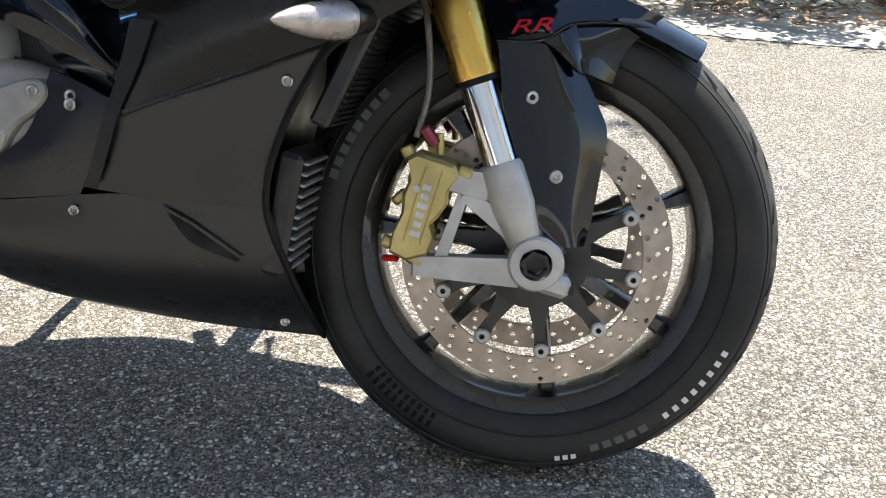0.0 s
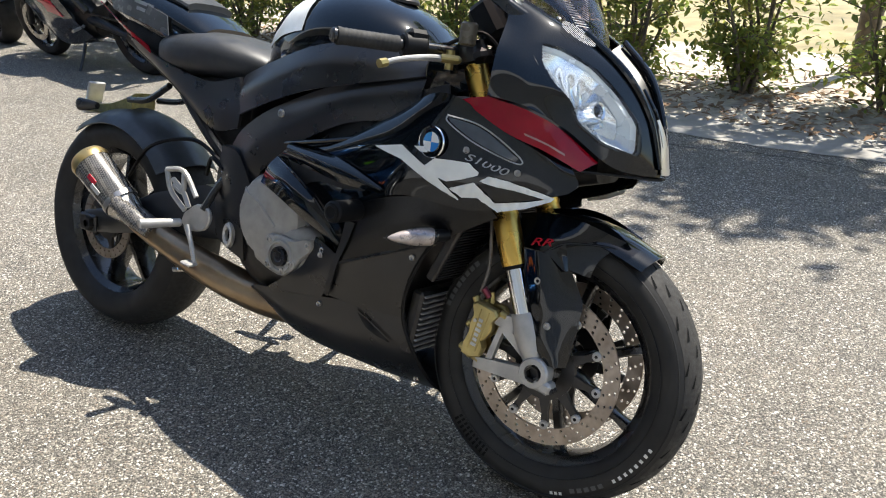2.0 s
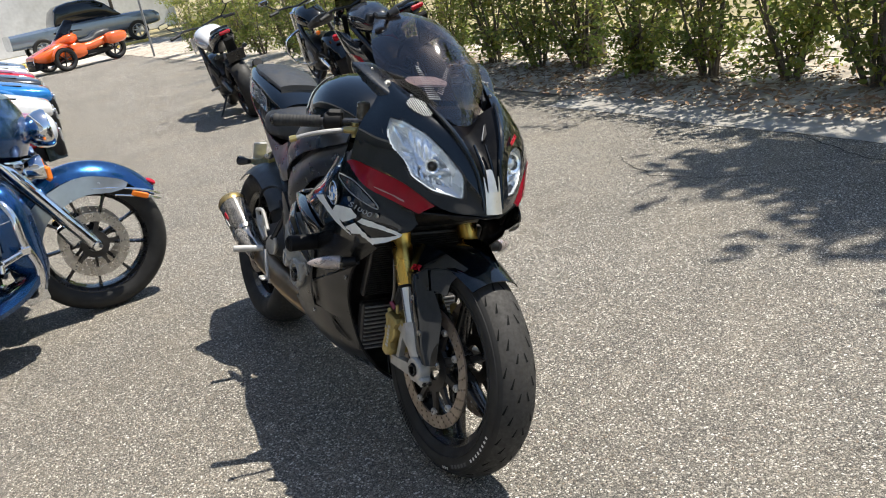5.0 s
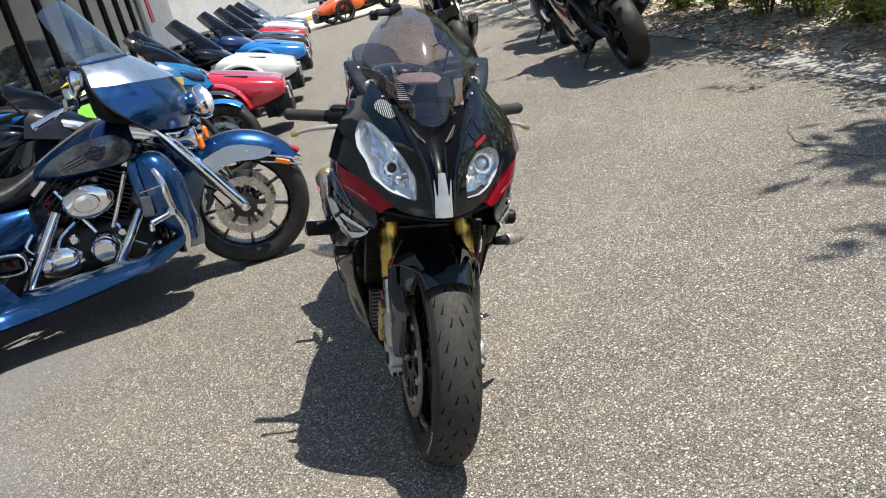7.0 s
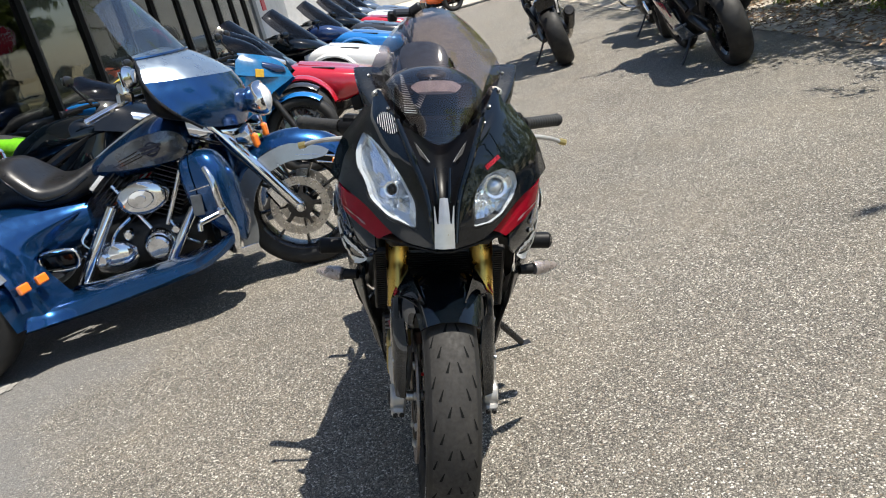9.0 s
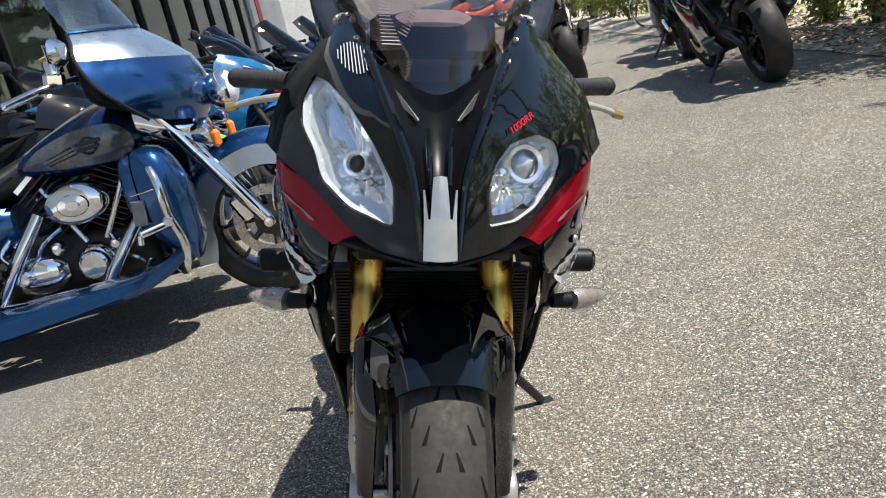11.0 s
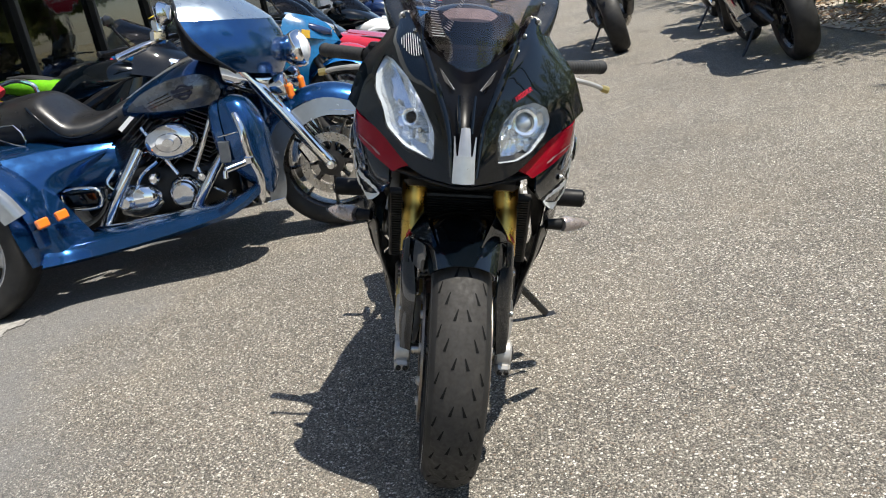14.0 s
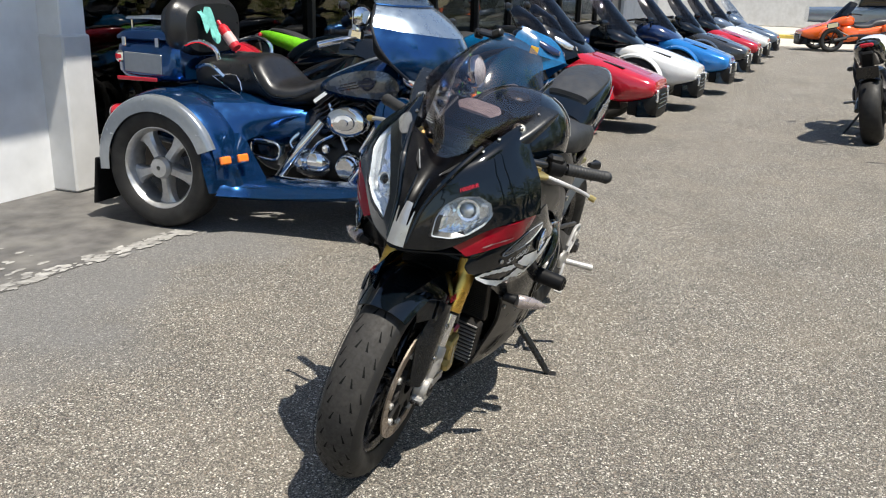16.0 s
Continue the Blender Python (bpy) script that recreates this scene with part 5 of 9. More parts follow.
both("bracket_arm", G().tube([(-1.40, -0.05, 0.66), (-1.30, -0.06, 0.672), (-1.20, -0.07, 0.72)], 0.009, 8), BLACK_SATIN, ph)
part("plate_holder", G().box((-1.640, 0, 0.640), (0.012, 0.055, 0.10), (0, 14, 0), 0.003), ALU, bike, "bare silver plate holder")
both("rear_indicator", G().hull([(-1.55, 0.012, 0.62, 0.645, -0.10), (-1.53, 0.016, 0.61, 0.648, -0.115), (-1.49, 0.008, 0.62, 0.64, -0.09)], 12, 2.2, 3), BLACK_SATIN, bike)

# rear wheel, swingarm, hugger
RAX, RAZ, RR_ = -1.412, 0.305, 0.315
RW = Matrix.Translation((RAX, 0, RAZ))
rw = cast_wheel(bike, "rear_wheel", RW, 0.222, 0.17, 7, RIM_BLACK, "gloss black cast rear wheel", 0.045, 0.024, 0.015, 64, radians(10))
part("tyre", G().lathe(tyre_profile(RR_, 0.192, 0.213), (0, 0, 0), (0, 1, 0), 96, close=True).xf(RW), RUBBER, rw, "wide black rear tyre")
g = G()
g.lathe([(r + 0.0006, s) for r, s in tyre_profile(RR_, 0.192, 0.213)[5:14]], (0, 0, 0), (0, 1, 0), 96)
part("tread", g.xf(RW), TREAD_RUBBER, rw, "scrubbed grey tread band")
rd = part("rear_brake_disc", drilled_disc(0.08, 0.108, 26, 2, 0.005, -0.095).xf(RW), DISC, bike, "drilled rear brake disc")
disc_carrier(rd, RW, 0.05, 0.082, 5, -0.092)
SWING = mat("black_swingarm_paint", (0.02, 0.021, 0.023), 0.35, var=0.1, dirt=0.2, dirtcol=(0.07, 0.06, 0.05))
for s in (-1, 1):
    g = G()
    rings = []
    for x, z, h, w, yy in ((-0.84, 0.42, 0.11, 0.04, 0.085), (-0.98, 0.42, 0.14, 0.045, 0.10), (-1.15, 0.385, 0.11, 0.04, 0.118), (-1.32, 0.33, 0.075, 0.035, 0.125), (-1.46, 0.303, 0.06, 0.032, 0.125)):
        rings.append([(x, s * yy + w / 2 * a, z + h / 2 * b) for a, b in ((-1, -0.7), (-0.6, -1), (0.6, -1), (1, -0.7), (1, 0.7), (0.6, 1), (-0.6, 1), (-1, 0.7))])
    g.loft(rings)
    arm = part("swingarm", g, SWING, bike, "black swingarm")
    part("axle_block", G().box((-1.425, s * 0.146, 0.304), (0.075, 0.012, 0.05), bevel=0.005).lathe([(0.011, 0.012), (0.02, 0.012), (0.022, -0.002)], (-1.412, s * 0.152, 0.305), (0, s, 0), 6), DARK_METAL, arm)
part("swingarm_bridge", G().box((-1.0, 0, 0.43), (0.10, 0.2, 0.09), (0, 8, 0), 0.02), SWING, bike)
g = G()
rows = []
for a in np.linspace(38, 122, 7):
    t = radians(a)
    rows.append([(RAX + (0.335 - 0.05 * abs(q) ** 2.2) * math.cos(t), q * 0.108, RAZ + (0.335 - 0.05 * abs(q) ** 2.2) * math.sin(t)) for q in (-1, -0.7, 0, 0.7, 1)])
part("rear_hugger", g.sheet(rows, 14, 16, 0.004), mat("grey_plastic", (0.045, 0.05, 0.055), 0.4), bike, "dark grey rear hugger")
part("chain", G().tube([(RAX, 0.12, RAZ + 0.095), (-1.1, 0.12, 0.46), (-0.85, 0.12, 0.47)], 0.009, 6), DARK_METAL, bike)
part("shock", G().cyl((-0.93, 0, 0.40), (-0.86, 0, 0.66), 0.03, n=16), DARK_METAL, bike)
g = G()
for pts in (((-1.30, -0.11, 0.46), (-1.18, -0.135, 0.56), (-1.02, -0.13, 0.60), (-0.90, -0.135, 0.56)), ((-0.96, -0.13, 0.52), (-0.91, -0.16, 0.57), (-0.86, -0.165, 0.55))):
    g.tube(pts, 0.0055, 7)
part("rear_hose", g, BLACK_MATT, bike)

# exhaust
can0, can1 = Vector((-1.215, -0.188, 0.398)), Vector((-1.338, -0.205, 0.492))
ex = part("exhaust_pipe", G().tube([(-0.60, -0.06, 0.235), (-0.76, -0.10, 0.245), (-0.90, -0.135, 0.278), (-1.05, -0.162, 0.325), (-1.16, -0.180, 0.365)], [0.045, 0.046, 0.043, 0.036, 0.030], 18, 6), BLUED_STEEL, bike, "heat-stained steel exhaust pipe")
part("collector", G().tube([(-1.10, -0.172, 0.345), (-1.17, -0.182, 0.375), can0], [0.031, 0.033, 0.046], 20, 5), STEEL, ex, "bare steel exhaust cone")
part("heat_shield", G().tube([(-1.08, -0.196, 0.352), (-1.14, -0.208, 0.378), (-1.20, -0.222, 0.41)], [0.022, 0.026, 0.020], 14, 4), CARBON, ex, "carbon heat shield")
part("silencer", G().cyl(can0, can1, 0.047, 0.051, 36), CARBON, ex, "short carbon silencer")
d = (can1 - can0).normalized()
part("end_cap", G().lathe([(0.052, -0.012), (0.053, 0.004), (0.046, 0.018), (0.030, 0.020), (0.028, -0.02)], can1, d, 36), mat("champagne_gold_metal", (0.62, 0.44, 0.18), 0.3, metal=0.9, var=0.1), ex, "gold end cap")
part("inlet_band", G().lathe([(0.048, 0), (0.0495, 0), (0.0495, 0.016), (0.048, 0.016)], can0, d, 36, close=True), STEEL, ex)
side = d.cross(Vector((0, -1, 0))).normalized()
bm_ = Matrix.Translation(can0.lerp(can1, 0.55) + Vector((0.014, -0.0495, -0.004)))
part("badge", G().box((0, 0, 0.012), (0.030, 0.003, 0.014), (0, 37, 12), 0.0005).xf(bm_), RED_INK, ex, "red badge on the silencer")
part("badge", G().box((0.016, 0, -0.012), (0.034, 0.003, 0.012), (0, 37, 12), 0.0005).xf(bm_), WHITE_INK, ex, "white badge on the silencer")
part("spring", G().tube([(-0.98, -0.16, 0.27), (-1.02, -0.165, 0.262)], 0.008, 8), STEEL, ex)

# rearsets
for s in (-1, 1):
    f = 1 if s < 0 else -1
    rs_ = part("rearset", G().plate([(-0.960, 0.425), (-0.915, 0.455), (-0.875, 0.450), (-0.865, 0.425), (-0.885, 0.395), (-0.93, 0.385), (-0.968, 0.398)], 0.012, Matrix.Translation((0, s * 0.195, 0)) @ Matrix(((1, 0, 0, 0), (0, 0, 1, 0), (0, 1, 0, 0), (0, 0, 0, 1))), 0.003, 3), ALU, bike, "silver rearset bracket")
    hg = G()
    for pts in (((-1.02, 0.525), (-0.955, 0.53), (-0.905, 0.475)), ((-1.02, 0.525), (-1.0, 0.475), (-0.945, 0.435)), ((-0.995, 0.505), (-0.955, 0.480), (-0.93, 0.445)), ((-0.955, 0.53), (-0.955, 0.480), (-0.99, 0.49))):
        hg.tube([(x, s * 0.205, z) for x, z in pts], 0.0065, 8, 4)
    part("heel_guard", hg, ALU, rs_, "cut-out silver heel guard")
    part("foot_peg", G().cyl((-0.955, s * 0.205, 0.402), (-0.995, s * 0.30, 0.398), 0.0105, 0.0125, 16, 0.003), ALU, rs_, "knurled silver foot peg")
    part("foot_lever", G().tube([(-0.93, s * 0.208, 0.40), (-0.905, s * 0.212, 0.36), (-0.885, s * 0.215, 0.315)], [0.008, 0.006, 0.006], 8).box((-0.893, s * 0.225, 0.313), (0.035, 0.03, 0.009), (0, 5, 0), 0.003), ALU, rs_, "silver foot lever")
    part("bracket_arm", G().tube([(-0.89, s * 0.195, 0.445), (-0.875, s * 0.17, 0.50), (-0.85, s * 0.15, 0.55)], 0.009, 8), BLACK_SATIN, rs_)
st = part("side_stand", G().tube([(-0.72, 0.115, 0.245), (-0.735, 0.21, 0.16), (-0.748, 0.30, 0.072)], [0.013, 0.012, 0.011], 10), BLACK_SATIN, bike, "black side stand, folded out")
part("foot", G().box((-0.752, 0.312, 0.063), (0.05, 0.045, 0.008), (13.5, 0, 10), 0.003), DARK_METAL, st)
part("spring", G().tube([(-0.71, 0.13, 0.25), (-0.722, 0.19, 0.19)], 0.007, 8), STEEL, st)

# fairing
BELLY = [[(-0.745, -0.055, 0.245), (-0.62, -0.062, 0.176), (-0.42, -0.055, 0.150), (-0.238, -0.035, 0.142)],
         [(-0.742, -0.125, 0.262), (-0.60, -0.138, 0.205), (-0.41, -0.130, 0.190), (-0.240, -0.092, 0.185)],
         [(-0.735, -0.165, 0.285), (-0.59, -0.184, 0.260), (-0.42, -0.180, 0.255), (-0.255, -0.138, 0.250)],
         [(-0.700, -0.178, 0.300), (-0.57, -0.197, 0.315), (-0.43, -0.198, 0.335), (-0.278, -0.160, 0.330)]]
both("belly_pan", G().sheet(BELLY, 26, 18, 0.004), BLACK_SATIN, bike, "satin black belly pan")
part("belly_floor", G().sheet([[(-0.745, -0.058, 0.247), (-0.745, 0.058, 0.247)], [(-0.62, -0.064, 0.178), (-0.62, 0.064, 0.178)], [(-0.42, -0.057, 0.152), (-0.42, 0.057, 0.152)], [(-0.238, -0.037, 0.145), (-0.238, 0.037, 0.145)]], 6, 12, 0.004), BLACK_MATT, bike)
LOWER = [[(-0.462, -0.200, 0.338), (-0.37, -0.190, 0.330), (-0.276, -0.160, 0.327)],
         [(-0.447, -0.214, 0.375), (-0.36, -0.203, 0.372), (-0.274, -0.172, 0.370)],
         [(-0.438, -0.223, 0.410), (-0.345, -0.214, 0.415), (-0.254, -0.184, 0.417)],
         [(-0.422, -0.228, 0.420), (-0.325, -0.220, 0.456), (-0.209, -0.192, 0.502)],
         [(-0.412, -0.230, 0.424), (-0.30, -0.223, 0.470), (-0.165, -0.196, 0.530)]]
low = Surf(LOWER)
both("side_fairing", G().sheet(LOWER, 20, 20, 0.004), BLACK_SATIN, bike, "satin black lower side fairing")
belly_s = Surf(BELLY)
slot = Surf(BELLY[1:] + LOWER[1:2])
# dark film for the shade inside the slot; the panel itself is uncut
t_, l_ = [(-0.384, 0.322), (-0.352, 0.302), (-0.308, 0.266)], [(-0.380, 0.312), (-0.358, 0.283), (-0.312, 0.262)]
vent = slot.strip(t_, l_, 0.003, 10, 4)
both("vent_slot", vent, mat("vent_shadow_black", (0.004, 0.004, 0.004), 0.8), bike, "dark strip standing for the shade of a vent slot")
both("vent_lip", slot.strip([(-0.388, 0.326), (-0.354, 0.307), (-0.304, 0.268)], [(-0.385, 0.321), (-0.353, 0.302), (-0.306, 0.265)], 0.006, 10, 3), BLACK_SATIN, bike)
both("fairing_seal", G().tube([(-0.238, -0.038, 0.144), (-0.241, -0.094, 0.186), (-0.256, -0.140, 0.25), (-0.280, -0.162, 0.33), (-0.257, -0.186, 0.417), (-0.21, -0.194, 0.503), (-0.165, -0.198, 0.531)], 0.0045, 6), BLACK_MATT, bike)
MID = [[(-0.422, -0.229, 0.425), (-0.33, -0.223, 0.460), (-0.24, -0.216, 0.497), (-0.163, -0.200, 0.534), (-0.07, -0.188, 0.588)],
       [(-0.412, -0.234, 0.480), (-0.32, -0.235, 0.510), (-0.24, -0.230, 0.535), (-0.165, -0.213, 0.560), (-0.075, -0.196, 0.596)],
       [(-0.375, -0.238, 0.560), (-0.31, -0.242, 0.585), (-0.24, -0.238, 0.60), (-0.165, -0.224, 0.605), (-0.08, -0.205, 0.606)]]
mid = Surf(MID)
both("side_fairing", G().sheet(MID, 22, 12, 0.004), mat("satin_dark_fairing", (0.007, 0.007, 0.0075), 0.22, spec=0.3, var=0.15, scale=20, dirt=0.12, dirtcol=(0.03, 0.027, 0.024)), bike, "satin black middle fairing")
UPPER = [[(-0.56, -0.195, 0.520), (-0.47, -0.218, 0.520), (-0.37, -0.238, 0.562), (-0.26, -0.243, 0.600), (-0.10, -0.212, 0.597), (0.055, -0.160, 0.655)],
         [(-0.62, -0.190, 0.580), (-0.50, -0.222, 0.580), (-0.37, -0.243, 0.620), (-0.24, -0.250, 0.650), (-0.08, -0.222, 0.645), (0.068, -0.150, 0.672)],
         [(-0.672, -0.180, 0.632), (-0.52, -0.215, 0.645), (-0.37, -0.240, 0.685), (-0.22, -0.252, 0.708), (-0.06, -0.222, 0.702), (0.06, -0.150, 0.688)],
         [(-0.60, -0.175, 0.658), (-0.47, -0.205, 0.680), (-0.34, -0.228, 0.730), (-0.20, -0.246, 0.770), (-0.06, -0.222, 0.745), (0.05, -0.150, 0.700)],
         [(-0.50, -0.172, 0.680), (-0.40, -0.195, 0.705), (-0.30, -0.213, 0.765), (-0.19, -0.238, 0.808), (-0.06, -0.220, 0.760), (0.04, -0.152, 0.708)]]
up = Surf(UPPER, 40, 26)
both("side_fairing", G().sheet(UPPER, 34, 22, 0.004), BLACK_GLOSS, bike, "gloss black upper side fairing")
# scooped wing over the engine; a dark film stands for the recess's shade
both("fairing_scoop", up.strip([(-0.62, 0.615), (-0.50, 0.640), (-0.40, 0.630), (-0.345, 0.60)], [(-0.57, 0.56), (-0.50, 0.585), (-0.43, 0.585), (-0.355, 0.59)], 0.002, 12, 5), mat("recess_shade_black", (0.006, 0.006, 0.007), 0.5), bike, "dark film standing for the shade in the scoop")
both("fairing_blade", G().sheet([[(-0.615, -0.186, 0.652), (-0.50, -0.216, 0.650), (-0.40, -0.242, 0.634), (-0.304, -0.250, 0.603)], [(-0.615, -0.204, 0.640), (-0.50, -0.238, 0.632), (-0.40, -0.256, 0.620), (-0.306, -0.252, 0.601)], [(-0.610, -0.196, 0.614), (-0.50, -0.226, 0.606), (-0.40, -0.246, 0.598), (-0.308, -0.249, 0.598)]], 18, 9, 0.004), BLACK_GLOSS, bike, "gloss black swept blade")
both("fairing_blade", G().sheet([[(-0.655, -0.190, 0.612), (-0.575, -0.222, 0.590), (-0.485, -0.238, 0.545), (-0.418, -0.228, 0.468)], [(-0.668, -0.203, 0.590), (-0.585, -0.236, 0.566), (-0.500, -0.250, 0.528), (-0.419, -0.231, 0.466)], [(-0.690, -0.200, 0.550), (-0.60, -0.232, 0.534), (-0.520, -0.240, 0.505), (-0.420, -0.228, 0.463)]], 18, 9, 0.004), BLACK_GLOSS, bike, "gloss black swept blade")
both("fairing_edge", G().tube([(-0.655, -0.191, 0.613), (-0.575, -0.224, 0.592), (-0.485, -0.240, 0.547), (-0.418, -0.230, 0.470)], [0.003, 0.004, 0.004, 0.002], 8, 6), BLACK_GLOSS, bike)
both("fairing_panel", G().sheet([[(-0.500, -0.208, 0.462), (-0.465, -0.216, 0.452), (-0.428, -0.220, 0.438)], [(-0.530, -0.208, 0.392), (-0.490, -0.214, 0.395), (-0.445, -0.214, 0.400)], [(-0.590, -0.204, 0.350), (-0.525, -0.208, 0.358), (-0.458, -0.208, 0.365)], [(-0.665, -0.185, 0.303), (-0.57, -0.200, 0.318), (-0.475, -0.200, 0.332)]], 10, 16, 0.004), BLACK_SATIN, bike, "satin black panel below the engine cover")
both("panel_bolt", screw((-0.475, -0.2165, 0.437), 0.0075), STEEL, bike)
both("fairing_inner", G().sheet([[(-0.57, -0.19, 0.53), (-0.50, -0.20, 0.47), (-0.44, -0.205, 0.42)], [(-0.47, -0.205, 0.53), (-0.44, -0.215, 0.49), (-0.418, -0.215, 0.44)], [(-0.385, -0.222, 0.56), (-0.40, -0.225, 0.52), (-0.405, -0.22, 0.47)]], 10, 10, 0.003), BLACK_GLOSS, bike)
both("inner_panel", G().sheet([[(-0.66, -0.165, 0.63), (-0.50, -0.178, 0.650), (-0.34, -0.190, 0.71), (-0.20, -0.200, 0.78)], [(-0.68, -0.160, 0.70), (-0.54, -0.172, 0.735), (-0.38, -0.182, 0.775), (-0.22, -0.185, 0.825)]], 16, 6, 0.004), BLACK_SATIN, bike, "satin black panel between frame and fairing")
both("upper_edge", G().tube([(-0.655, -0.186, 0.645), (-0.52, -0.214, 0.668), (-0.40, -0.222, 0.692), (-0.27, -0.238, 0.716)], [0.003, 0.005, 0.005, 0.002], 8, 8), BLACK_GLOSS, bike)
# near-black strip: the shade of the gap between panels, put into colour
both("fairing_channel", G().sheet([[(-0.398, -0.2385, 0.520), (-0.372, -0.2405, 0.520)], [(-0.411, -0.2350, 0.470), (-0.391, -0.2385, 0.470)], [(-0.432, -0.2300, 0.420), (-0.414, -0.2330, 0.424)], [(-0.452, -0.2190, 0.368), (-0.436, -0.2210, 0.370)], [(-0.466, -0.2080, 0.342), (-0.452, -0.2090, 0.340)]], 4, 20, 0.002), mat("recess_shade_black", (0.006, 0.006, 0.007), 0.5), bike, "dark strip for the shaded gap between the fairing panels")
for top, lowr in ((((-0.336, 0.687), (-0.265, 0.699), (-0.192, 0.658), (-0.135, 0.613)), ((-0.332, 0.685), (-0.263, 0.671), (-0.201, 0.638), (-0.137, 0.611))),
                  (((-0.236, 0.701), (-0.206, 0.704)), ((-0.220, 0.692), (-0.197, 0.693))),
                  (((-0.208, 0.668), (-0.188, 0.684), (-0.153, 0.686), (-0.117, 0.686), (-0.097, 0.671)), ((-0.206, 0.663), (-0.186, 0.650), (-0.161, 0.644), (-0.132, 0.652), (-0.099, 0.665))),
                  (((-0.155, 0.632), (-0.105, 0.651), (-0.076, 0.626), (-0.054, 0.604)), ((-0.153, 0.630), (-0.130, 0.618), (-0.100, 0.622), (-0.062, 0.600))),
                  (((-0.094, 0.656), (-0.078, 0.667), (-0.043, 0.663), (0.034, 0.643)), ((-0.088, 0.653), (-0.064, 0.649), (-0.034, 0.647), (0.018, 0.638))),
                  (((-0.073, 0.616), (-0.014, 0.628), (0.034, 0.643)), ((-0.052, 0.604), (-0.012, 0.616), (0.030, 0.636)))):
    both("silver_graphic", up.strip(top, lowr, 0.003, 25, 7, True), SILVER, bike, "silver swept graphic")
BAND = [[(-0.155, -0.236, 0.800), (-0.055, -0.231, 0.753), (0.014, -0.195, 0.727), (0.064, -0.142, 0.697)],
        [(-0.125, -0.238, 0.807), (-0.036, -0.229, 0.776), (0.021, -0.186, 0.749), (0.074, -0.126, 0.708)],
        [(-0.096, -0.236, 0.812), (-0.020, -0.224, 0.797), (0.028, -0.170, 0.769), (0.082, -0.108, 0.716)]]
band_s = Surf(BAND)
both("red_fairing", G().sheet(BAND, 22, 8, 0.004), RED_GLOSS, bike, "gloss red fairing panel")
both("fairing_mark", band_s.strip([(-0.02, 0.756), (0.012, 0.744), (0.042, 0.727)], [(-0.019, 0.752), (0.013, 0.740), (0.042, 0.723)], 0.003, 8, 3), mat("thin_pale_print", (0.30, 0.17, 0.17), 0.5), bike, "pale printed bar on the red panel")
NOSE = [[(0.168, -0.014, 0.700), (0.105, -0.094, 0.711), (0.038, -0.166, 0.768), (-0.020, -0.219, 0.801), (-0.090, -0.251, 0.814)],
        [(0.168, -0.013, 0.709), (0.114, -0.085, 0.765), (0.040, -0.162, 0.828), (-0.035, -0.208, 0.863), (-0.100, -0.224, 0.890)],
        [(0.168, -0.011, 0.715), (0.124, -0.062, 0.790), (0.052, -0.125, 0.868), (-0.035, -0.165, 0.922), (-0.114, -0.176, 0.951)],
        [(0.168, -0.009, 0.720), (0.130, -0.045, 0.800), (0.070, -0.090, 0.880), (-0.020, -0.127, 0.948), (-0.125, -0.148, 0.992)],
        [(0.168, -0.007, 0.724), (0.136, -0.030, 0.805), (0.085, -0.062, 0.882), (0.00, -0.093, 0.940), (-0.118, -0.130, 1.000)]]
LAMP_R = [(-0.056, -0.172, 0.920), (-0.035, -0.190, 0.885), (-0.004, -0.188, 0.852), (0.030, -0.168, 0.820), (0.048, -0.158, 0.785), (0.085, -0.118, 0.752), (0.132, -0.056, 0.734), (0.126, -0.056, 0.790), (0.090, -0.083, 0.840), (0.042, -0.118, 0.886), (-0.010, -0.150, 0.912)]
LAMP_L = [(0.128, -0.062, 0.735), (0.122, -0.060, 0.782), (0.108, -0.070, 0.815), (0.082, -0.095, 0.842), (0.046, -0.134, 0.850), (0.027, -0.164, 0.836), (0.024, -0.172, 0.808), (0.038, -0.160, 0.778), (0.065, -0.133, 0.748), (0.095, -0.103, 0.735)]


def ring_of(pts, n=64):
    """An outline with crisp, slightly eased corners: n points evenly along it."""
    p = np.array(list(pts) + [pts[0]])
    d = np.concatenate([[0], np.cumsum(np.linalg.norm(np.diff(p, axis=0), axis=1))])
    q = np.array([np.interp(np.linspace(0, d[-1], n + 1)[:-1], d, p[:, k]) for k in range(3)]).T
    return 0.25 * np.roll(q, 1, 0) + 0.5 * q + 0.25 * np.roll(q, -1, 0)


def inside(y, z, ring):
    hit = False
    for (_, y0, z0), (_, y1, z1) in zip(ring, ring[1:] + ring[:1]):
        if (z0 > z) != (z1 > z) and y < (y1 - y0) * (z - z0) / (z1 - z0) + y0:
            hit = not hit
    return hit


for lamp_ring, left in ((LAMP_R, False), (LAMP_L, True)):
    g = G().sheet(NOSE, 120, 100, 0.003)
    ring = [tuple(p) for p in ring_of(lamp_ring)]
    keep = []
    for f in g.f:
        c = sum((Vector(g.v[i]) for i in f), Vector()) / len(f)
        if not inside(c.y, c.z, ring):
            keep.append(f)
    g.f = keep
    if left:
        g.flip()
    part("nose_fairing", g, BLACK_GLOSS, bike, "gloss black nose fairing", 50)
both("inner_fairing", G().sheet([[(-0.090, -0.249, 0.814), (-0.070, -0.205, 0.805)], [(-0.100, -0.222, 0.890), (-0.060, -0.175, 0.880)], [(-0.116, -0.172, 0.951), (-0.075, -0.135, 0.935)]], 6, 10, 0.003), BLACK_MATT, bike)
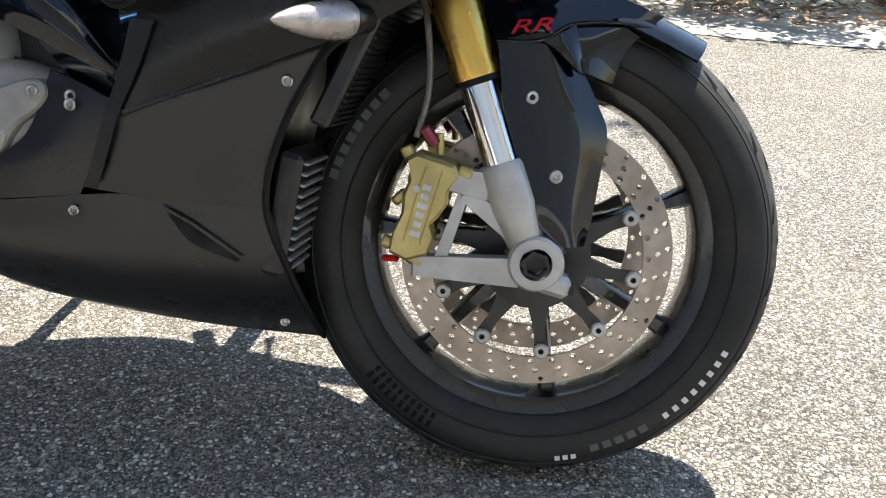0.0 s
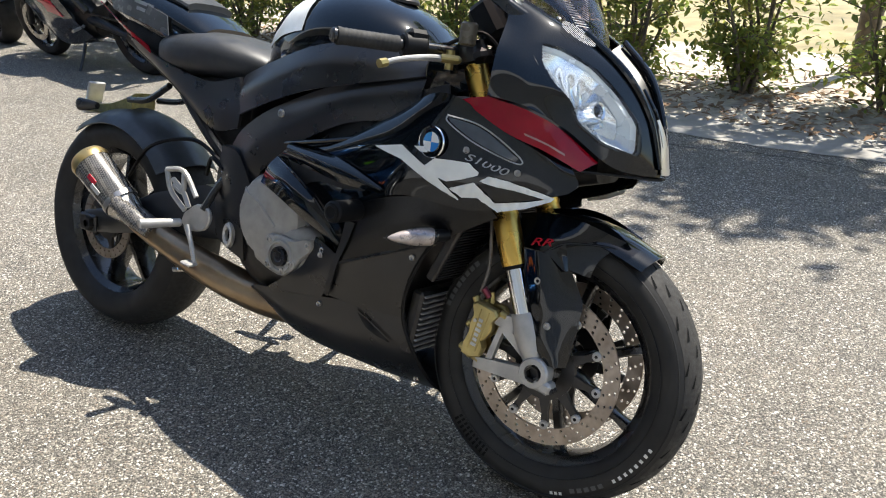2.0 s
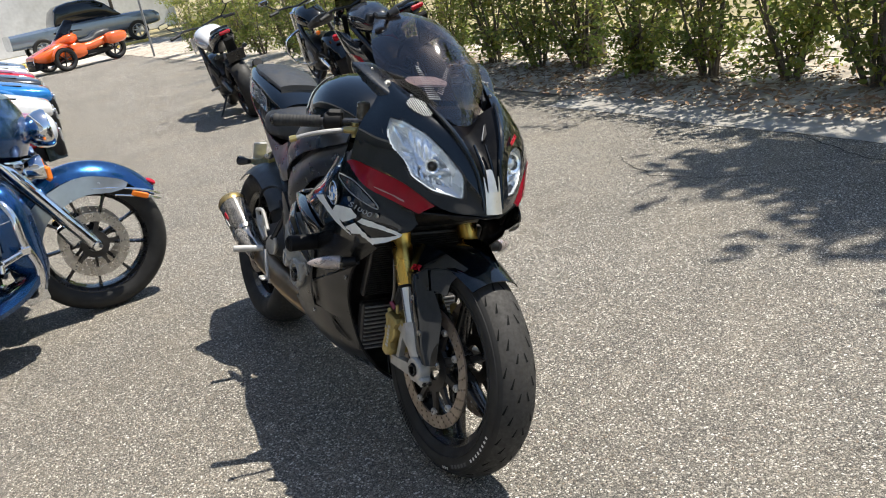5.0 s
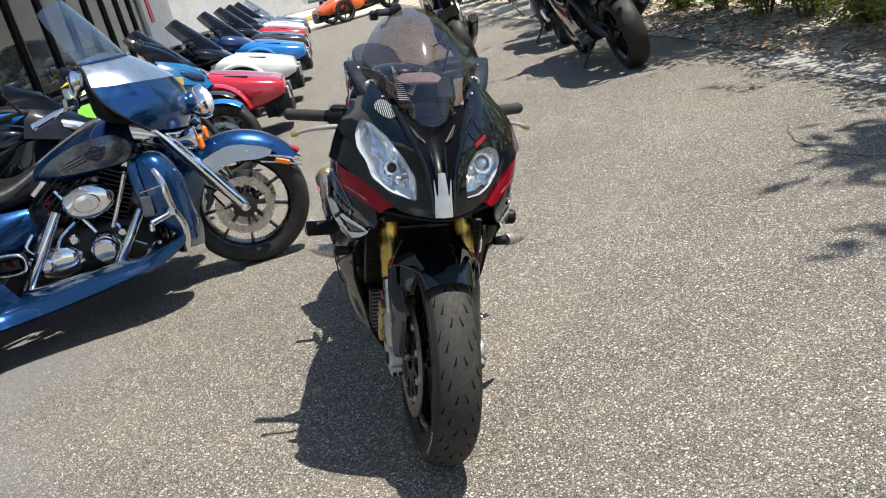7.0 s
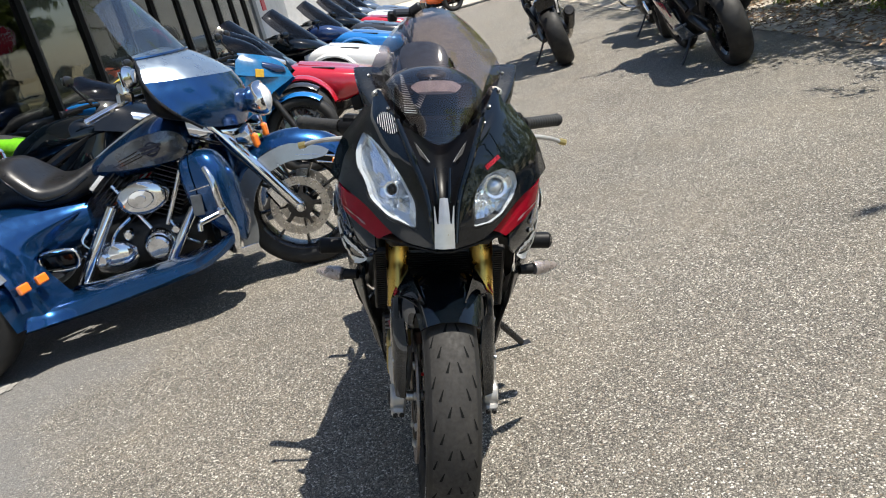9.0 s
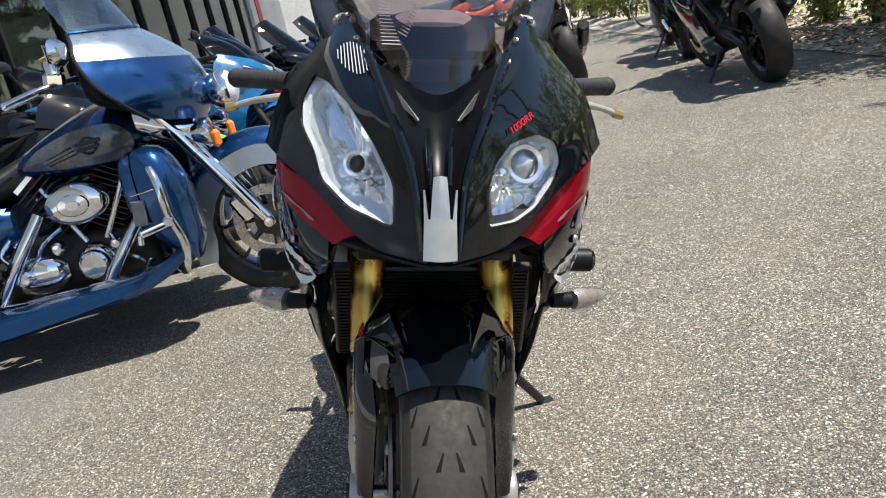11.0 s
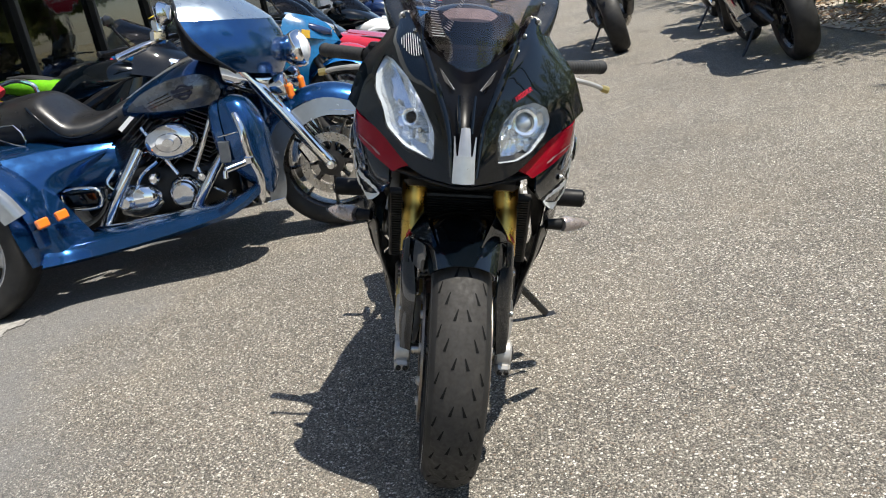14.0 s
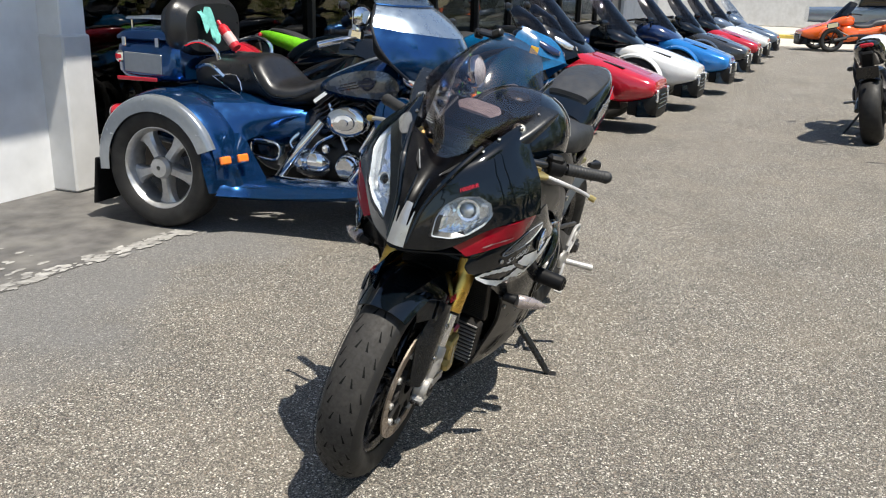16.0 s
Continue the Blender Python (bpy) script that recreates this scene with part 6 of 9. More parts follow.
CENTRE = [[(0.1675, -0.012, 0.718), (0.170, 0, 0.716), (0.1675, 0.012, 0.718)], [(0.134, -0.032, 0.803), (0.124, 0, 0.798), (0.134, 0.032, 0.803)], [(0.082, -0.062, 0.878), (0.062, 0, 0.850), (0.082, 0.062, 0.878)], [(0.00, -0.095, 0.945), (-0.02, 0, 0.895), (0.00, 0.095, 0.945)]]
part("nose_centre", G().sheet(CENTRE, 14, 16, 0.004), mat("intake_black", (0.003, 0.003, 0.0035), 0.3, spec=0.12, var=0.1), bike, "black intake between the headlights")
STRIPE = mat("brushed_silver_stripe", (0.50, 0.485, 0.46), 0.32, metal=0.75, var=0.1)
part("nose_stripe", G().sheet([[(0.1755, -0.0215, 0.706), (0.178, 0, 0.705), (0.1755, 0.0215, 0.706)], [(0.1645, -0.0205, 0.757), (0.1675, 0, 0.757), (0.1645, 0.0205, 0.757)]], 8, 6, 0.002)
     .sheet([[(0.1660, -0.0125, 0.756), (0.1675, 0, 0.756), (0.1660, 0.0125, 0.756)], [(0.155, -0.0105, 0.785), (0.157, 0, 0.785), (0.155, 0.0105, 0.785)], [(0.143, -0.0085, 0.806), (0.145, 0, 0.808), (0.143, 0.0085, 0.806)]], 6, 8, 0.002)
     .sheet([[(0.1645, -0.0205, 0.757), (0.1655, -0.0155, 0.757)], [(0.154, -0.0215, 0.792), (0.1545, -0.0195, 0.792)]], 3, 5, 0.002)
     .sheet([[(0.1655, 0.0155, 0.757), (0.1645, 0.0205, 0.757)], [(0.1545, 0.0195, 0.792), (0.154, 0.0215, 0.792)]], 3, 5, 0.002), STRIPE, bike, "three-pointed silver stripe down the nose")
part("nose_chin", G().sheet([[(0.045, -0.150, 0.700), (0.158, -0.028, 0.697), (0.172, 0, 0.699), (0.158, 0.028, 0.697), (0.045, 0.150, 0.700)], [(0.02, -0.13, 0.697), (0.10, -0.04, 0.694), (0.115, 0, 0.694), (0.10, 0.04, 0.694), (0.02, 0.13, 0.697)], [(-0.06, -0.13, 0.690), (-0.01, -0.05, 0.688), (0.0, 0, 0.688), (-0.01, 0.05, 0.688), (-0.06, 0.13, 0.690)]], 20, 8, 0.004), BLACK_MATT, bike, "gloss black chin under the headlights")
both("intake_blade", G().sheet([[(-0.018, -0.083, 0.922), (0.022, -0.058, 0.902), (0.066, -0.026, 0.866)], [(0.004, -0.088, 0.914), (0.036, -0.064, 0.892), (0.067, -0.027, 0.864)]], 10, 4, 0.004), mat("dark_grey_blade", (0.02, 0.02, 0.021), 0.6, spec=0.15), bike, "dark grey intake blade")
both("blade_edge", G().tube([(-0.018, -0.083, 0.923), (0.022, -0.058, 0.903), (0.066, -0.026, 0.867)], 0.0014, 6, 6), GREY_INK, bike)

both("nose_ridge", G().tube([(0.171, -0.0245, 0.716), (0.140, -0.034, 0.806), (0.090, -0.064, 0.884), (0.010, -0.094, 0.950)], [0.004, 0.006, 0.008, 0.006], 10, 6), BLACK_GLOSS, bike)
both("nose_ridge", G().tube([(0.143, -0.012, 0.795), (0.130, -0.013, 0.82), (0.098, -0.016, 0.860)], [0.003, 0.004, 0.003], 8, 5), BLACK_GLOSS, bike)

# unseen sheet added to stop sunlight leaking through the nose onto the ground
both("nose_bulkhead", G().sheet([[(-0.23, 0, 0.79), (-0.23, -0.09, 0.79), (-0.22, -0.175, 0.79)], [(-0.07, 0, 0.735), (-0.07, -0.085, 0.735), (-0.06, -0.165, 0.745)], [(0.05, 0, 0.70), (0.05, -0.05, 0.70), (0.045, -0.12, 0.705)]], 8, 8, 0.003), BLACK_MATT, bike, "unseen black sheet added inside the nose to block sunlight")

# headlights
BULB = mat("lamp_glass_core", (0.72, 0.76, 0.8), 0.1, metal=0.6)


def lamp(outline, left):
    """A shaped headlight: a rim, a deep bright bowl with vertical flutes, a projector, and a clear cover."""
    ring = ring_of(outline)
    c = ring.mean(axis=0)
    out = np.array([0.72, -0.52, 0.46])
    lay = lambda k, o, lift: [Vector(c + (p - c) * k + out * (o + lift)) for p in ring]
    holder = G().loft([lay(1.085, -0.004, 0), lay(1.06, 0.005, 0), lay(1.0, 0.006, 0), lay(0.97, -0.006, 0)], False)
    lens = G().loft([lay(1.0, 0.004, 0), lay(0.9, 0.010, 0), lay(0.65, 0.015, 0), lay(0.35, 0.018, 0), lay(0.05, 0.019, 0)], False)
    def bowl_ring(k, o):
        """One ring of the reflector, with upright flutes pressed into its middle."""
        f = 0.0030 * max(0.0, 1 - abs(k - 0.5) / 0.42)
        return [Vector(c + (p - c) * k + out * (o + f * math.sin(2 * math.pi * ((p - c) * k)[1] / 0.011))) for p in ring]
    refl = G().loft([bowl_ring(*q) for q in ((0.99, 0.0), (0.95, -0.008), (0.90, -0.016), (0.82, -0.024), (0.72, -0.030), (0.60, -0.034), (0.48, -0.037), (0.36, -0.039), (0.24, -0.040), (0.12, -0.040), (0.03, -0.040))], False)
    trim = G().loft([lay(0.965, 0.001, 0), lay(0.90, -0.004, 0), lay(0.885, -0.010, 0)], False)
    ctr = Vector((0.052, -0.106, 0.806) if not left else (0.050, -0.113, 0.806))
    aim = Vector((0.93, -0.25, 0.25))
    rb = 0.013 if not left else 0.020
    bowl = G().lathe([(rb, 0.016), (rb * 1.3, 0.018), (rb * 1.5, 0.008), (rb * 1.5, -0.020)], ctr, aim, 32)
    ball = G().lathe([(0.0001, 0.016), (rb * 0.5, 0.014), (rb * 0.88, 0.008), (rb, 0.0)], ctr, aim, 28)
    c2 = Vector((0.066, -0.090, 0.784)) if not left else Vector((0.070, -0.086, 0.800))
    bulb = G().cyl(c2 - aim * 0.02, c2 + aim * 0.004, 0.006, n=14, bevel=0.002)
    sill = [Vector(c + (p - c) * 0.965 + out * -0.004) for p in ring[26:50]] if not left else [Vector(c + (p - c) * 0.965 + out * -0.004) for p in list(ring[50:]) + list(ring[:10])]
    shelf = G().loft([[p, p + (Vector(c) - p) * 0.30 - Vector(out) * 0.012, p + (Vector(c) - p) * 0.30 - Vector(out) * 0.016, p - Vector(out) * 0.006] for p in sill])
    ribs = [shelf]
    pieces = [holder, lens, refl, trim, bowl, ball, bulb] + ribs
    if left:
        for g in pieces:
            g.flip()
    h = part("headlight", holder, BLACK_SATIN, bike, "large shaped headlight behind clear plastic")
    part("reflector", refl, REFLECTOR, h, "bright fluted reflector")
    part("lens", lens, LENS, h).visible_shadow = False
    part("bezel", trim, mat("pale_lamp_bezel", (0.62, 0.66, 0.70), 0.25, metal=0.4, var=0.05), h)
    part("projector", bowl, REFLECTOR, h, "round projector")
    part("projector_lens", ball, BULB if left else DARK_METAL, h)
    part("bulb", bulb, CHROME, h)
    for g in ribs:
        part("lower_shelf", g, mat("pale_lamp_bezel", (0.62, 0.66, 0.70), 0.25) if not left else BLACK_SATIN, h, "curved shelf along the lamp's lower edge")
    return h


lamp(LAMP_R, False)
lamp(LAMP_L, True)
# screen, mirror blanks, instruments
scr_half = [[(-0.130, -0.140, 0.997), (-0.02, -0.075, 0.939), (0.026, 0, 0.897)], [(-0.165, -0.152, 1.040), (-0.055, -0.088, 1.003), (-0.010, 0, 0.990)], [(-0.225, -0.137, 1.078), (-0.128, -0.083, 1.084), (-0.085, 0, 1.088)], [(-0.290, -0.108, 1.115), (-0.212, -0.066, 1.140), (-0.175, 0, 1.150)], [(-0.335, -0.080, 1.142), (-0.312, -0.046, 1.166), (-0.303, 0, 1.176)]]
SCREEN = [r + [(x, -y, z) for x, y, z in reversed(r[:-1])] for r in scr_half]
screen = part("windscreen", G().sheet(SCREEN, 28, 24, 0.003), TINT, bike, "smoked double-bubble windscreen")
for s in (-1, 1):
    bl = part("mirror_blank", G().hull([(-0.218, 0.030, 1.028, 1.044, s * 0.166), (-0.18, 0.033, 1.004, 1.030, s * 0.157), (-0.115, 0.033, 0.958, 0.992, s * 0.137), (-0.055, 0.020, 0.925, 0.955, s * 0.117)], 16, 4.5, 3), mat("satin_cowl_plastic", (0.010, 0.012, 0.015), 0.25, spec=0.5, var=0.1), bike, "black mirror blanking wing")
    part("cap", G().lathe([(0.0001, 0.006), (0.014, 0.006), (0.0175, 0.003), (0.0175, -0.006)], (-0.116, s * 0.134, 0.991), (0.55, s * 0.12, 0.82), 24), mat("grey_anodised_cap", (0.22, 0.22, 0.20), 0.35, metal=0.7), bl, "round grey cap with two bolts")
    for q in (-0.007, 0.007):
        part("bolt", screw((-0.112 + 0.4 * q, s * (0.135 + q), 0.997 - 0.3 * q), 0.0046, (0.55, s * 0.12, 0.82)), STEEL, bl)
    part("bolt", screw((-0.175, s * 0.158, 1.027), 0.004, (0.55, s * 0.12, 0.82)), STEEL, bl)
    for p in ((0.005, s * 0.096, 0.940), (-0.043, s * 0.112, 0.968)):
        part("screw", screw(p, 0.0045, (0.6, s * 0.35, 0.75)), STEEL, screen)
# pale flattened oval just above the instrument panel
part("dash_card", G().hull([(-0.205, 0.045, 1.003, 1.010), (-0.18, 0.060, 0.994, 1.002), (-0.15, 0.045, 0.984, 0.991)], 16, 2.2), mat("pale_oval", (0.60, 0.56, 0.55), 0.45), bike, "pale flat oval over the instruments")
part("dashboard", G().box((-0.215, 0, 0.955), (0.06, 0.20, 0.09), (0, -38, 0), 0.012).box((-0.16, 0, 0.90), (0.10, 0.16, 0.05), (0, -20, 0), 0.012), BLACK_MATT, bike, "black instrument panel")
part("screen_mount", G().box((-0.305, -0.072, 1.164), (0.022, 0.05, 0.014), (0, 30, 15), 0.004).cyl((-0.30, -0.055, 1.166), (-0.292, -0.03, 1.182), 0.011, n=12, bevel=0.003).box((-0.318, -0.10, 1.156), (0.016, 0.024, 0.026), (0, 20, 10), 0.004), BLACK_SATIN, bike, "small black clamp on the screen")
# plain striped film on the cowl and screen
FILM = mat("silver_stripe_film", (0.42, 0.42, 0.41), 0.4)
def stripes(count, a0, a1, b0, b1, wide, parent, round_=True):
    """Thin pale bars between two edges a and b, shorter towards both ends."""
    for k in range(count):
        t = (k + 0.5) / count
        p, q = Vector(a0).lerp(Vector(a1), t), Vector(b0).lerp(Vector(b1), t)
        c, e = p.lerp(q, 0.5), 0.5 * (math.sin(math.pi * t) ** 0.6 if round_ else 1.0)
        d = (q - p) * e
        side = (Vector(a1) - Vector(a0)).normalized() * wide
        part("film_stripe", G().add([c - d - side, c + d - side, c + d + side, c - d + side], [(0, 1, 2, 3)]), FILM, parent)


lift = Vector((0.004, -0.003, 0.005))
stripes(10, Vector((-0.040, -0.138, 0.962)) + lift, Vector((-0.008, -0.092, 0.957)) + lift, Vector((0.006, -0.134, 0.926)) + lift, Vector((0.044, -0.082, 0.915)) + lift, 0.0009, bike)
stripes(17, Vector((-0.084, -0.083, 1.036)) + lift, Vector((-0.024, -0.073, 0.955)) + lift, Vector((-0.078, -0.077, 1.034)) + lift, Vector((-0.010, -0.046, 0.955)) + lift, 0.0008, screen, False)
stripes(15, Vector((-0.048, -0.014, 1.033)) + lift, Vector((-0.026, -0.052, 0.972)) + lift, Vector((-0.044, -0.010, 1.029)) + lift, Vector((-0.015, -0.040, 0.966)) + lift, 0.0008, screen, False)


def along(text, size, p0, p1, out, ink, wide, shear, lift=0.004):
    """Lettering from one point of a panel to another."""
    p0, p1 = Vector(p0), Vector(p1)
    x = (p1 - p0).normalized()
    z = (Vector(out) - x * Vector(out).dot(x)).normalized()
    y = z.cross(x)
    m = Matrix((x, y, z)).transposed().to_4x4()
    m.translation = (p0 + p1) / 2 + z * lift
    letters(text, size, m, ink, bike, "lettering", 0.0008, shear, wide)


along("1000RR", 0.0135, (0.088, 0.083, 0.848), (0.050, 0.124, 0.873), (0.72, 0.5, 0.5), RED_INK, 1.15, 0.2, 0.012)
A_, B_ = (-0.137, up.y(-0.137, 0.700), 0.700), (-0.040, up.y(-0.040, 0.676), 0.676)
along("S1000", 0.020, A_, B_, (0.1, -1, 0.1), GREY_INK, 1.75, 0.3)
along("S1000", 0.020, (B_[0], -B_[1], B_[2]), (A_[0], -A_[1], A_[2]), (0.1, 1, 0.1), GREY_INK, 1.75, 0.3)

# badges, screws, sliders and indicators
em_y = up.y(-0.197, 0.714)
for s in (-1, 1):
    M_ = Matrix.Translation((-0.197, s * (-em_y + 0.001), 0.714)) @ Matrix.Rotation(radians(s * 4), 4, "Z")
    e = part("badge", G().lathe([(0.0001, 0.003), (0.024, 0.003), (0.0285, 0.004), (0.031, 0.002), (0.031, -0.004)], (0, 0, 0), (0, s, 0), 36).xf(M_), BLACK_GLOSS, bike, "round badge with blue and white quarters")
    part("ring", G().lathe([(0.0285, 0.0035), (0.0295, 0.0055), (0.031, 0.003)], (0, 0, 0), (0, s, 0), 36).xf(M_), CHROME, e)
    part("ring", G().lathe([(0.0183, 0.003), (0.0190, 0.0048), (0.0197, 0.003)], (0, 0, 0), (0, s, 0), 36).xf(M_), CHROME, e)
    for q in range(4):
        g = G()
        pts = [(0, s * 0.0042, 0)] + [(0.0186 * math.cos(radians(q * 90 + a)), s * 0.0042, 0.0186 * math.sin(radians(q * 90 + a))) for a in range(0, 91, 15)]
        g.add(pts, [tuple(range(len(pts)))])
        part("quarter", g.xf(M_), BLUE_ENAMEL if q % 2 else WHITE_ENAMEL, e)
    both_y = lambda x, z, sf: s * (-sf.y(x, z) + 0.001)
    for x, z, sf in ((-0.126, 0.709, up), (-0.029, 0.681, up), (-0.249, 0.470, low), (-0.484, 0.312, slot), (-0.471, 0.429, None), (-0.275, 0.175, belly_s)):
        yy = both_y(x, z, sf) if sf else s * 0.226
        part("screw", screw((x, yy, z), 0.0065, (0, s, 0)), STEEL, bike)
    part("fairing_duct", up.strip([(-0.17, 0.765), (-0.10, 0.752), (-0.03, 0.708)], [(-0.165, 0.757), (-0.11, 0.728), (-0.035, 0.700)], 0.003) if s < 0 else up.strip([(-0.17, 0.765), (-0.10, 0.752), (-0.03, 0.708)], [(-0.165, 0.757), (-0.11, 0.728), (-0.035, 0.700)], 0.003).flip(), mat("dark_duct_insert", (0.03, 0.04, 0.055), 0.15, coat=1.0), bike, "oval duct insert")
    rim_t = [(-0.172, 0.768), (-0.10, 0.756), (-0.028, 0.710), (-0.035, 0.698), (-0.11, 0.724), (-0.168, 0.755), (-0.172, 0.768)]
    part("duct_rim", G().tube([(x, s * (-up.y(x, z) + 0.003), z) for x, z in rim_t], 0.0016, 6, 5), GREY_INK, bike)
    part("crash_slider", G().cyl((-0.375, s * 0.215, 0.548), (-0.372, s * 0.318, 0.548), 0.0225, n=28, bevel=0.004).lathe([(0.011, 0.002), (0.013, 0.004), (0.017, 0.002)], (-0.372, s * 0.318, 0.548), (0, s, 0), 20), BLACK_MATT, bike, "black crash slider")
    ind = part("indicator", G().tube([(-0.168, s * 0.205, 0.535), (-0.178, s * 0.238, 0.533)], [0.012, 0.014], 12), BLACK_MATT, bike, "clear teardrop indicator on a black stalk")
    body = []
    for t, r in ((0, 0.0185), (0.04, 0.0208), (0.25, 0.0212), (0.5, 0.0188), (0.75, 0.0128), (0.93, 0.006), (1, 0.001)):
        c = Vector((-0.172 - 0.062 * t, s * (0.238 + 0.084 * t), 0.534 - 0.008 * t))
        body.append([c + Vector((math.cos(a) * r * 0.75, s * math.cos(a) * r * 0.5, math.sin(a) * r)) for a in np.linspace(0, 2 * math.pi, 17)[:-1]])
    part("lens", G().loft(body), LENS, ind).visible_shadow = False
    inner = [[Vector((-0.2, s * 0.276, 0.53)).lerp(p, 0.86) for p in r] for r in body]
    part("reflector", G().loft(inner), mat("pale_indicator_reflector", (0.48, 0.40, 0.37), 0.28, metal=0.5, var=0.2, scale=90), ind, "pale ribbed reflector")
    part("bulb", G().cyl((-0.195, s * 0.262, 0.532), (-0.205, s * 0.288, 0.531), 0.010, 0.008, 14), AMBER, ind, "amber bulb")
    # bars, grips, levers
    tip = Vector((-0.392, s * 0.343, 0.882))
    root = Vector((-0.232, s * 0.105, 0.885))
    lerp = lambda t: root.lerp(tip, t)
    bar = part("handlebar", G().cyl(lerp(0), lerp(0.99), 0.011, n=16).lathe([(0.018, -0.02), (0.035, -0.02), (0.035, 0.02), (0.018, 0.02)], root, Vector((RAKE, 0, 1)), 24, close=True).xf(STEER), BLACK_SATIN, bike, "black clip-on handlebar")
    gp = [(0.0165, 0), (0.0165, 0.004)]
    for k in range(12):
        gp += [(0.0165, 0.008 + k * 0.009), (0.0158, 0.0105 + k * 0.009), (0.0158, 0.0125 + k * 0.009), (0.0165, 0.015 + k * 0.009)]
    part("grip", G().lathe(gp + [(0.0175, 0.118), (0.0175, 0.124), (0.006, 0.126)], lerp(0.56), tip - root, 20).xf(STEER), GRIP, bar, "ribbed black rubber grip")
    part("switch_block", G().cyl(lerp(0.36), lerp(0.53), 0.024, n=20, bevel=0.004).box(lerp(0.43) + Vector((0, 0, 0.018)), (0.035, 0.045, 0.03), (0, 0, 30 * s), 0.008).xf(STEER), BLACK_MATT, bar)
    part("bar_end", G().cyl(lerp(0.985), lerp(1.03), 0.0145, n=16, bevel=0.004).xf(STEER), BLACK_SATIN, bar)
    piv = lerp(0.40) + Vector((0.060, -s * 0.02, -0.016))
    part("lever_mount", G().box(piv, (0.046, 0.062, 0.016), (0, 0, -s * 34), 0.006).cyl(piv + Vector((0, 0, -0.02)), piv + Vector((0, 0, 0.018)), 0.009, n=12).xf(STEER), CALIPER_GOLD, bar, "gold lever mount")
    lv = part("lever", G().tube([piv, lerp(0.56) + Vector((0.075, s * 0.012, -0.020)), lerp(0.76) + Vector((0.082, s * 0.015, -0.030)), lerp(0.90) + Vector((0.094, s * 0.012, -0.040))], [0.008, 0.0065, 0.0055, 0.0055], 10).xf(STEER), ALU, bar, "short adjustable lever")
    part("lever_tip", G().tube([lerp(0.87) + Vector((0.090, s * 0.013, -0.038)), lerp(0.94) + Vector((0.098, s * 0.013, -0.042))], 0.0085, 8).xf(STEER), CALIPER_GOLD, lv, "gold lever tip")
part("reservoir", G().cyl((-0.20, -0.17, 0.90), (-0.20, -0.17, 0.945), 0.017, n=18, bevel=0.004), mat("smoky_plastic", (0.12, 0.10, 0.07), 0.3), bike)
part("cable", G().tube([(-0.26, -0.15, 0.90), (-0.20, -0.12, 0.93), (-0.16, -0.09, 0.88), (-0.18, -0.06, 0.80)], 0.004, 6).tube([(-0.27, 0.15, 0.90), (-0.2, 0.13, 0.92), (-0.17, 0.1, 0.86)], 0.004, 6), BLACK_MATT, bike)

# ---- the other parked machines ----
BLUE_MET = mat("metallic_blue_paint", (0.008, 0.062, 0.19), 0.22, metal=0.8, coat=0.8, var=0.05)
SILVER_MET = mat("metallic_grey_paint", (0.28, 0.30, 0.32), 0.22, metal=0.5, coat=1.0, var=0.05)
CAST_GREY = mat("grey_cast_wheel", (0.50, 0.50, 0.50), 0.35, metal=0.7, var=0.1, dirt=0.2)
CHARCOAL_MET = mat("charcoal_grey_paint", (0.12, 0.13, 0.145), 0.26, metal=0.5, coat=1.0, var=0.05)
FIN_BLACK = mat("black_engine_fins", (0.02, 0.02, 0.021), 0.4, metal=0.5)
FIN_EDGE = mat("machined_fin_edges", (0.045, 0.045, 0.048), 0.32, metal=0.7)
MIRROR = mat("mirror_glass", (0.75, 0.78, 0.8), 0.02, metal=1.0, var=0.0)


def wheel(parent, name, at, R, w, rim_r, spokes, rim_mat, tyre_mat=None, flat=0.0, label="", thick=0.03, hub=0.04, turn=0.0, disc=0.0, sides=(-1,), flare=0.0):
    m = Matrix.Translation(at) @ Matrix.Rotation(radians(turn), 4, "Z")
    r = cast_wheel(parent, name, m, rim_r + 0.006, w * 0.92, spokes, rim_mat, label, hub, thick, 0.014, 48, radians(18), flare)
    part("tyre", G().lathe(tyre_profile(R, w, rim_r, flat), (0, 0, 0), (0, 1, 0), 64, close=True).xf(m), tyre_mat or RUBBER, r)
    for s in sides if disc else ():
        part("brake_disc", drilled_disc(disc * 0.72, disc, 26, 3, 0.005, s * w * 0.62).xf(m), STEEL, r, "drilled steel disc")
        disc_carrier(r, m, disc * 0.42, disc * 0.75, 5, s * w * 0.58)
    return r


def arc_fender(at, r, a0, a1, half, drop, n=9, th=0.004, power=2.4, y=0.0):
    rows = []
    for a in np.linspace(a0, a1, n):
        t = radians(a)
        rows.append([(at[0] + (r - drop * abs(q) ** power) * math.cos(t), y + q * half, at[2] + (r - drop * abs(q) ** power) * math.sin(t)) for q in (-1, -0.95, -0.75, -0.35, 0, 0.35, 0.75, 0.95, 1)])
    return G().sheet(rows, 22, n * 3, th)


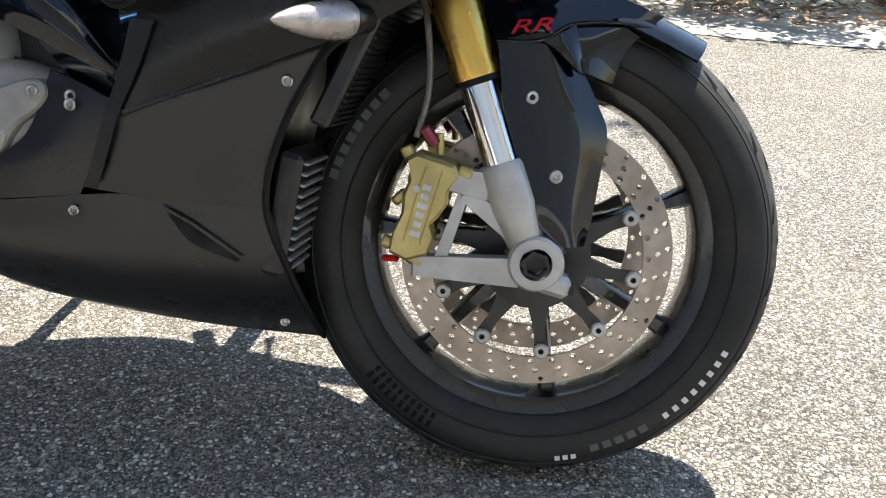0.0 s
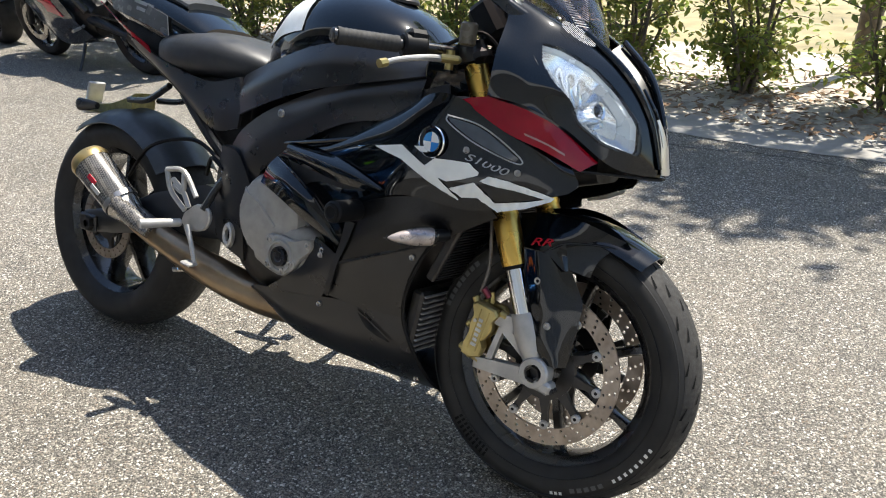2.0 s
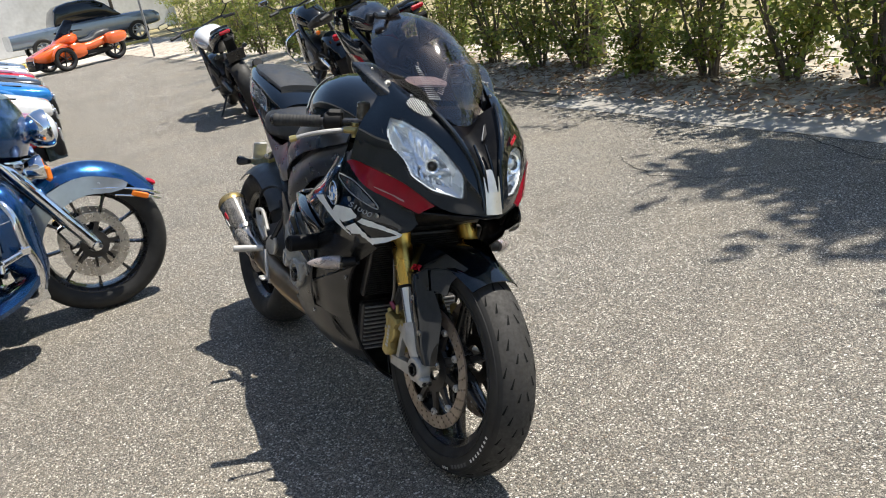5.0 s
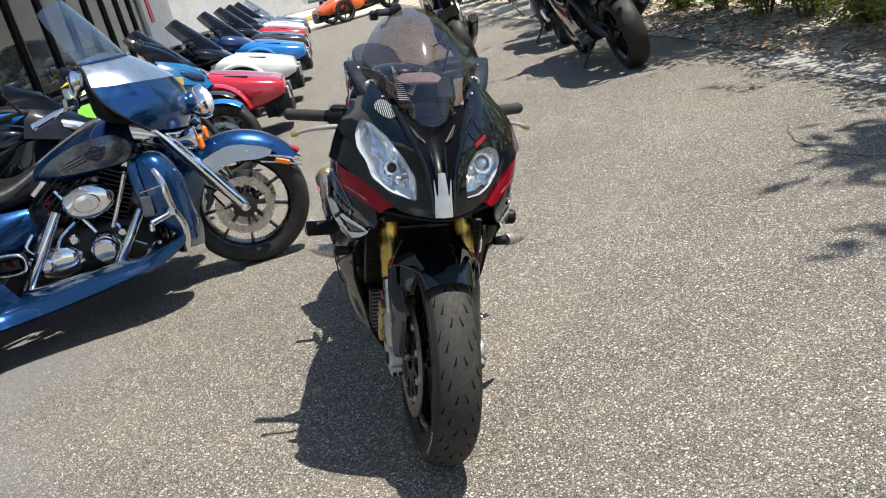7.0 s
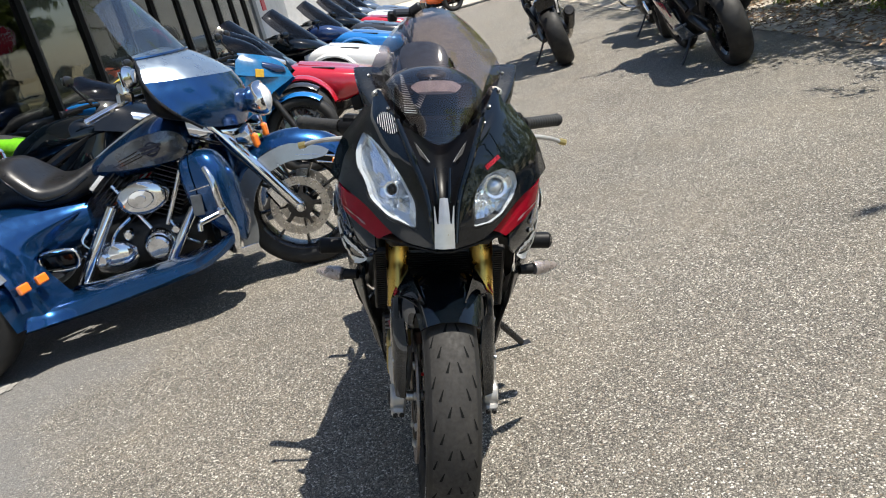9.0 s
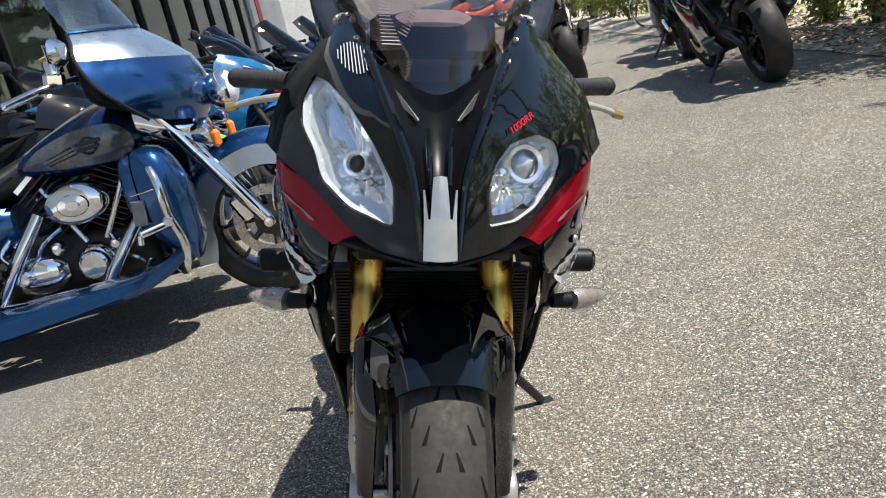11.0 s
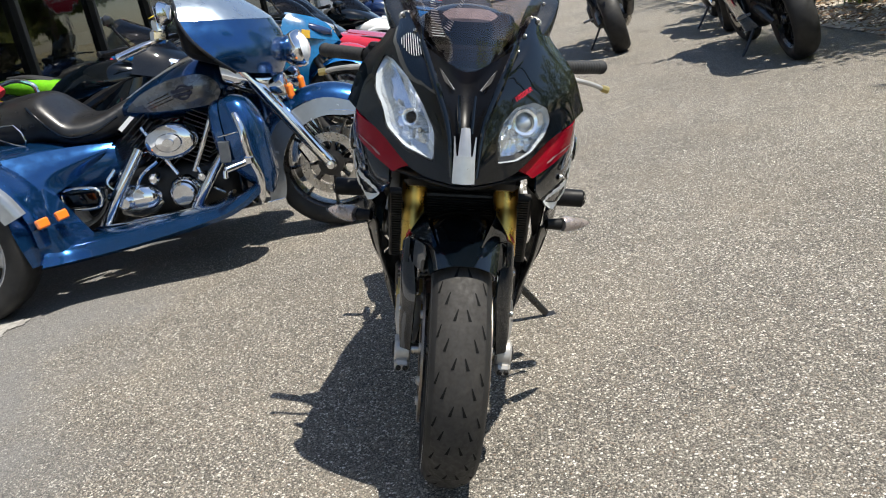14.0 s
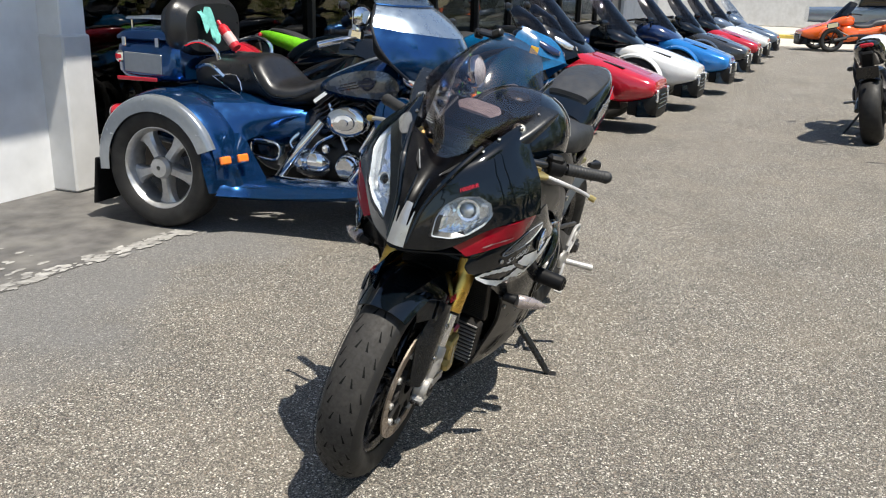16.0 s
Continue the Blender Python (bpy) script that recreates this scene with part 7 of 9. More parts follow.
# the blue touring trike
trike = thing("touring_trike", "metallic blue and grey touring trike with chrome engine parts", "trike", pose(-2.30, -0.58, 0, 0, 0, 91.0))
wheel(trike, "front_wheel", (0, 0, 0.325), 0.325, 0.135, 0.232, 9, RIM_BLACK, flat=0.25, label="dark spoked front wheel", thick=0.016, disc=0.148, sides=(-1, 1), turn=-3)
ff = part("front_fender", arc_fender((0, 0, 0.325), 0.372, 28, 206, 0.092, 0.062, 12), BLUE_MET, trike, "deep blue front fender with a grey skirt")
for s in (-1, 1):
    rows = []
    for a, r0, r1 in ((48, 0.314, 0.285), (60, 0.312, 0.245), (90, 0.312, 0.228), (130, 0.312, 0.226), (165, 0.312, 0.228), (188, 0.322, 0.232), (200, 0.350, 0.255), (207, 0.385, 0.285)):
        t = radians(a)
        rows.append([(r * math.cos(t), s * (0.094 + 0.006 * k), 0.325 + r * math.sin(t)) for k, r in enumerate((r0, (r0 + r1) / 2, r1))])
    part("reflector_panel", G().box((-0.30, s * 0.108, 0.178), (0.095, 0.006, 0.05), (0, -4, 0), 0.003), CHROME, ff, "chrome panel at the foot of the skirt")
    part("skirt", G().sheet(rows, 5, 28, 0.003), SILVER_MET, ff, "metallic grey fender skirt")
    part("trim_rail", G().tube([(0.335, s * 0.06, 0.462), (0.27, s * 0.098, 0.505), (0.16, s * 0.10, 0.548), (0.05, s * 0.10, 0.575)], 0.006, 8).tube([(0.33, s * 0.062, 0.44), (0.26, s * 0.098, 0.478), (0.14, s * 0.10, 0.52)], 0.005, 8), CHROME, ff, "chrome trim rails")
    part("marker_light", G().box((0.245, s * 0.103, 0.492), (0.075, 0.014, 0.026), (0, 28, 0), 0.005), AMBER, ff, "amber marker light")
    part("script", G().box((0.13, s * 0.098, 0.585), (0.10, 0.002, 0.010), (0, 18, 0)), CHROME, ff, "chrome script bar")
part("fender_light", G().box((0.318, 0, 0.52), (0.05, 0.05, 0.025), (0, 40, 0), 0.01), RED_LENS, ff)
for s in (-1, 1):
    fk = part("fork_leg", G().cyl((0.0, s * 0.108, 0.325), (-0.20, s * 0.108, 0.66), 0.030, 0.032, 20, 0.004).cyl((-0.20, s * 0.108, 0.66), (-0.37, s * 0.108, 0.95), 0.034, n=20), CHROME, trike, "chrome fork leg")
    part("caliper", G().box((-0.095, s * 0.092, 0.40), (0.06, 0.05, 0.11), (0, -25, 0), 0.012), CHROME, fk)
    part("axle_cap", G().lathe([(0.0001, 0.03), (0.018, 0.028), (0.026, 0.012), (0.03, -0.03)], (0, s * 0.115, 0.325), (0, s, 0), 20), CHROME, fk)
part("nacelle", G().hull([(-0.40, 0.12, 0.76, 0.92), (-0.28, 0.14, 0.70, 0.86), (-0.18, 0.12, 0.70, 0.80)], 18, 3), CHROME, trike, "chrome fork nacelle")
BAT = [[(-0.275, -0.33, 0.838), (-0.19, -0.22, 0.805), (-0.14, 0, 0.78)], [(-0.335, -0.395, 0.915), (-0.185, -0.27, 0.875), (-0.105, 0, 0.865)], [(-0.40, -0.415, 1.005), (-0.205, -0.285, 0.965), (-0.11, 0, 0.955)], [(-0.44, -0.395, 1.088), (-0.25, -0.275, 1.055), (-0.140, 0, 1.028)]]
BAT_TOP = [[(-0.441, -0.396, 1.087), (-0.25, -0.276, 1.055), (-0.138, 0, 1.028)], [(-0.452, -0.352, 1.146), (-0.30, -0.245, 1.12), (-0.212, 0, 1.097)], [(-0.475, -0.29, 1.188), (-0.375, -0.20, 1.178), (-0.315, 0, 1.175)], [(-0.50, -0.23, 1.207), (-0.45, -0.14, 1.210), (-0.415, 0, 1.212)]]
full = lambda rows: [r + [(x, -y, z) for x, y, z in reversed(r[:-1])] for r in rows]
bat = part("fairing", G().sheet(full(BAT), 34, 20, 0.006), BLUE_MET, trike, "metallic blue batwing fairing")
# the upper part of the fairing has a paler silver-blue colour
part("fairing_top", G().sheet(full(BAT_TOP), 34, 16, 0.006), mat("pale_silver_blue", (0.30, 0.36, 0.42), 0.3, metal=0.8, coat=1.0, var=0.03), bat, "silver fairing top")
part("fairing_inner", G().hull([(-0.50, 0.26, 0.93, 1.13), (-0.46, 0.345, 0.91, 1.14), (-0.40, 0.34, 0.88, 1.10), (-0.30, 0.24, 0.83, 1.02), (-0.22, 0.15, 0.80, 0.95)], 22, 4), BLACK_MATT, bat, "black instrument panel behind the fairing")
for s in (-1, 1):
    part("fairing_trim", G().tube([(x, -s * y, z) for x, y, z in ((-0.276, -0.332, 0.836), (-0.336, -0.397, 0.913), (-0.402, -0.418, 1.003), (-0.443, -0.398, 1.088), (-0.455, -0.354, 1.147), (-0.478, -0.292, 1.190))], 0.007, 8), BLACK_SATIN, bat, "black edge trim")
part("windscreen", G().sheet(full([[(-0.475, -0.285, 1.185), (-0.375, -0.195, 1.175), (-0.315, 0, 1.172)], [(-0.52, -0.305, 1.31), (-0.445, -0.20, 1.32), (-0.405, 0, 1.325)], [(-0.575, -0.265, 1.44), (-0.535, -0.16, 1.475), (-0.51, 0, 1.485)]]), 24, 12, 0.004), CLEAR_SCREEN, bat, "tall clear windscreen")
part("screen_trim", G().tube([(-0.477, -0.288, 1.190), (-0.376, -0.198, 1.181), (-0.314, 0, 1.179), (-0.376, 0.198, 1.181), (-0.477, 0.288, 1.190)], 0.008, 8), BLUE_MET, bat, "blue strip along the screen base")
hl = part("headlight", G().lathe([(0.070, 0.018), (0.079, 0.024), (0.085, 0.012), (0.083, -0.015), (0.070, -0.05), (0.042, -0.078), (0.0001, -0.09)], (-0.045, 0, 0.868), (1, 0, 0.05), 36), CHROME, trike, "round chrome headlight")
part("lens", G().lathe([(0.0001, 0.052), (0.025, 0.050), (0.050, 0.040), (0.066, 0.027), (0.071, 0.018)], (-0.045, 0, 0.868), (1, 0, 0.05), 36), mat("pale_lamp_glass", (0.74, 0.77, 0.80), 0.12, coat=1.0, var=0.15, scale=60), hl)
part("reflector", G().lathe([(0.0001, -0.02), (0.04, -0.01), (0.069, 0.012)], (-0.045, 0, 0.868), (1, 0, 0.05), 36), REFLECTOR, hl)
for s in (-1, 1):
    sl = part("spot_lamp", G().lathe([(0.042, 0.02), (0.052, 0.022), (0.054, 0.0), (0.03, -0.05), (0.0001, -0.06)], (-0.13, s * 0.17, 0.735), (1, 0, 0), 28), CHROME, trike, "chrome spot lamp")
    part("lens", G().lathe([(0.0001, 0.018), (0.042, 0.014)], (-0.13, s * 0.17, 0.735), (1, 0, 0), 28), LENS, sl)
    part("indicator", G().box((-0.10, s * 0.155, 0.70), (0.03, 0.05, 0.07), bevel=0.012), AMBER, trike, "amber indicator")
    lf = part("leg_fairing", G().hull([(-0.375, 0.098, 0.40, 0.742, s * 0.31), (-0.33, 0.112, 0.35, 0.748, s * 0.31), (-0.28, 0.112, 0.31, 0.73, s * 0.31), (-0.245, 0.095, 0.29, 0.68, s * 0.31), (-0.215, 0.05, 0.36, 0.60, s * 0.30)], 26, 3.0, 5), BLUE_MET, trike, "metallic blue leg fairing")
    part("rear_cap", G().hull([(-0.43, 0.085, 0.50, 0.71, s * 0.31), (-0.415, 0.098, 0.44, 0.735, s * 0.31), (-0.381, 0.100, 0.41, 0.740, s * 0.31)], 26, 3.0, 4), BLUE_MET, lf, "blue glove box cap")
    part("lid_seam", G().tube([(-0.405, s * 0.412, 0.588), (-0.34, s * 0.424, 0.594), (-0.28, s * 0.423, 0.60)], 0.0025, 6), CHROME, lf)
    part("vent_panel", G().box((-0.392, s * 0.413, 0.520), (0.05, 0.012, 0.095), (0, 6, s * 4), 0.004), mat("grey_vent_panel", (0.12, 0.13, 0.14), 0.4), lf)
    part("crash_bar", G().tube([(-0.42, s * 0.12, 0.72), (-0.34, s * 0.34, 0.70), (-0.292, s * 0.435, 0.62), (-0.285, s * 0.44, 0.50), (-0.262, s * 0.43, 0.38), (-0.30, s * 0.38, 0.27), (-0.40, s * 0.15, 0.25)], 0.017, 12), CHROME, trike, "chrome crash bar")
    part("highway_peg", G().cyl((-0.30, s * 0.44, 0.465), (-0.385, s * 0.50, 0.455), 0.016, n=14, bevel=0.004).box((-0.288, s * 0.442, 0.47), (0.045, 0.035, 0.045), bevel=0.01).cyl((-0.385, s * 0.50, 0.455), (-0.39, s * 0.505, 0.42), 0.012, n=12, bevel=0.003), CHROME, trike, "chrome highway peg")
TANK = [(-0.97, 0.05, 0.715, 0.745), (-0.90, 0.10, 0.695, 0.785), (-0.80, 0.150, 0.675, 0.835), (-0.64, 0.180, 0.660, 0.895), (-0.52, 0.172, 0.665, 0.920), (-0.44, 0.135, 0.690, 0.895), (-0.395, 0.07, 0.735, 0.840)]
tk = part("fuel_tank", G().hull(TANK, 28, 2.4, 5), BLUE_MET, trike, "metallic blue tank with charcoal side panels")


def tank_side(x, z, off):
    """Distance of the tank's flank from its middle at one place."""
    c = cr(TANK, 61)
    h, lo, hi = (np.interp(x, [q[0] for q in c], [q[k] for q in c]) for k in (1, 2, 3))
    v = min(0.98, abs((z - (lo + hi) / 2) / ((hi - lo) / 2)))
    return h * (1 - v ** 2.4) ** (1 / 2.4) + off


PX = (-0.87, -0.84, -0.79, -0.73, -0.67, -0.61, -0.55, -0.50, -0.465, -0.44, -0.425)
PLO = (0.741, 0.736, 0.729, 0.722, 0.717, 0.712, 0.707, 0.706, 0.712, 0.73, 0.755)
PHI = (0.749, 0.772, 0.803, 0.824, 0.840, 0.850, 0.853, 0.850, 0.838, 0.815, 0.785)
for s in (-1, 1):
    rows = [[(x, s * tank_side(x, a + (b - a) * v, 0.003), a + (b - a) * v) for v in (0, 0.33, 0.67, 1)] for x, a, b in zip(PX, PLO, PHI)]
    part("grey_panel", G().sheet(rows, 12, 34, 0.003), CHARCOAL_MET, tk, "charcoal grey tank panel")
    yy = tank_side(-0.575, 0.787, 0.006)
    part("emblem", G().lathe([(0.027, 0.003), (0.029, 0.005), (0.034, 0.005), (0.036, 0.0)], (-0.575, s * yy, 0.785), (0, s, 0.12), 30).box((-0.575, s * (yy + 0.003), 0.797), (0.105, 0.005, 0.017), (0, -4, 0), 0.002).box((-0.578, s * (yy + 0.004), 0.777), (0.092, 0.005, 0.015), (0, -4, 0), 0.002), mat("dark_blue_emblem", (0.018, 0.022, 0.045), 0.3, metal=0.4), tk, "dark plain emblem on the tank")
    for a, b in (((-0.80, 0.752), (-0.64, 0.792)), ((-0.78, 0.744), (-0.63, 0.779)), ((-0.75, 0.738), (-0.625, 0.765))):
        pts = [(a[0] + (b[0] - a[0]) * q, a[1] + (b[1] - a[1]) * q) for q in (0, 0.5, 1)]
        part("pinstripe", G().tube([(x, s * tank_side(x, z, 0.005), z) for x, z in pts], [0.001, 0.003, 0.004], 6), BLACK_GLOSS, tk)
part("console", G().hull([(-0.90, 0.03, 0.77, 0.80), (-0.76, 0.042, 0.83, 0.862), (-0.60, 0.045, 0.89, 0.922), (-0.50, 0.045, 0.90, 0.934), (-0.45, 0.03, 0.88, 0.915)], 14, 3), CHROME, tk, "chrome tank console")
seat = part("seat", G().hull([(-0.85, 0.05, 0.72, 0.81), (-0.93, 0.115, 0.655, 0.785), (-1.03, 0.18, 0.63, 0.757), (-1.13, 0.215, 0.63, 0.765), (-1.19, 0.215, 0.64, 0.82), (-1.26, 0.20, 0.65, 0.888), (-1.34, 0.195, 0.655, 0.900), (-1.46, 0.20, 0.66, 0.890), (-1.58, 0.20, 0.67, 0.880), (-1.66, 0.18, 0.69, 0.86)], 28, 2.6, 6), mat("gloss_black_vinyl", (0.012, 0.012, 0.013), 0.33, var=0.12, bump=0.12, bscale=400), trike, "black padded two-up touring seat")
for s in (-1, 1):
    part("seat_piping", G().tube([(x, -s * y, z) for x, y, z in ((-0.93, -0.112, 0.73), (-1.03, -0.176, 0.685), (-1.13, -0.210, 0.683), (-1.20, -0.213, 0.73), (-1.27, -0.198, 0.81), (-1.30, -0.186, 0.85))], 0.006, 8), BLACK_GLOSS, seat, "stitched edge of the seat")
for s in (-1, 1):
    part("seat_trim", G().tube([(x, -s * y, z) for x, y, z in ((-1.53, -0.205, 0.775), (-1.37, -0.208, 0.785), (-1.34, -0.225, 0.685), (-1.53, -0.205, 0.775))], 0.004, 6, 3), CHROME, seat, "chrome trim below the seat")
part("backrest", G().hull([(-1.80, 0.28, 0.90, 1.17), (-1.73, 0.31, 0.86, 1.21), (-1.655, 0.25, 0.89, 1.16)], 22, 3.2, 4), MATS["gloss_black_vinyl"], seat, "black padded backrest")
for s in (-1, 1):
    part("arm_rail", G().tube([(-1.70, s * 0.24, 0.93), (-1.56, s * 0.27, 0.965), (-1.46, s * 0.27, 0.93), (-1.44, s * 0.26, 0.87)], 0.012, 10), CHROME, seat, "chrome passenger rail")
    part("grab_rail", G().tube([(-1.62, s * 0.22, 0.82), (-1.50, s * 0.26, 0.84), (-1.42, s * 0.25, 0.78)], 0.011, 8), CHROME, seat)
# tour pack
tpk = part("tour_pack", G().hull([(-1.70, 0.26, 0.74, 0.95), (-1.76, 0.295, 0.72, 0.965), (-2.04, 0.295, 0.72, 0.965), (-2.13, 0.26, 0.74, 0.95)], 28, 5.0, 4), BLUE_MET, trike, "metallic blue top box")
part("lid", G().hull([(-1.70, 0.262, 0.945, 0.985), (-1.77, 0.298, 0.94, 1.025), (-2.03, 0.298, 0.94, 1.025), (-2.135, 0.26, 0.945, 0.985)], 28, 4.0, 4), BLUE_MET, tpk)
for s in (-1, 1):
    part("side_panel", G().box((-1.93, s * 0.297, 0.83), (0.26, 0.008, 0.11), (0, 2, 0), 0.003), SILVER_MET, tpk, "metallic grey side panel")
    part("side_light", G().box((-2.115, s * 0.262, 0.86), (0.05, 0.09, 0.065), (0, 0, -s * 40), 0.012), CHROME, tpk)
    part("side_lens", G().box((-2.12, s * 0.268, 0.86), (0.04, 0.09, 0.040), (0, 0, -s * 40), 0.01), RED_LENS, tpk)
    part("light_strip", G().box((-1.98, s * 0.296, 0.74), (0.28, 0.012, 0.022), bevel=0.003), RED_LENS, tpk, "red light strip")
    for x in (-1.82, -2.05):
        part("latch", G().box((x, s * 0.300, 0.945), (0.028, 0.010, 0.05), bevel=0.003), CHROME, tpk, "chrome latch")
rk = part("luggage_rack", G().tube([(-1.74, -0.24, 1.07), (-1.70, 0, 1.08), (-1.74, 0.24, 1.07), (-1.90, 0.26, 1.075), (-2.08, 0.23, 1.07), (-2.11, 0, 1.075), (-2.08, -0.23, 1.07), (-1.90, -0.26, 1.075), (-1.74, -0.24, 1.07)], 0.008, 8), CHROME, trike, "chrome luggage rack")
for y in (-0.22, -0.11, 0, 0.11, 0.22):
    part("rack_bar", G().tube([(-1.74, y, 1.075), (-1.90, y, 1.08), (-2.08, y, 1.075)], 0.006, 6), CHROME, rk)
for x in (-1.78, -2.05):
    for y in (-0.22, 0.22):
        part("rack_post", G().cyl((x, y, 1.01), (x, y, 1.075), 0.007, n=8), CHROME, rk)
# rear body
MARKERS = ((-1.115, 0.545, 0.405), (-1.165, 0.625, 0.400))
body = part("rear_body", G().hull([(-0.98, 0.14, 0.44, 0.62), (-1.10, 0.21, 0.40, 0.66), (-1.24, 0.33, 0.36, 0.685), (-1.38, 0.42, 0.36, 0.70), (-1.57, 0.47, 0.36, 0.72), (-1.80, 0.46, 0.38, 0.71), (-1.96, 0.40, 0.42, 0.68), (-2.03, 0.30, 0.46, 0.62)], 30, 3.2, 5), BLUE_MET, trike, "metallic blue rear body")
for s in (-1, 1):
    wheel(trike, "rear_wheel", (-1.575, s * 0.575, 0.325), 0.325, 0.20, 0.215, 5, CAST_GREY, flat=0.5, label="five-spoke grey cast wheel with flared spokes", thick=0.050, hub=0.062, flare=0.085)
    rows = []
    for a in np.linspace(-5, 172, 12):
        t = radians(a)
        c, d = math.cos(t), math.sin(t)
        rows.append([(-1.575 + r * c, s * y, 0.325 + r * d * (1.0 if d > 0 else 0.8)) for r, y in ((0.385, 0.40), (0.405, 0.50), (0.395, 0.60), (0.372, 0.655))])
    fd = part("rear_fender", G().sheet(rows, 12, 30, 0.005), BLUE_MET, trike, "metallic blue rear fender")
    rows = []
    for a in np.linspace(20, 185, 13):
        t = radians(a)
        c, d = math.cos(t), math.sin(t)
        rows.append([(-1.575 + r * c, s * y, 0.325 + r * d) for r, y in ((0.385, 0.640), (0.372, 0.672), (0.302, 0.680))])
    part("fender_lip", G().sheet(rows, 7, 30, 0.004), SILVER_MET, fd, "metallic grey fender lip")
    part("front_flare", G().sheet([[(-1.20, s * 0.42, 0.52), (-1.235, s * 0.56, 0.50), (-1.285, s * 0.668, 0.455)], [(-1.14, s * 0.41, 0.40), (-1.165, s * 0.56, 0.38), (-1.275, s * 0.675, 0.36)], [(-1.08, s * 0.38, 0.26), (-1.13, s * 0.54, 0.225), (-1.25, s * 0.665, 0.225)]], 12, 12, 0.005), BLUE_MET, fd)
    part("side_gusset", G().sheet([[(-0.95, s * 0.20, 0.625), (-1.12, s * 0.31, 0.655), (-1.34, s * 0.47, 0.670)], [(-0.97, s * 0.235, 0.600), (-1.14, s * 0.37, 0.575), (-1.28, s * 0.50, 0.560)], [(-1.00, s * 0.225, 0.575), (-1.13, s * 0.345, 0.500), (-1.21, s * 0.49, 0.455)]], 14, 12, 0.005), BLUE_MET, fd, "blue swept side cover")
    for x, y, z in MARKERS:
        part("marker_light", G().box((x, s * y, z), (0.024, 0.062, 0.042), (0, -14, s * 22), 0.006), AMBER, fd, "amber marker light")
    part("tail_light", G().hull([(-2.06, 0.05, 0.52, 0.60, s * 0.40), (-2.02, 0.07, 0.50, 0.61, s * 0.41), (-1.95, 0.06, 0.52, 0.60, s * 0.42)], 14, 2.5), RED_LENS, trike, "red tail light")
    part("mud_flap", G().box((-1.99, s * 0.58, 0.22), (0.012, 0.20, 0.26), (0, 8, 0), 0.004), BLACK_MATT, trike)
    part("running_board", G().sheet([[(-0.215, s * 0.29, 0.37), (-0.235, s * 0.38, 0.365), (-0.255, s * 0.425, 0.335)], [(-0.32, s * 0.27, 0.305), (-0.34, s * 0.42, 0.305), (-0.35, s * 0.465, 0.275)], [(-0.50, s * 0.27, 0.26), (-0.50, s * 0.44, 0.262), (-0.50, s * 0.485, 0.232)], [(-0.85, s * 0.28, 0.235), (-0.85, s * 0.46, 0.24), (-0.85, s * 0.505, 0.195)], [(-1.12, s * 0.30, 0.235), (-1.12, s * 0.50, 0.235), (-1.11, s * 0.55, 0.185)], [(-1.20, s * 0.36, 0.26), (-1.22, s * 0.58, 0.26), (-1.23, s * 0.645, 0.205)]], 10, 26, 0.03), BLUE_MET, trike, "metallic blue running board")
    part("board_trim", G().tube([(-0.38, s * 0.425, 0.300), (-0.62, s * 0.435, 0.268), (-0.80, s * 0.45, 0.258)], [0.006, 0.011, 0.006], 8), CHROME, trike, "chrome trim strip along the board")
    part("brake_pedal", G().tube([(-0.46, s * 0.30, 0.30), (-0.42, s * 0.36, 0.335), (-0.40, s * 0.40, 0.34)], 0.009, 8), CHROME, trike)
    part("floorboard", G().box((-0.62, s * 0.36, 0.262), (0.30, 0.12, 0.018), (0, -3, 0), 0.006), GRIP, trike, "black rubber floorboard")
    part("pillion_step", G().box((-1.09, s * 0.335, 0.425), (0.16, 0.085, 0.07), (0, 4, 0), 0.012), BLACK_GLOSS, trike, "black passenger step")
    part("step_frame", G().tube([(-1.175, s * 0.38, 0.39), (-1.02, s * 0.38, 0.38), (-1.01, s * 0.38, 0.46), (-1.16, s * 0.38, 0.472), (-1.175, s * 0.38, 0.39)], 0.007, 8), CHROME, trike)
# engine
en = part("engine", G().hull([(-1.04, 0.14, 0.24, 0.46), (-0.92, 0.17, 0.22, 0.50), (-0.70, 0.17, 0.20, 0.48), (-0.52, 0.15, 0.20, 0.46), (-0.44, 0.10, 0.24, 0.42)], 20, 3.6), FIN_BLACK, trike, "black V-twin engine with chrome covers")
for bx, tx in ((-0.64, -0.52), (-0.72, -0.86)):
    for k in range(11):
        t = k / 10
        p = Vector((bx + (tx - bx) * t, 0, 0.47 + 0.20 * t))
        part("cylinder_fin", G().box(p, (0.165, 0.29 - 0.016 * (k % 2), 0.007), (0, math.degrees(math.atan2(tx - bx, 0.20)), 0), 0.002), FIN_EDGE, en)
    part("cylinder", G().cyl((bx, 0, 0.45), (tx, 0, 0.69), 0.068, n=20), FIN_BLACK, en)
    part("rocker_box", G().box((tx + (tx - bx) * 0.18, 0, 0.70), (0.17, 0.22, 0.06), (0, math.degrees(math.atan2(tx - bx, 0.20)), 0), 0.02), CHROME, en, "chrome rocker cover")
    part("pushrod_tube", G().cyl((bx + 0.01, -0.16, 0.42), (tx + 0.03, -0.13, 0.66), 0.013, n=12), CHROME, en)
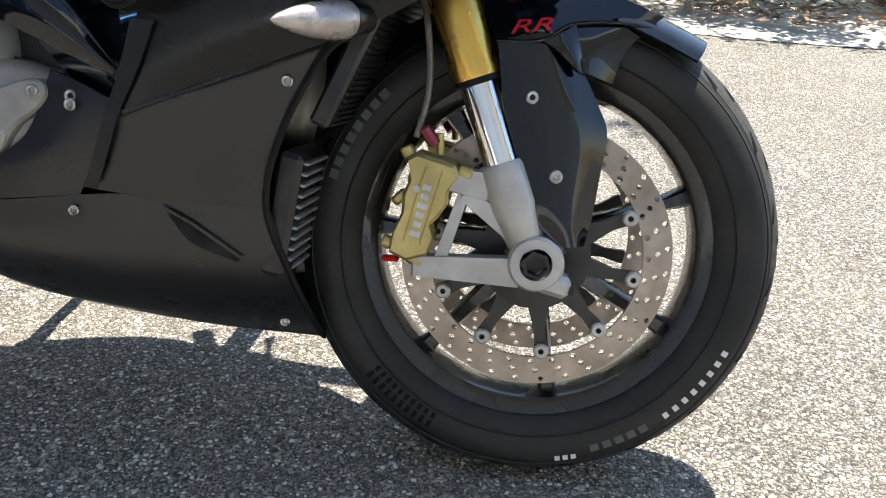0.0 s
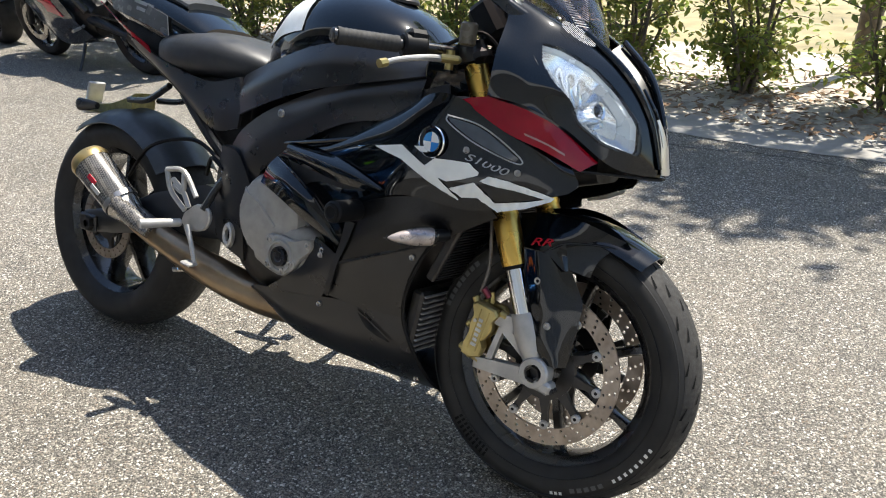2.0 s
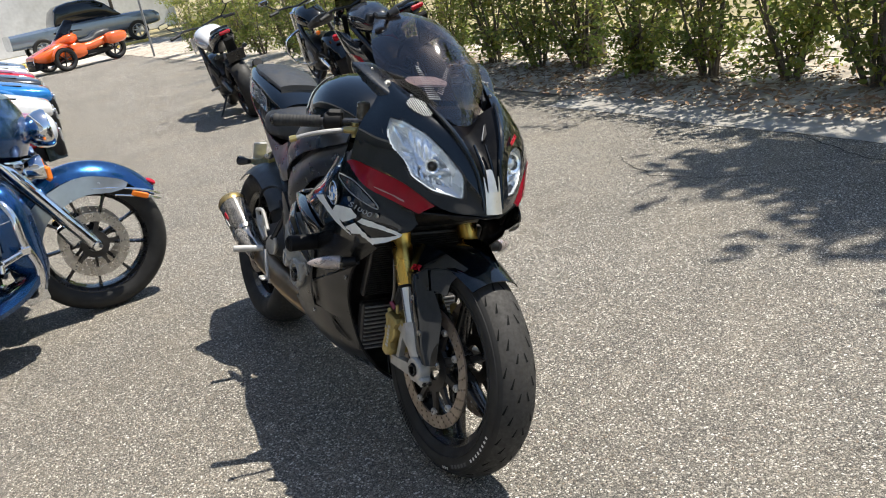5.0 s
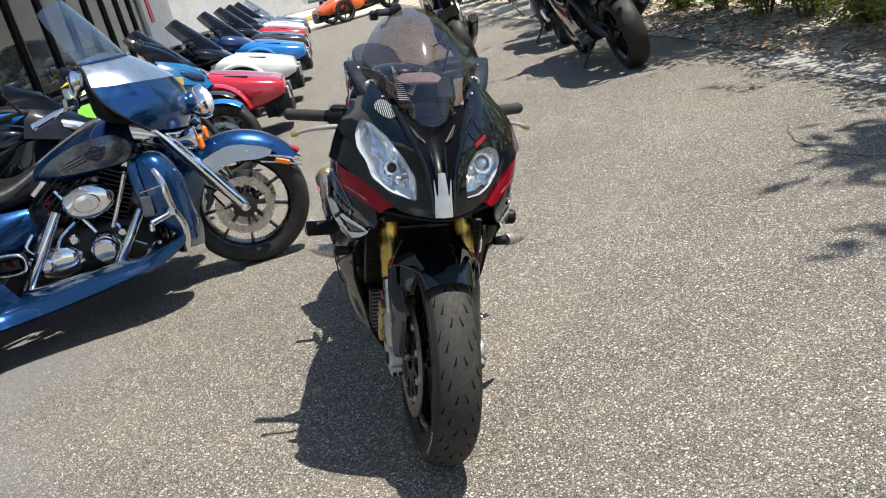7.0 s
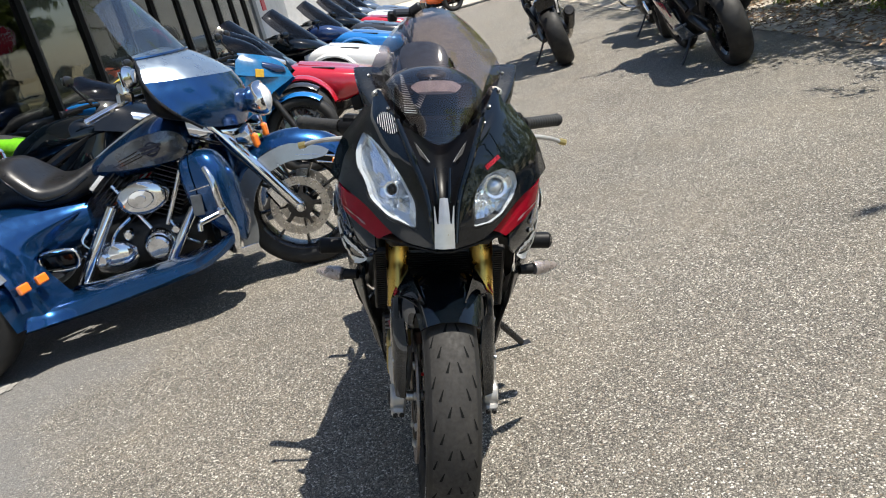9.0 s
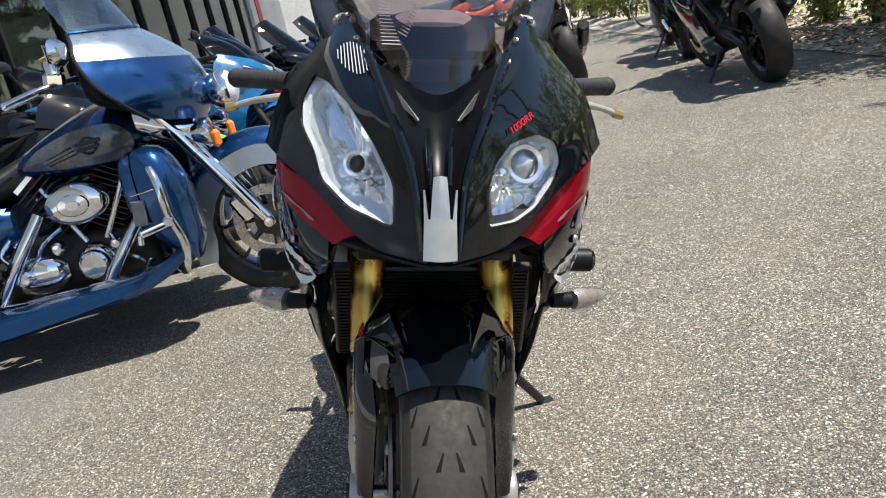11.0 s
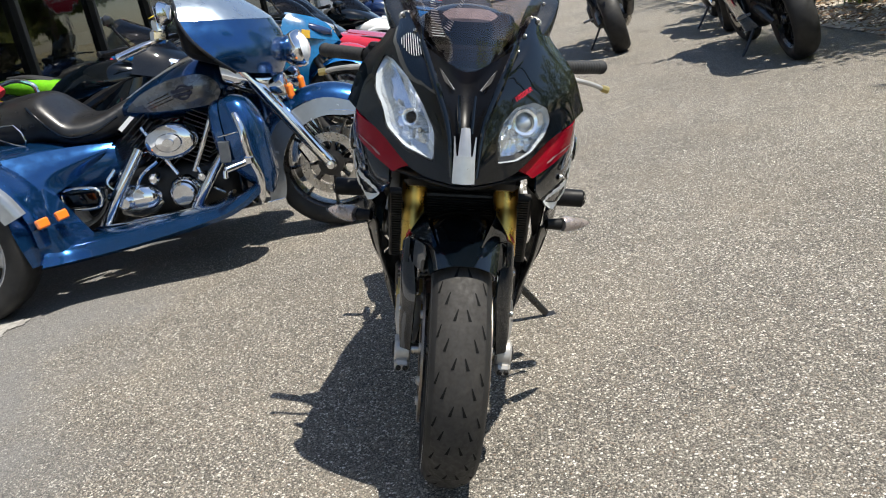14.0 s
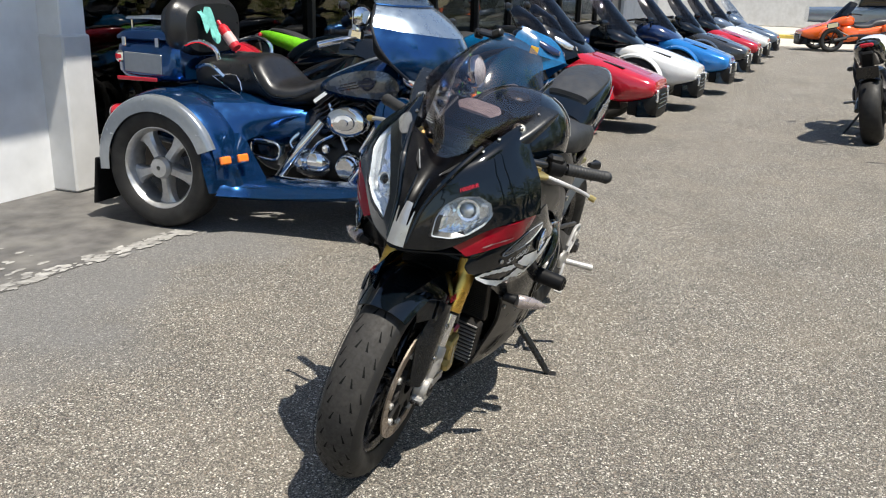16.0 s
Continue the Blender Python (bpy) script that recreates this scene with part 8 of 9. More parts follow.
for s in (-1, 1):
    g = G().lathe([(0.0001, 0.058), (0.022, 0.058), (0.024, 0.050), (0.050, 0.049), (0.054, 0.044), (0.084, 0.042), (0.096, 0.034), (0.104, 0.012), (0.100, -0.05)], (0, 0, 0), (0, s, 0), 44)
    part("air_cleaner" if s < 0 else "primary_cover", g.xf(Matrix.Translation((-0.685, s * 0.195, 0.582 if s < 0 else 0.36)) @ Matrix.Diagonal((1.17, 1, 0.80, 1))), CHROME, en, "oval chrome cover")
part("cam_cover", G().lathe([(0.0001, 0.04), (0.048, 0.038), (0.058, 0.03), (0.062, 0.01), (0.075, 0.0), (0.085, -0.03)], (-0.688, -0.20, 0.332), (0, -1, 0), 36), CHROME, en, "chrome cam cover")
part("gear_cover", G().hull([(-1.0, 0.03, 0.28, 0.40, -0.19), (-0.93, 0.045, 0.26, 0.42, -0.19), (-0.84, 0.04, 0.27, 0.40, -0.19), (-0.80, 0.02, 0.30, 0.36, -0.18)], 18, 2.6), CHROME, en, "chrome gearbox cover")
for k, (a, b, r) in enumerate((((-0.84, -0.20, 0.57), (-1.08, -0.27, 0.25), 0.027), ((-0.47, -0.20, 0.47), (-0.64, -0.26, 0.26), 0.024))):
    part("exhaust_header", G().tube([a, Vector(a).lerp(Vector(b), 0.5) + Vector((0, -0.03, 0)), b], r, 14), CHROME, en, "chrome exhaust header")
part("exhaust_pipe", G().tube([(-0.55, -0.30, 0.25), (-0.80, -0.31, 0.245), (-1.10, -0.30, 0.24)], 0.032, 16), CHROME, trike, "chrome exhaust pipe")
for (x, y, z, r) in ((-0.93, -0.22, 0.47, 0.03), (-0.80, -0.22, 0.43, 0.025), (-1.02, -0.22, 0.38, 0.022), (-0.58, -0.21, 0.40, 0.022), (-0.96, -0.235, 0.345, 0.035)):
    part("engine_fitting", G().lathe([(0.0001, 0.025), (r * 0.7, 0.024), (r, 0.015), (r, -0.02)], (x, y, z), (0, -1, 0), 18), CHROME, en)
for pts in (((-0.78, -0.19, 0.50), (-0.85, -0.22, 0.46), (-0.90, -0.22, 0.40)), ((-0.60, -0.20, 0.44), (-0.56, -0.22, 0.36), (-0.50, -0.2, 0.30)), ((-0.98, -0.2, 0.50), (-1.02, -0.23, 0.45), (-0.99, -0.23, 0.40))):
    part("oil_line", G().tube(pts, 0.009, 8), CHROME, en)
for s in (-1, 1):
    hb = part("handlebar", G().tube([(-0.42, s * 0.05, 0.95), (-0.46, s * 0.20, 1.02), (-0.56, s * 0.33, 1.03), (-0.70, s * 0.40, 1.00)], 0.0125, 12), CHROME, trike, "chrome handlebar")
    part("grip", G().cyl((-0.615, s * 0.36, 1.018), (-0.735, s * 0.415, 0.99), 0.018, n=16, bevel=0.004), CHROME, hb, "chrome ribbed grip")
    part("switch_box", G().box((-0.555, s * 0.345, 1.045), (0.075, 0.06, 0.06), (0, 10, s * -25), 0.014).lathe([(0.0001, 0.03), (0.03, 0.028), (0.034, 0.02), (0.034, -0.02)], (-0.545, s * 0.34, 1.085), (0, 0, 1), 20), CHROME, hb, "chrome switch housing")
    part("lever", G().tube([(-0.54, s * 0.36, 1.03), (-0.60, s * 0.41, 1.02), (-0.70, s * 0.46, 0.995)], 0.009, 8), CHROME, hb)
    part("lever_tag", G().sheet([[(-0.50, s * 0.40, 1.135), (-0.485, s * 0.37, 1.14)], [(-0.53, s * 0.40, 1.128), (-0.525, s * 0.37, 1.14)], [(-0.56, s * 0.405, 1.122), (-0.55, s * 0.375, 1.13)]], 4, 8, 0.002), mat("yellow_tag", (0.55, 0.42, 0.04), 0.5), hb, "yellow inspection tag")
    mr = part("mirror", G().hull([(-0.50, 0.06, 1.10, 1.16, s * 0.42), (-0.485, 0.085, 1.08, 1.18, s * 0.42), (-0.46, 0.05, 1.10, 1.16, s * 0.42)], 18, 2.6), CHROME, trike, "chrome mirror")
    part("stem", G().tube([(-0.55, s * 0.33, 1.03), (-0.52, s * 0.37, 1.07), (-0.485, s * 0.41, 1.11)], 0.007, 8), CHROME, mr)
    part("glass", G().box((-0.502, s * 0.42, 1.13), (0.004, 0.13, 0.065), bevel=0.001), MIRROR, mr)
part("frame_tube", G().tube([(-0.40, 0.10, 0.75), (-0.42, 0.12, 0.40), (-0.50, 0.14, 0.20), (-1.0, 0.15, 0.2)], 0.018, 8).mirror(), BLACK_GLOSS, trike)
TR = pose(-2.30, -0.58, 0, 0, 0, 91.0)
# cleaning things left on the seat
cl = G()
n = 14
pts = []
for i in range(n):
    for j in range(n):
        u, v = i / (n - 1), j / (n - 1)
        pts.append((-1.650 + 0.06 * u + 0.012 * math.sin(9 * v), -0.03 - 0.13 * v, 1.13 - 0.20 * u * (0.7 + 0.3 * math.sin(6 * v)) + 0.012 * math.sin(7 * u + 5 * v)))
cl.add(pts, [(i * n + j, i * n + j + 1, (i + 1) * n + j + 1, (i + 1) * n + j) for i in range(n - 1) for j in range(n - 1)])
solid("cleaning_cloth", cl, mat("teal_cloth", (0.16, 0.50, 0.44), 0.95, var=0.15, scale=60, bump=0.5, bscale=600), "crumpled teal cleaning cloth draped over the trike seat", "cloth", m=TR)
bo = thing("spray_bottle", "red polish bottle lying on the trike seat", "bottle", TR)
p0, p1 = Vector((-1.535, -0.10, 1.045)), Vector((-1.42, -0.12, 0.925))
part("body", G().lathe([(0.0001, 0), (0.026, 0.002), (0.030, 0.01), (0.030, 0.14), (0.022, 0.16), (0.012, 0.165), (0.0001, 0.165)], p1, p0 - p1, 24), mat("red_plastic_bottle", (0.55, 0.02, 0.03), 0.3, var=0.05), bo)
part("label_band", G().lathe([(0.0306, 0.03), (0.0306, 0.10)], p1, p0 - p1, 24), mat("pale_label", (0.55, 0.35, 0.33), 0.5), bo, "pale label band")
part("cap", G().cyl(p0, p0 + (p0 - p1).normalized() * 0.03, 0.012, n=14), RED_INK, bo)


def roadster(x, y, turn, hood, upper, name_colour, trim=BLACK_GLOSS, shell=TINT_DARK):
    """A three-wheeled roadster: two wheels in front, one behind."""
    r = thing("three_wheel_roadster", f"{name_colour} three-wheeled roadster parked nose out", "roadster", pose(x, y, 0, 0, 0, turn), "parked roadsters")
    for s in (-1, 1):
        wheel(r, "front_wheel", (-0.02, s * 0.60, 0.30), 0.30, 0.165, 0.20, 6, RIM_BLACK, flat=0.5, thick=0.03, label="black spoked front wheel")
        part("front_fender", G().sheet([[(-0.02 + 0.33 * math.cos(radians(a)), s * 0.50, 0.30 + 0.33 * math.sin(radians(a))) if q == 0 else (-0.02 + (0.345 if q == 1 else 0.325) * math.cos(radians(a)), s * (0.60 if q == 1 else 0.69), 0.30 + (0.345 if q == 1 else 0.325) * math.sin(radians(a))) for q in range(3)] for a in np.linspace(8, 150, 8)], 8, 20, 0.004), hood, r)
        part("suspension_arm", G().tube([(-0.10, s * 0.22, 0.30), (-0.04, s * 0.5, 0.27)], 0.018, 8).tube([(0.10, s * 0.22, 0.30), (0.02, s * 0.5, 0.27)], 0.018, 8), BLACK_MATT, r)
        part("headlight", G().hull([(0.30, 0.05, 0.46, 0.50, s * 0.30), (0.40, 0.075, 0.42, 0.48, s * 0.29), (0.48, 0.05, 0.39, 0.435, s * 0.26)], 14, 2.4), REFLECTOR, r, "slim bright headlight")
        part("side_pod", G().hull([(-0.75, 0.06, 0.30, 0.58, s * 0.33), (-0.55, 0.10, 0.25, 0.64, s * 0.34), (-0.30, 0.10, 0.24, 0.62, s * 0.32), (-0.10, 0.05, 0.28, 0.5, s * 0.28)], 16, 2.8), upper, r)
        mr = part("mirror", G().hull([(-0.48, 0.05, 0.93, 0.97, s * 0.47), (-0.43, 0.085, 0.91, 0.99, s * 0.48), (-0.38, 0.04, 0.93, 0.97, s * 0.47)], 14, 2.4), trim, r)
        part("stem", G().tube([(-0.45, s * 0.28, 0.86), (-0.43, s * 0.40, 0.93)], 0.012, 8), BLACK_MATT, mr)
        part("handlebar", G().tube([(-0.62, 0, 0.93), (-0.66, s * 0.25, 0.95), (-0.78, s * 0.37, 0.93)], 0.014, 8), BLACK_MATT, r)
        part("footrest", G().box((-0.85, s * 0.34, 0.28), (0.25, 0.12, 0.03), bevel=0.01), BLACK_MATT, r)
    part("hood", G().hull([(0.64, 0.25, 0.40, 0.465), (0.60, 0.33, 0.33, 0.515), (0.38, 0.375, 0.27, 0.595), (0.12, 0.37, 0.28, 0.67), (-0.12, 0.33, 0.30, 0.73), (-0.32, 0.28, 0.32, 0.76)], 28, 3.8, 5), hood, r, f"{name_colour} hood")
    part("nose_grille", G().hull([(0.665, 0.19, 0.17, 0.395), (0.625, 0.30, 0.14, 0.41), (0.40, 0.345, 0.16, 0.32)], 18, 4.0), BLACK_MATT, r, "black lower grille")
    for k in range(4):
        part("grille_bar", G().box((0.668 - 0.003 * k, 0, 0.365 - 0.04 * k), (0.02, 0.36 + 0.03 * k, 0.010), bevel=0.003), trim, r)
    part("hood_scoop", G().sheet([[(0.52, -0.16, 0.545), (0.53, 0, 0.552), (0.52, 0.16, 0.545)], [(0.25, -0.19, 0.630), (0.25, 0, 0.652), (0.25, 0.19, 0.630)], [(-0.02, -0.15, 0.712), (-0.02, 0, 0.726), (-0.02, 0.15, 0.712)]], 14, 12, 0.004), hood, r, "raised centre of the hood")
    for s in (-1, 1):
        part("hood_vent", G().box((0.22, s * 0.26, 0.628), (0.22, 0.045, 0.012), (0, 14, s * 10), 0.004), BLACK_MATT, r, "dark hood vent")
        part("chin_wing", G().sheet([[(0.60, s * 0.26, 0.30), (0.50, s * 0.36, 0.31)], [(0.66, s * 0.24, 0.16), (0.50, s * 0.40, 0.17)]], 5, 5, 0.012), trim, r)
        part("daylight", G().box((0.652, s * 0.25, 0.36), (0.03, 0.035, 0.12), (0, 0, s * -30), 0.008), REFLECTOR, r, "small upright daylight lamp")
    up_ = part("cowl", G().hull([(-0.02, 0.12, 0.62, 0.68), (-0.16, 0.26, 0.62, 0.80), (-0.34, 0.32, 0.62, 0.90), (-0.52, 0.31, 0.62, 0.93), (-0.66, 0.22, 0.66, 0.88)], 26, 2.8, 5), upper, r, "upper fairing")
    half = [[(-0.44, -0.27, 0.90), (-0.22, -0.16, 0.84), (-0.14, 0, 0.81)], [(-0.58, -0.27, 1.06), (-0.43, -0.17, 1.07), (-0.37, 0, 1.06)], [(-0.68, -0.22, 1.20), (-0.60, -0.12, 1.25), (-0.56, 0, 1.26)]]
    part("windscreen", G().sheet(full(half), 20, 12, 0.004), shell, r, "tinted windscreen")
    part("seat", G().hull([(-0.72, 0.12, 0.58, 0.70), (-0.90, 0.18, 0.52, 0.70), (-1.10, 0.20, 0.52, 0.74), (-1.22, 0.18, 0.56, 0.82), (-1.45, 0.19, 0.60, 0.86), (-1.62, 0.15, 0.66, 0.84)], 22, 2.8, 4), SEAT, r, "black two-up seat")
    part("tail", G().hull([(-0.70, 0.25, 0.34, 0.60), (-1.0, 0.27, 0.36, 0.62), (-1.4, 0.26, 0.46, 0.70), (-1.75, 0.20, 0.56, 0.74), (-1.95, 0.10, 0.62, 0.70)], 22, 3.0, 4), upper, r)
    wheel(r, "rear_wheel", (-1.71, 0, 0.31), 0.31, 0.21, 0.195, 6, RIM_BLACK, flat=0.5, label="wide rear wheel")
    part("frame", G().hull([(0.3, 0.24, 0.20, 0.34), (-0.3, 0.30, 0.18, 0.40), (-1.0, 0.26, 0.20, 0.42), (-1.6, 0.10, 0.26, 0.36)], 14, 4), BLACK_MATT, r)
    for s in (-1, 1):
        part("saddlebag", G().hull([(-1.35, 0.09, 0.48, 0.70, s * 0.34), (-1.5, 0.13, 0.42, 0.74, s * 0.35), (-1.8, 0.13, 0.44, 0.74, s * 0.34), (-1.95, 0.08, 0.50, 0.70, s * 0.32)], 16, 3), upper, r)
        part("tail_light", G().box((-1.965, s * 0.30, 0.62), (0.03, 0.10, 0.05), bevel=0.01), RED_LENS, r)
    return r


WHITE_PAINT = mat("gloss_white_paint", (0.74, 0.74, 0.73), 0.15, coat=1.0, var=0.03)
RED_PAINT = mat("gloss_bright_red_paint", (0.42, 0.012, 0.025), 0.14, coat=1.0, var=0.05)
BLUE_PAINT = mat("gloss_bright_blue_paint", (0.02, 0.20, 0.56), 0.15, metal=0.3, coat=1.0, var=0.05)
NAVY = mat("gloss_navy_paint", (0.012, 0.03, 0.10), 0.15, coat=1.0, var=0.05)
GREY_PAINT = mat("gloss_grey_blue_paint", (0.16, 0.20, 0.26), 0.16, metal=0.4, coat=1.0, var=0.05)
ORANGE = mat("gloss_orange_paint", (0.75, 0.12, 0.015), 0.15, coat=1.0, var=0.05)
DARK_GREY = mat("gloss_charcoal_paint", (0.03, 0.032, 0.036), 0.14, coat=1.0)
roadster(-6.62, -0.95, 88, RED_PAINT, BLACK_GLOSS, "red and black")
roadster(-8.55, -0.80, 88, WHITE_PAINT, BLACK_GLOSS, "white and black")
roadster(-10.55, -0.62, 87, BLUE_PAINT, NAVY, "bright blue")
roadster(-12.75, -0.55, 87, DARK_GREY, BLACK_GLOSS, "charcoal")
roadster(-14.75, -0.50, 87, RED_PAINT, BLACK_GLOSS, "red and black")
roadster(-17.0, -0.45, 87, WHITE_PAINT, GREY_PAINT, "white and grey")
roadster(-19.3, -0.35, 87, GREY_PAINT, GREY_PAINT, "grey blue", shell=CLEAR_SCREEN)
roadster(-23.2, 1.25, -72, ORANGE, ORANGE, "orange")


def street_bike(label, m, main, second, rim_mat, naked=False, screen_mat=TINT_DARK, seat_label="black seat", stripe=None, cruiser=False, bars=0.36, nose_mat=None, patch=None):
    """A parked two-wheeler; the origin lies under the rear wheel."""
    b = thing("motorcycle", label, "motorcycle", m, "parked motorcycles")
    wb = 1.62 if cruiser else 1.40
    wheel(b, "rear_wheel", (0, 0, 0.315), 0.315, 0.185, 0.212, 6, rim_mat, label="cast rear wheel", thick=0.022)
    wheel(b, "front_wheel", (wb, 0, 0.300), 0.300, 0.12, 0.216, 6, rim_mat, label="cast front wheel", thick=0.02, disc=0.15, sides=(-1, 1), turn=4)
    part("engine", G().hull([(0.42, 0.12, 0.26, 0.48), (0.55, 0.17, 0.22, 0.56), (0.75, 0.18, 0.21, 0.62), (0.95, 0.15, 0.24, 0.62), (1.03, 0.10, 0.32, 0.56)], 18, 3.6), DARK_METAL, b, "dark engine")
    for s in (-1, 1):
        part("engine_cover", G().lathe([(0.0001, 0.03), (0.07, 0.028), (0.095, 0.012), (0.10, -0.03)], (0.66, s * 0.17, 0.40), (0, s, 0), 26), ALU if cruiser else DARK_METAL, b)
        part("swingarm", G().tube([(0.0, s * 0.125, 0.315), (0.25, s * 0.12, 0.37), (0.50, s * 0.10, 0.40)], [0.022, 0.032, 0.04], 10), SWING if not cruiser else CHROME, b)
        part("fork_leg", G().cyl((wb, s * 0.10, 0.30), (wb - 0.13, s * 0.10, 0.58), 0.026, n=14).cyl((wb - 0.13, s * 0.10, 0.58), (wb - 0.28, s * 0.10, 0.90), 0.024, n=14), CHROME if cruiser else DARK_METAL, b)
        part("frame_rail", G().tube([(0.46, s * 0.12, 0.46), (0.62, s * 0.16, 0.66), (0.90, s * 0.13, 0.80), (1.08, s * 0.06, 0.86)], 0.028, 8), BLACK_SATIN, b)
        hb = part("handlebar", G().tube([(wb - 0.28, 0, 0.95), (wb - 0.31, s * 0.2, 0.98), (wb - 0.42, s * bars, 0.96)], 0.012, 8), BLACK_SATIN, b)
        part("grip", G().cyl((wb - 0.37, s * bars * 0.72, 0.965), (wb - 0.44, s * bars * 1.05, 0.958), 0.017, n=12, bevel=0.003), GRIP, hb)
        mr = part("mirror", G().hull([(wb - 0.36, 0.045, 1.10, 1.13, s * 0.38), (wb - 0.345, 0.062, 1.08, 1.145, s * 0.38), (wb - 0.325, 0.03, 1.10, 1.13, s * 0.38)], 14, 2.4), CHROME if cruiser else BLACK_SATIN, b)
        part("stem", G().tube([(wb - 0.31, s * 0.24, 0.98), (wb - 0.33, s * 0.33, 1.05), (wb - 0.345, s * 0.37, 1.10)], 0.007, 6), BLACK_SATIN, mr)
        part("glass", G().box((wb - 0.362, s * 0.38, 1.113), (0.003, 0.095, 0.045), bevel=0.001), MIRROR, mr)
        part("foot_peg", G().cyl((0.50, s * 0.16, 0.36), (0.47, s * 0.27, 0.36), 0.012, n=10), ALU, b)
        part("indicator", G().hull([(-0.20, 0.02, 0.70, 0.735, s * 0.15), (-0.165, 0.028, 0.695, 0.74, s * 0.15), (-0.13, 0.012, 0.71, 0.725, s * 0.14)], 12, 2.2), AMBER if cruiser else BLACK_SATIN, b)
    part("fuel_tank", G().hull([(0.46, 0.08, 0.74, 0.80), (0.56, 0.13, 0.71, 0.90), (0.74, 0.165, 0.72, 0.965), (0.92, 0.155, 0.74, 0.965), (1.06, 0.10, 0.78, 0.91)], 24, 2.4, 5), main, b, "painted fuel tank")
    part("seat", G().hull([(0.0, 0.10, 0.80, 0.87), (0.12, 0.13, 0.76, 0.86), (0.28, 0.15, 0.73, 0.82), (0.42, 0.13, 0.73, 0.80), (0.54, 0.08, 0.74, 0.80)], 20, 2.8, 4), SEAT, b, seat_label)
    if cruiser:
        part("rear_fender", arc_fender((0, 0, 0.315), 0.36, 30, 165, 0.11, 0.05), main, b)
        part("front_fender", arc_fender((wb, 0, 0.30), 0.335, 30, 150, 0.075, 0.04), main, b)
        part("headlight", G().lathe([(0.0001, 0.04), (0.07, 0.03), (0.085, 0.01), (0.08, -0.06), (0.03, -0.10)], (wb - 0.17, 0, 0.86), (1, 0, 0), 28), CHROME, b, "chrome headlight")
        for s in (-1,):
            part("exhaust_pipe", G().tube([(0.85, s * 0.16, 0.45), (0.75, s * 0.22, 0.28), (0.2, s * 0.22, 0.27), (-0.25, s * 0.22, 0.30)], 0.036, 14), CHROME, b, "chrome exhaust")
        part("tail_light", G().box((-0.30, 0, 0.62), (0.05, 0.10, 0.07), bevel=0.015), RED_LENS, b)
        for s in (-1, 1):
            part("crash_bar", G().tube([(1.12, s * 0.08, 0.72), (1.12, s * 0.32, 0.62), (1.12, s * 0.30, 0.38), (1.05, s * 0.08, 0.27)], 0.014, 10), CHROME, b)
    else:
        tl = part("tail", G().hull([(-0.34, 0.03, 0.90, 0.95), (-0.22, 0.09, 0.85, 0.955), (-0.05, 0.125, 0.80, 0.935), (0.15, 0.13, 0.74, 0.88), (0.30, 0.12, 0.70, 0.78)], 22, 2.8, 4), second, b, "pointed tail")
        part("pillion_pad", G().hull([(-0.22, 0.07, 0.94, 0.97), (-0.08, 0.10, 0.91, 0.96), (0.08, 0.09, 0.86, 0.91)], 16, 2.6), SEAT, tl)
        part("tail_light", G().box((-0.335, 0, 0.915), (0.03, 0.11, 0.035), bevel=0.01), RED_LENS, tl, "red tail light")
        part("plate_hanger", G().box((-0.30, 0, 0.74), (0.05, 0.10, 0.26), (0, -24, 0), 0.01), BLACK_MATT, b)
        part("number_plate", G().box((-0.375, 0, 0.68), (0.006, 0.18, 0.11), (0, -20, 0), 0.002), BLACK_SATIN, b, "dark number plate")
        part("front_fender", arc_fender((wb, 0, 0.30), 0.328, 48, 135, 0.07, 0.035), second, b)
        part("exhaust_pipe", G().tube([(0.95, -0.08, 0.26), (0.60, -0.13, 0.20), (0.35, -0.16, 0.26), (0.22, -0.18, 0.34)], [0.035, 0.04, 0.04, 0.04], 14), STEEL, b)
        part("silencer", G().cyl((0.24, -0.18, 0.33), (-0.10, -0.21, 0.50), 0.052, 0.056, 24, 0.012), DARK_METAL, b, "dark silencer")
        part("hugger", arc_fender((0, 0, 0.315), 0.34, 35, 120, 0.09, 0.03), BLACK_MATT, b)
        if naked:
            part("headlight", G().hull([(wb - 0.24, 0.09, 0.78, 0.95), (wb - 0.14, 0.10, 0.74, 0.93), (wb - 0.08, 0.06, 0.76, 0.88)], 18, 2.6), second, b)
            for s in (-1, 1):
                part("tank_shroud", G().sheet([[(0.80, s * 0.17, 0.90), (1.0, s * 0.19, 0.88), (1.16, s * 0.17, 0.80)], [(0.82, s * 0.18, 0.76), (1.0, s * 0.20, 0.74), (1.12, s * 0.18, 0.70)]], 10, 6, 0.006), main, b, "white tank shroud")
        else:
            for s in (-1, 1):
                part("side_fairing", G().sheet([[(0.42, s * 0.12, 0.24), (0.80, s * 0.15, 0.20), (1.08, s * 0.12, 0.24)], [(0.50, s * 0.20, 0.40), (0.85, s * 0.22, 0.42), (1.16, s * 0.16, 0.42)], [(0.66, s * 0.21, 0.60), (0.95, s * 0.25, 0.64), (1.24, s * 0.18, 0.62)], [(0.90, s * 0.20, 0.76), (1.10, s * 0.24, 0.82), (1.44, s * 0.06, 0.74)]], 18, 14, 0.005), main, b, "painted side fairing")
                part("fairing_panel", G().sheet([[(0.62, s * 0.226, 0.44), (0.85, s * 0.232, 0.48), (1.05, s * 0.20, 0.46)], [(0.72, s * 0.232, 0.56), (0.92, s * 0.25, 0.60), (1.15, s * 0.205, 0.60)]], 10, 5, 0.004), second if stripe is None else stripe, b)
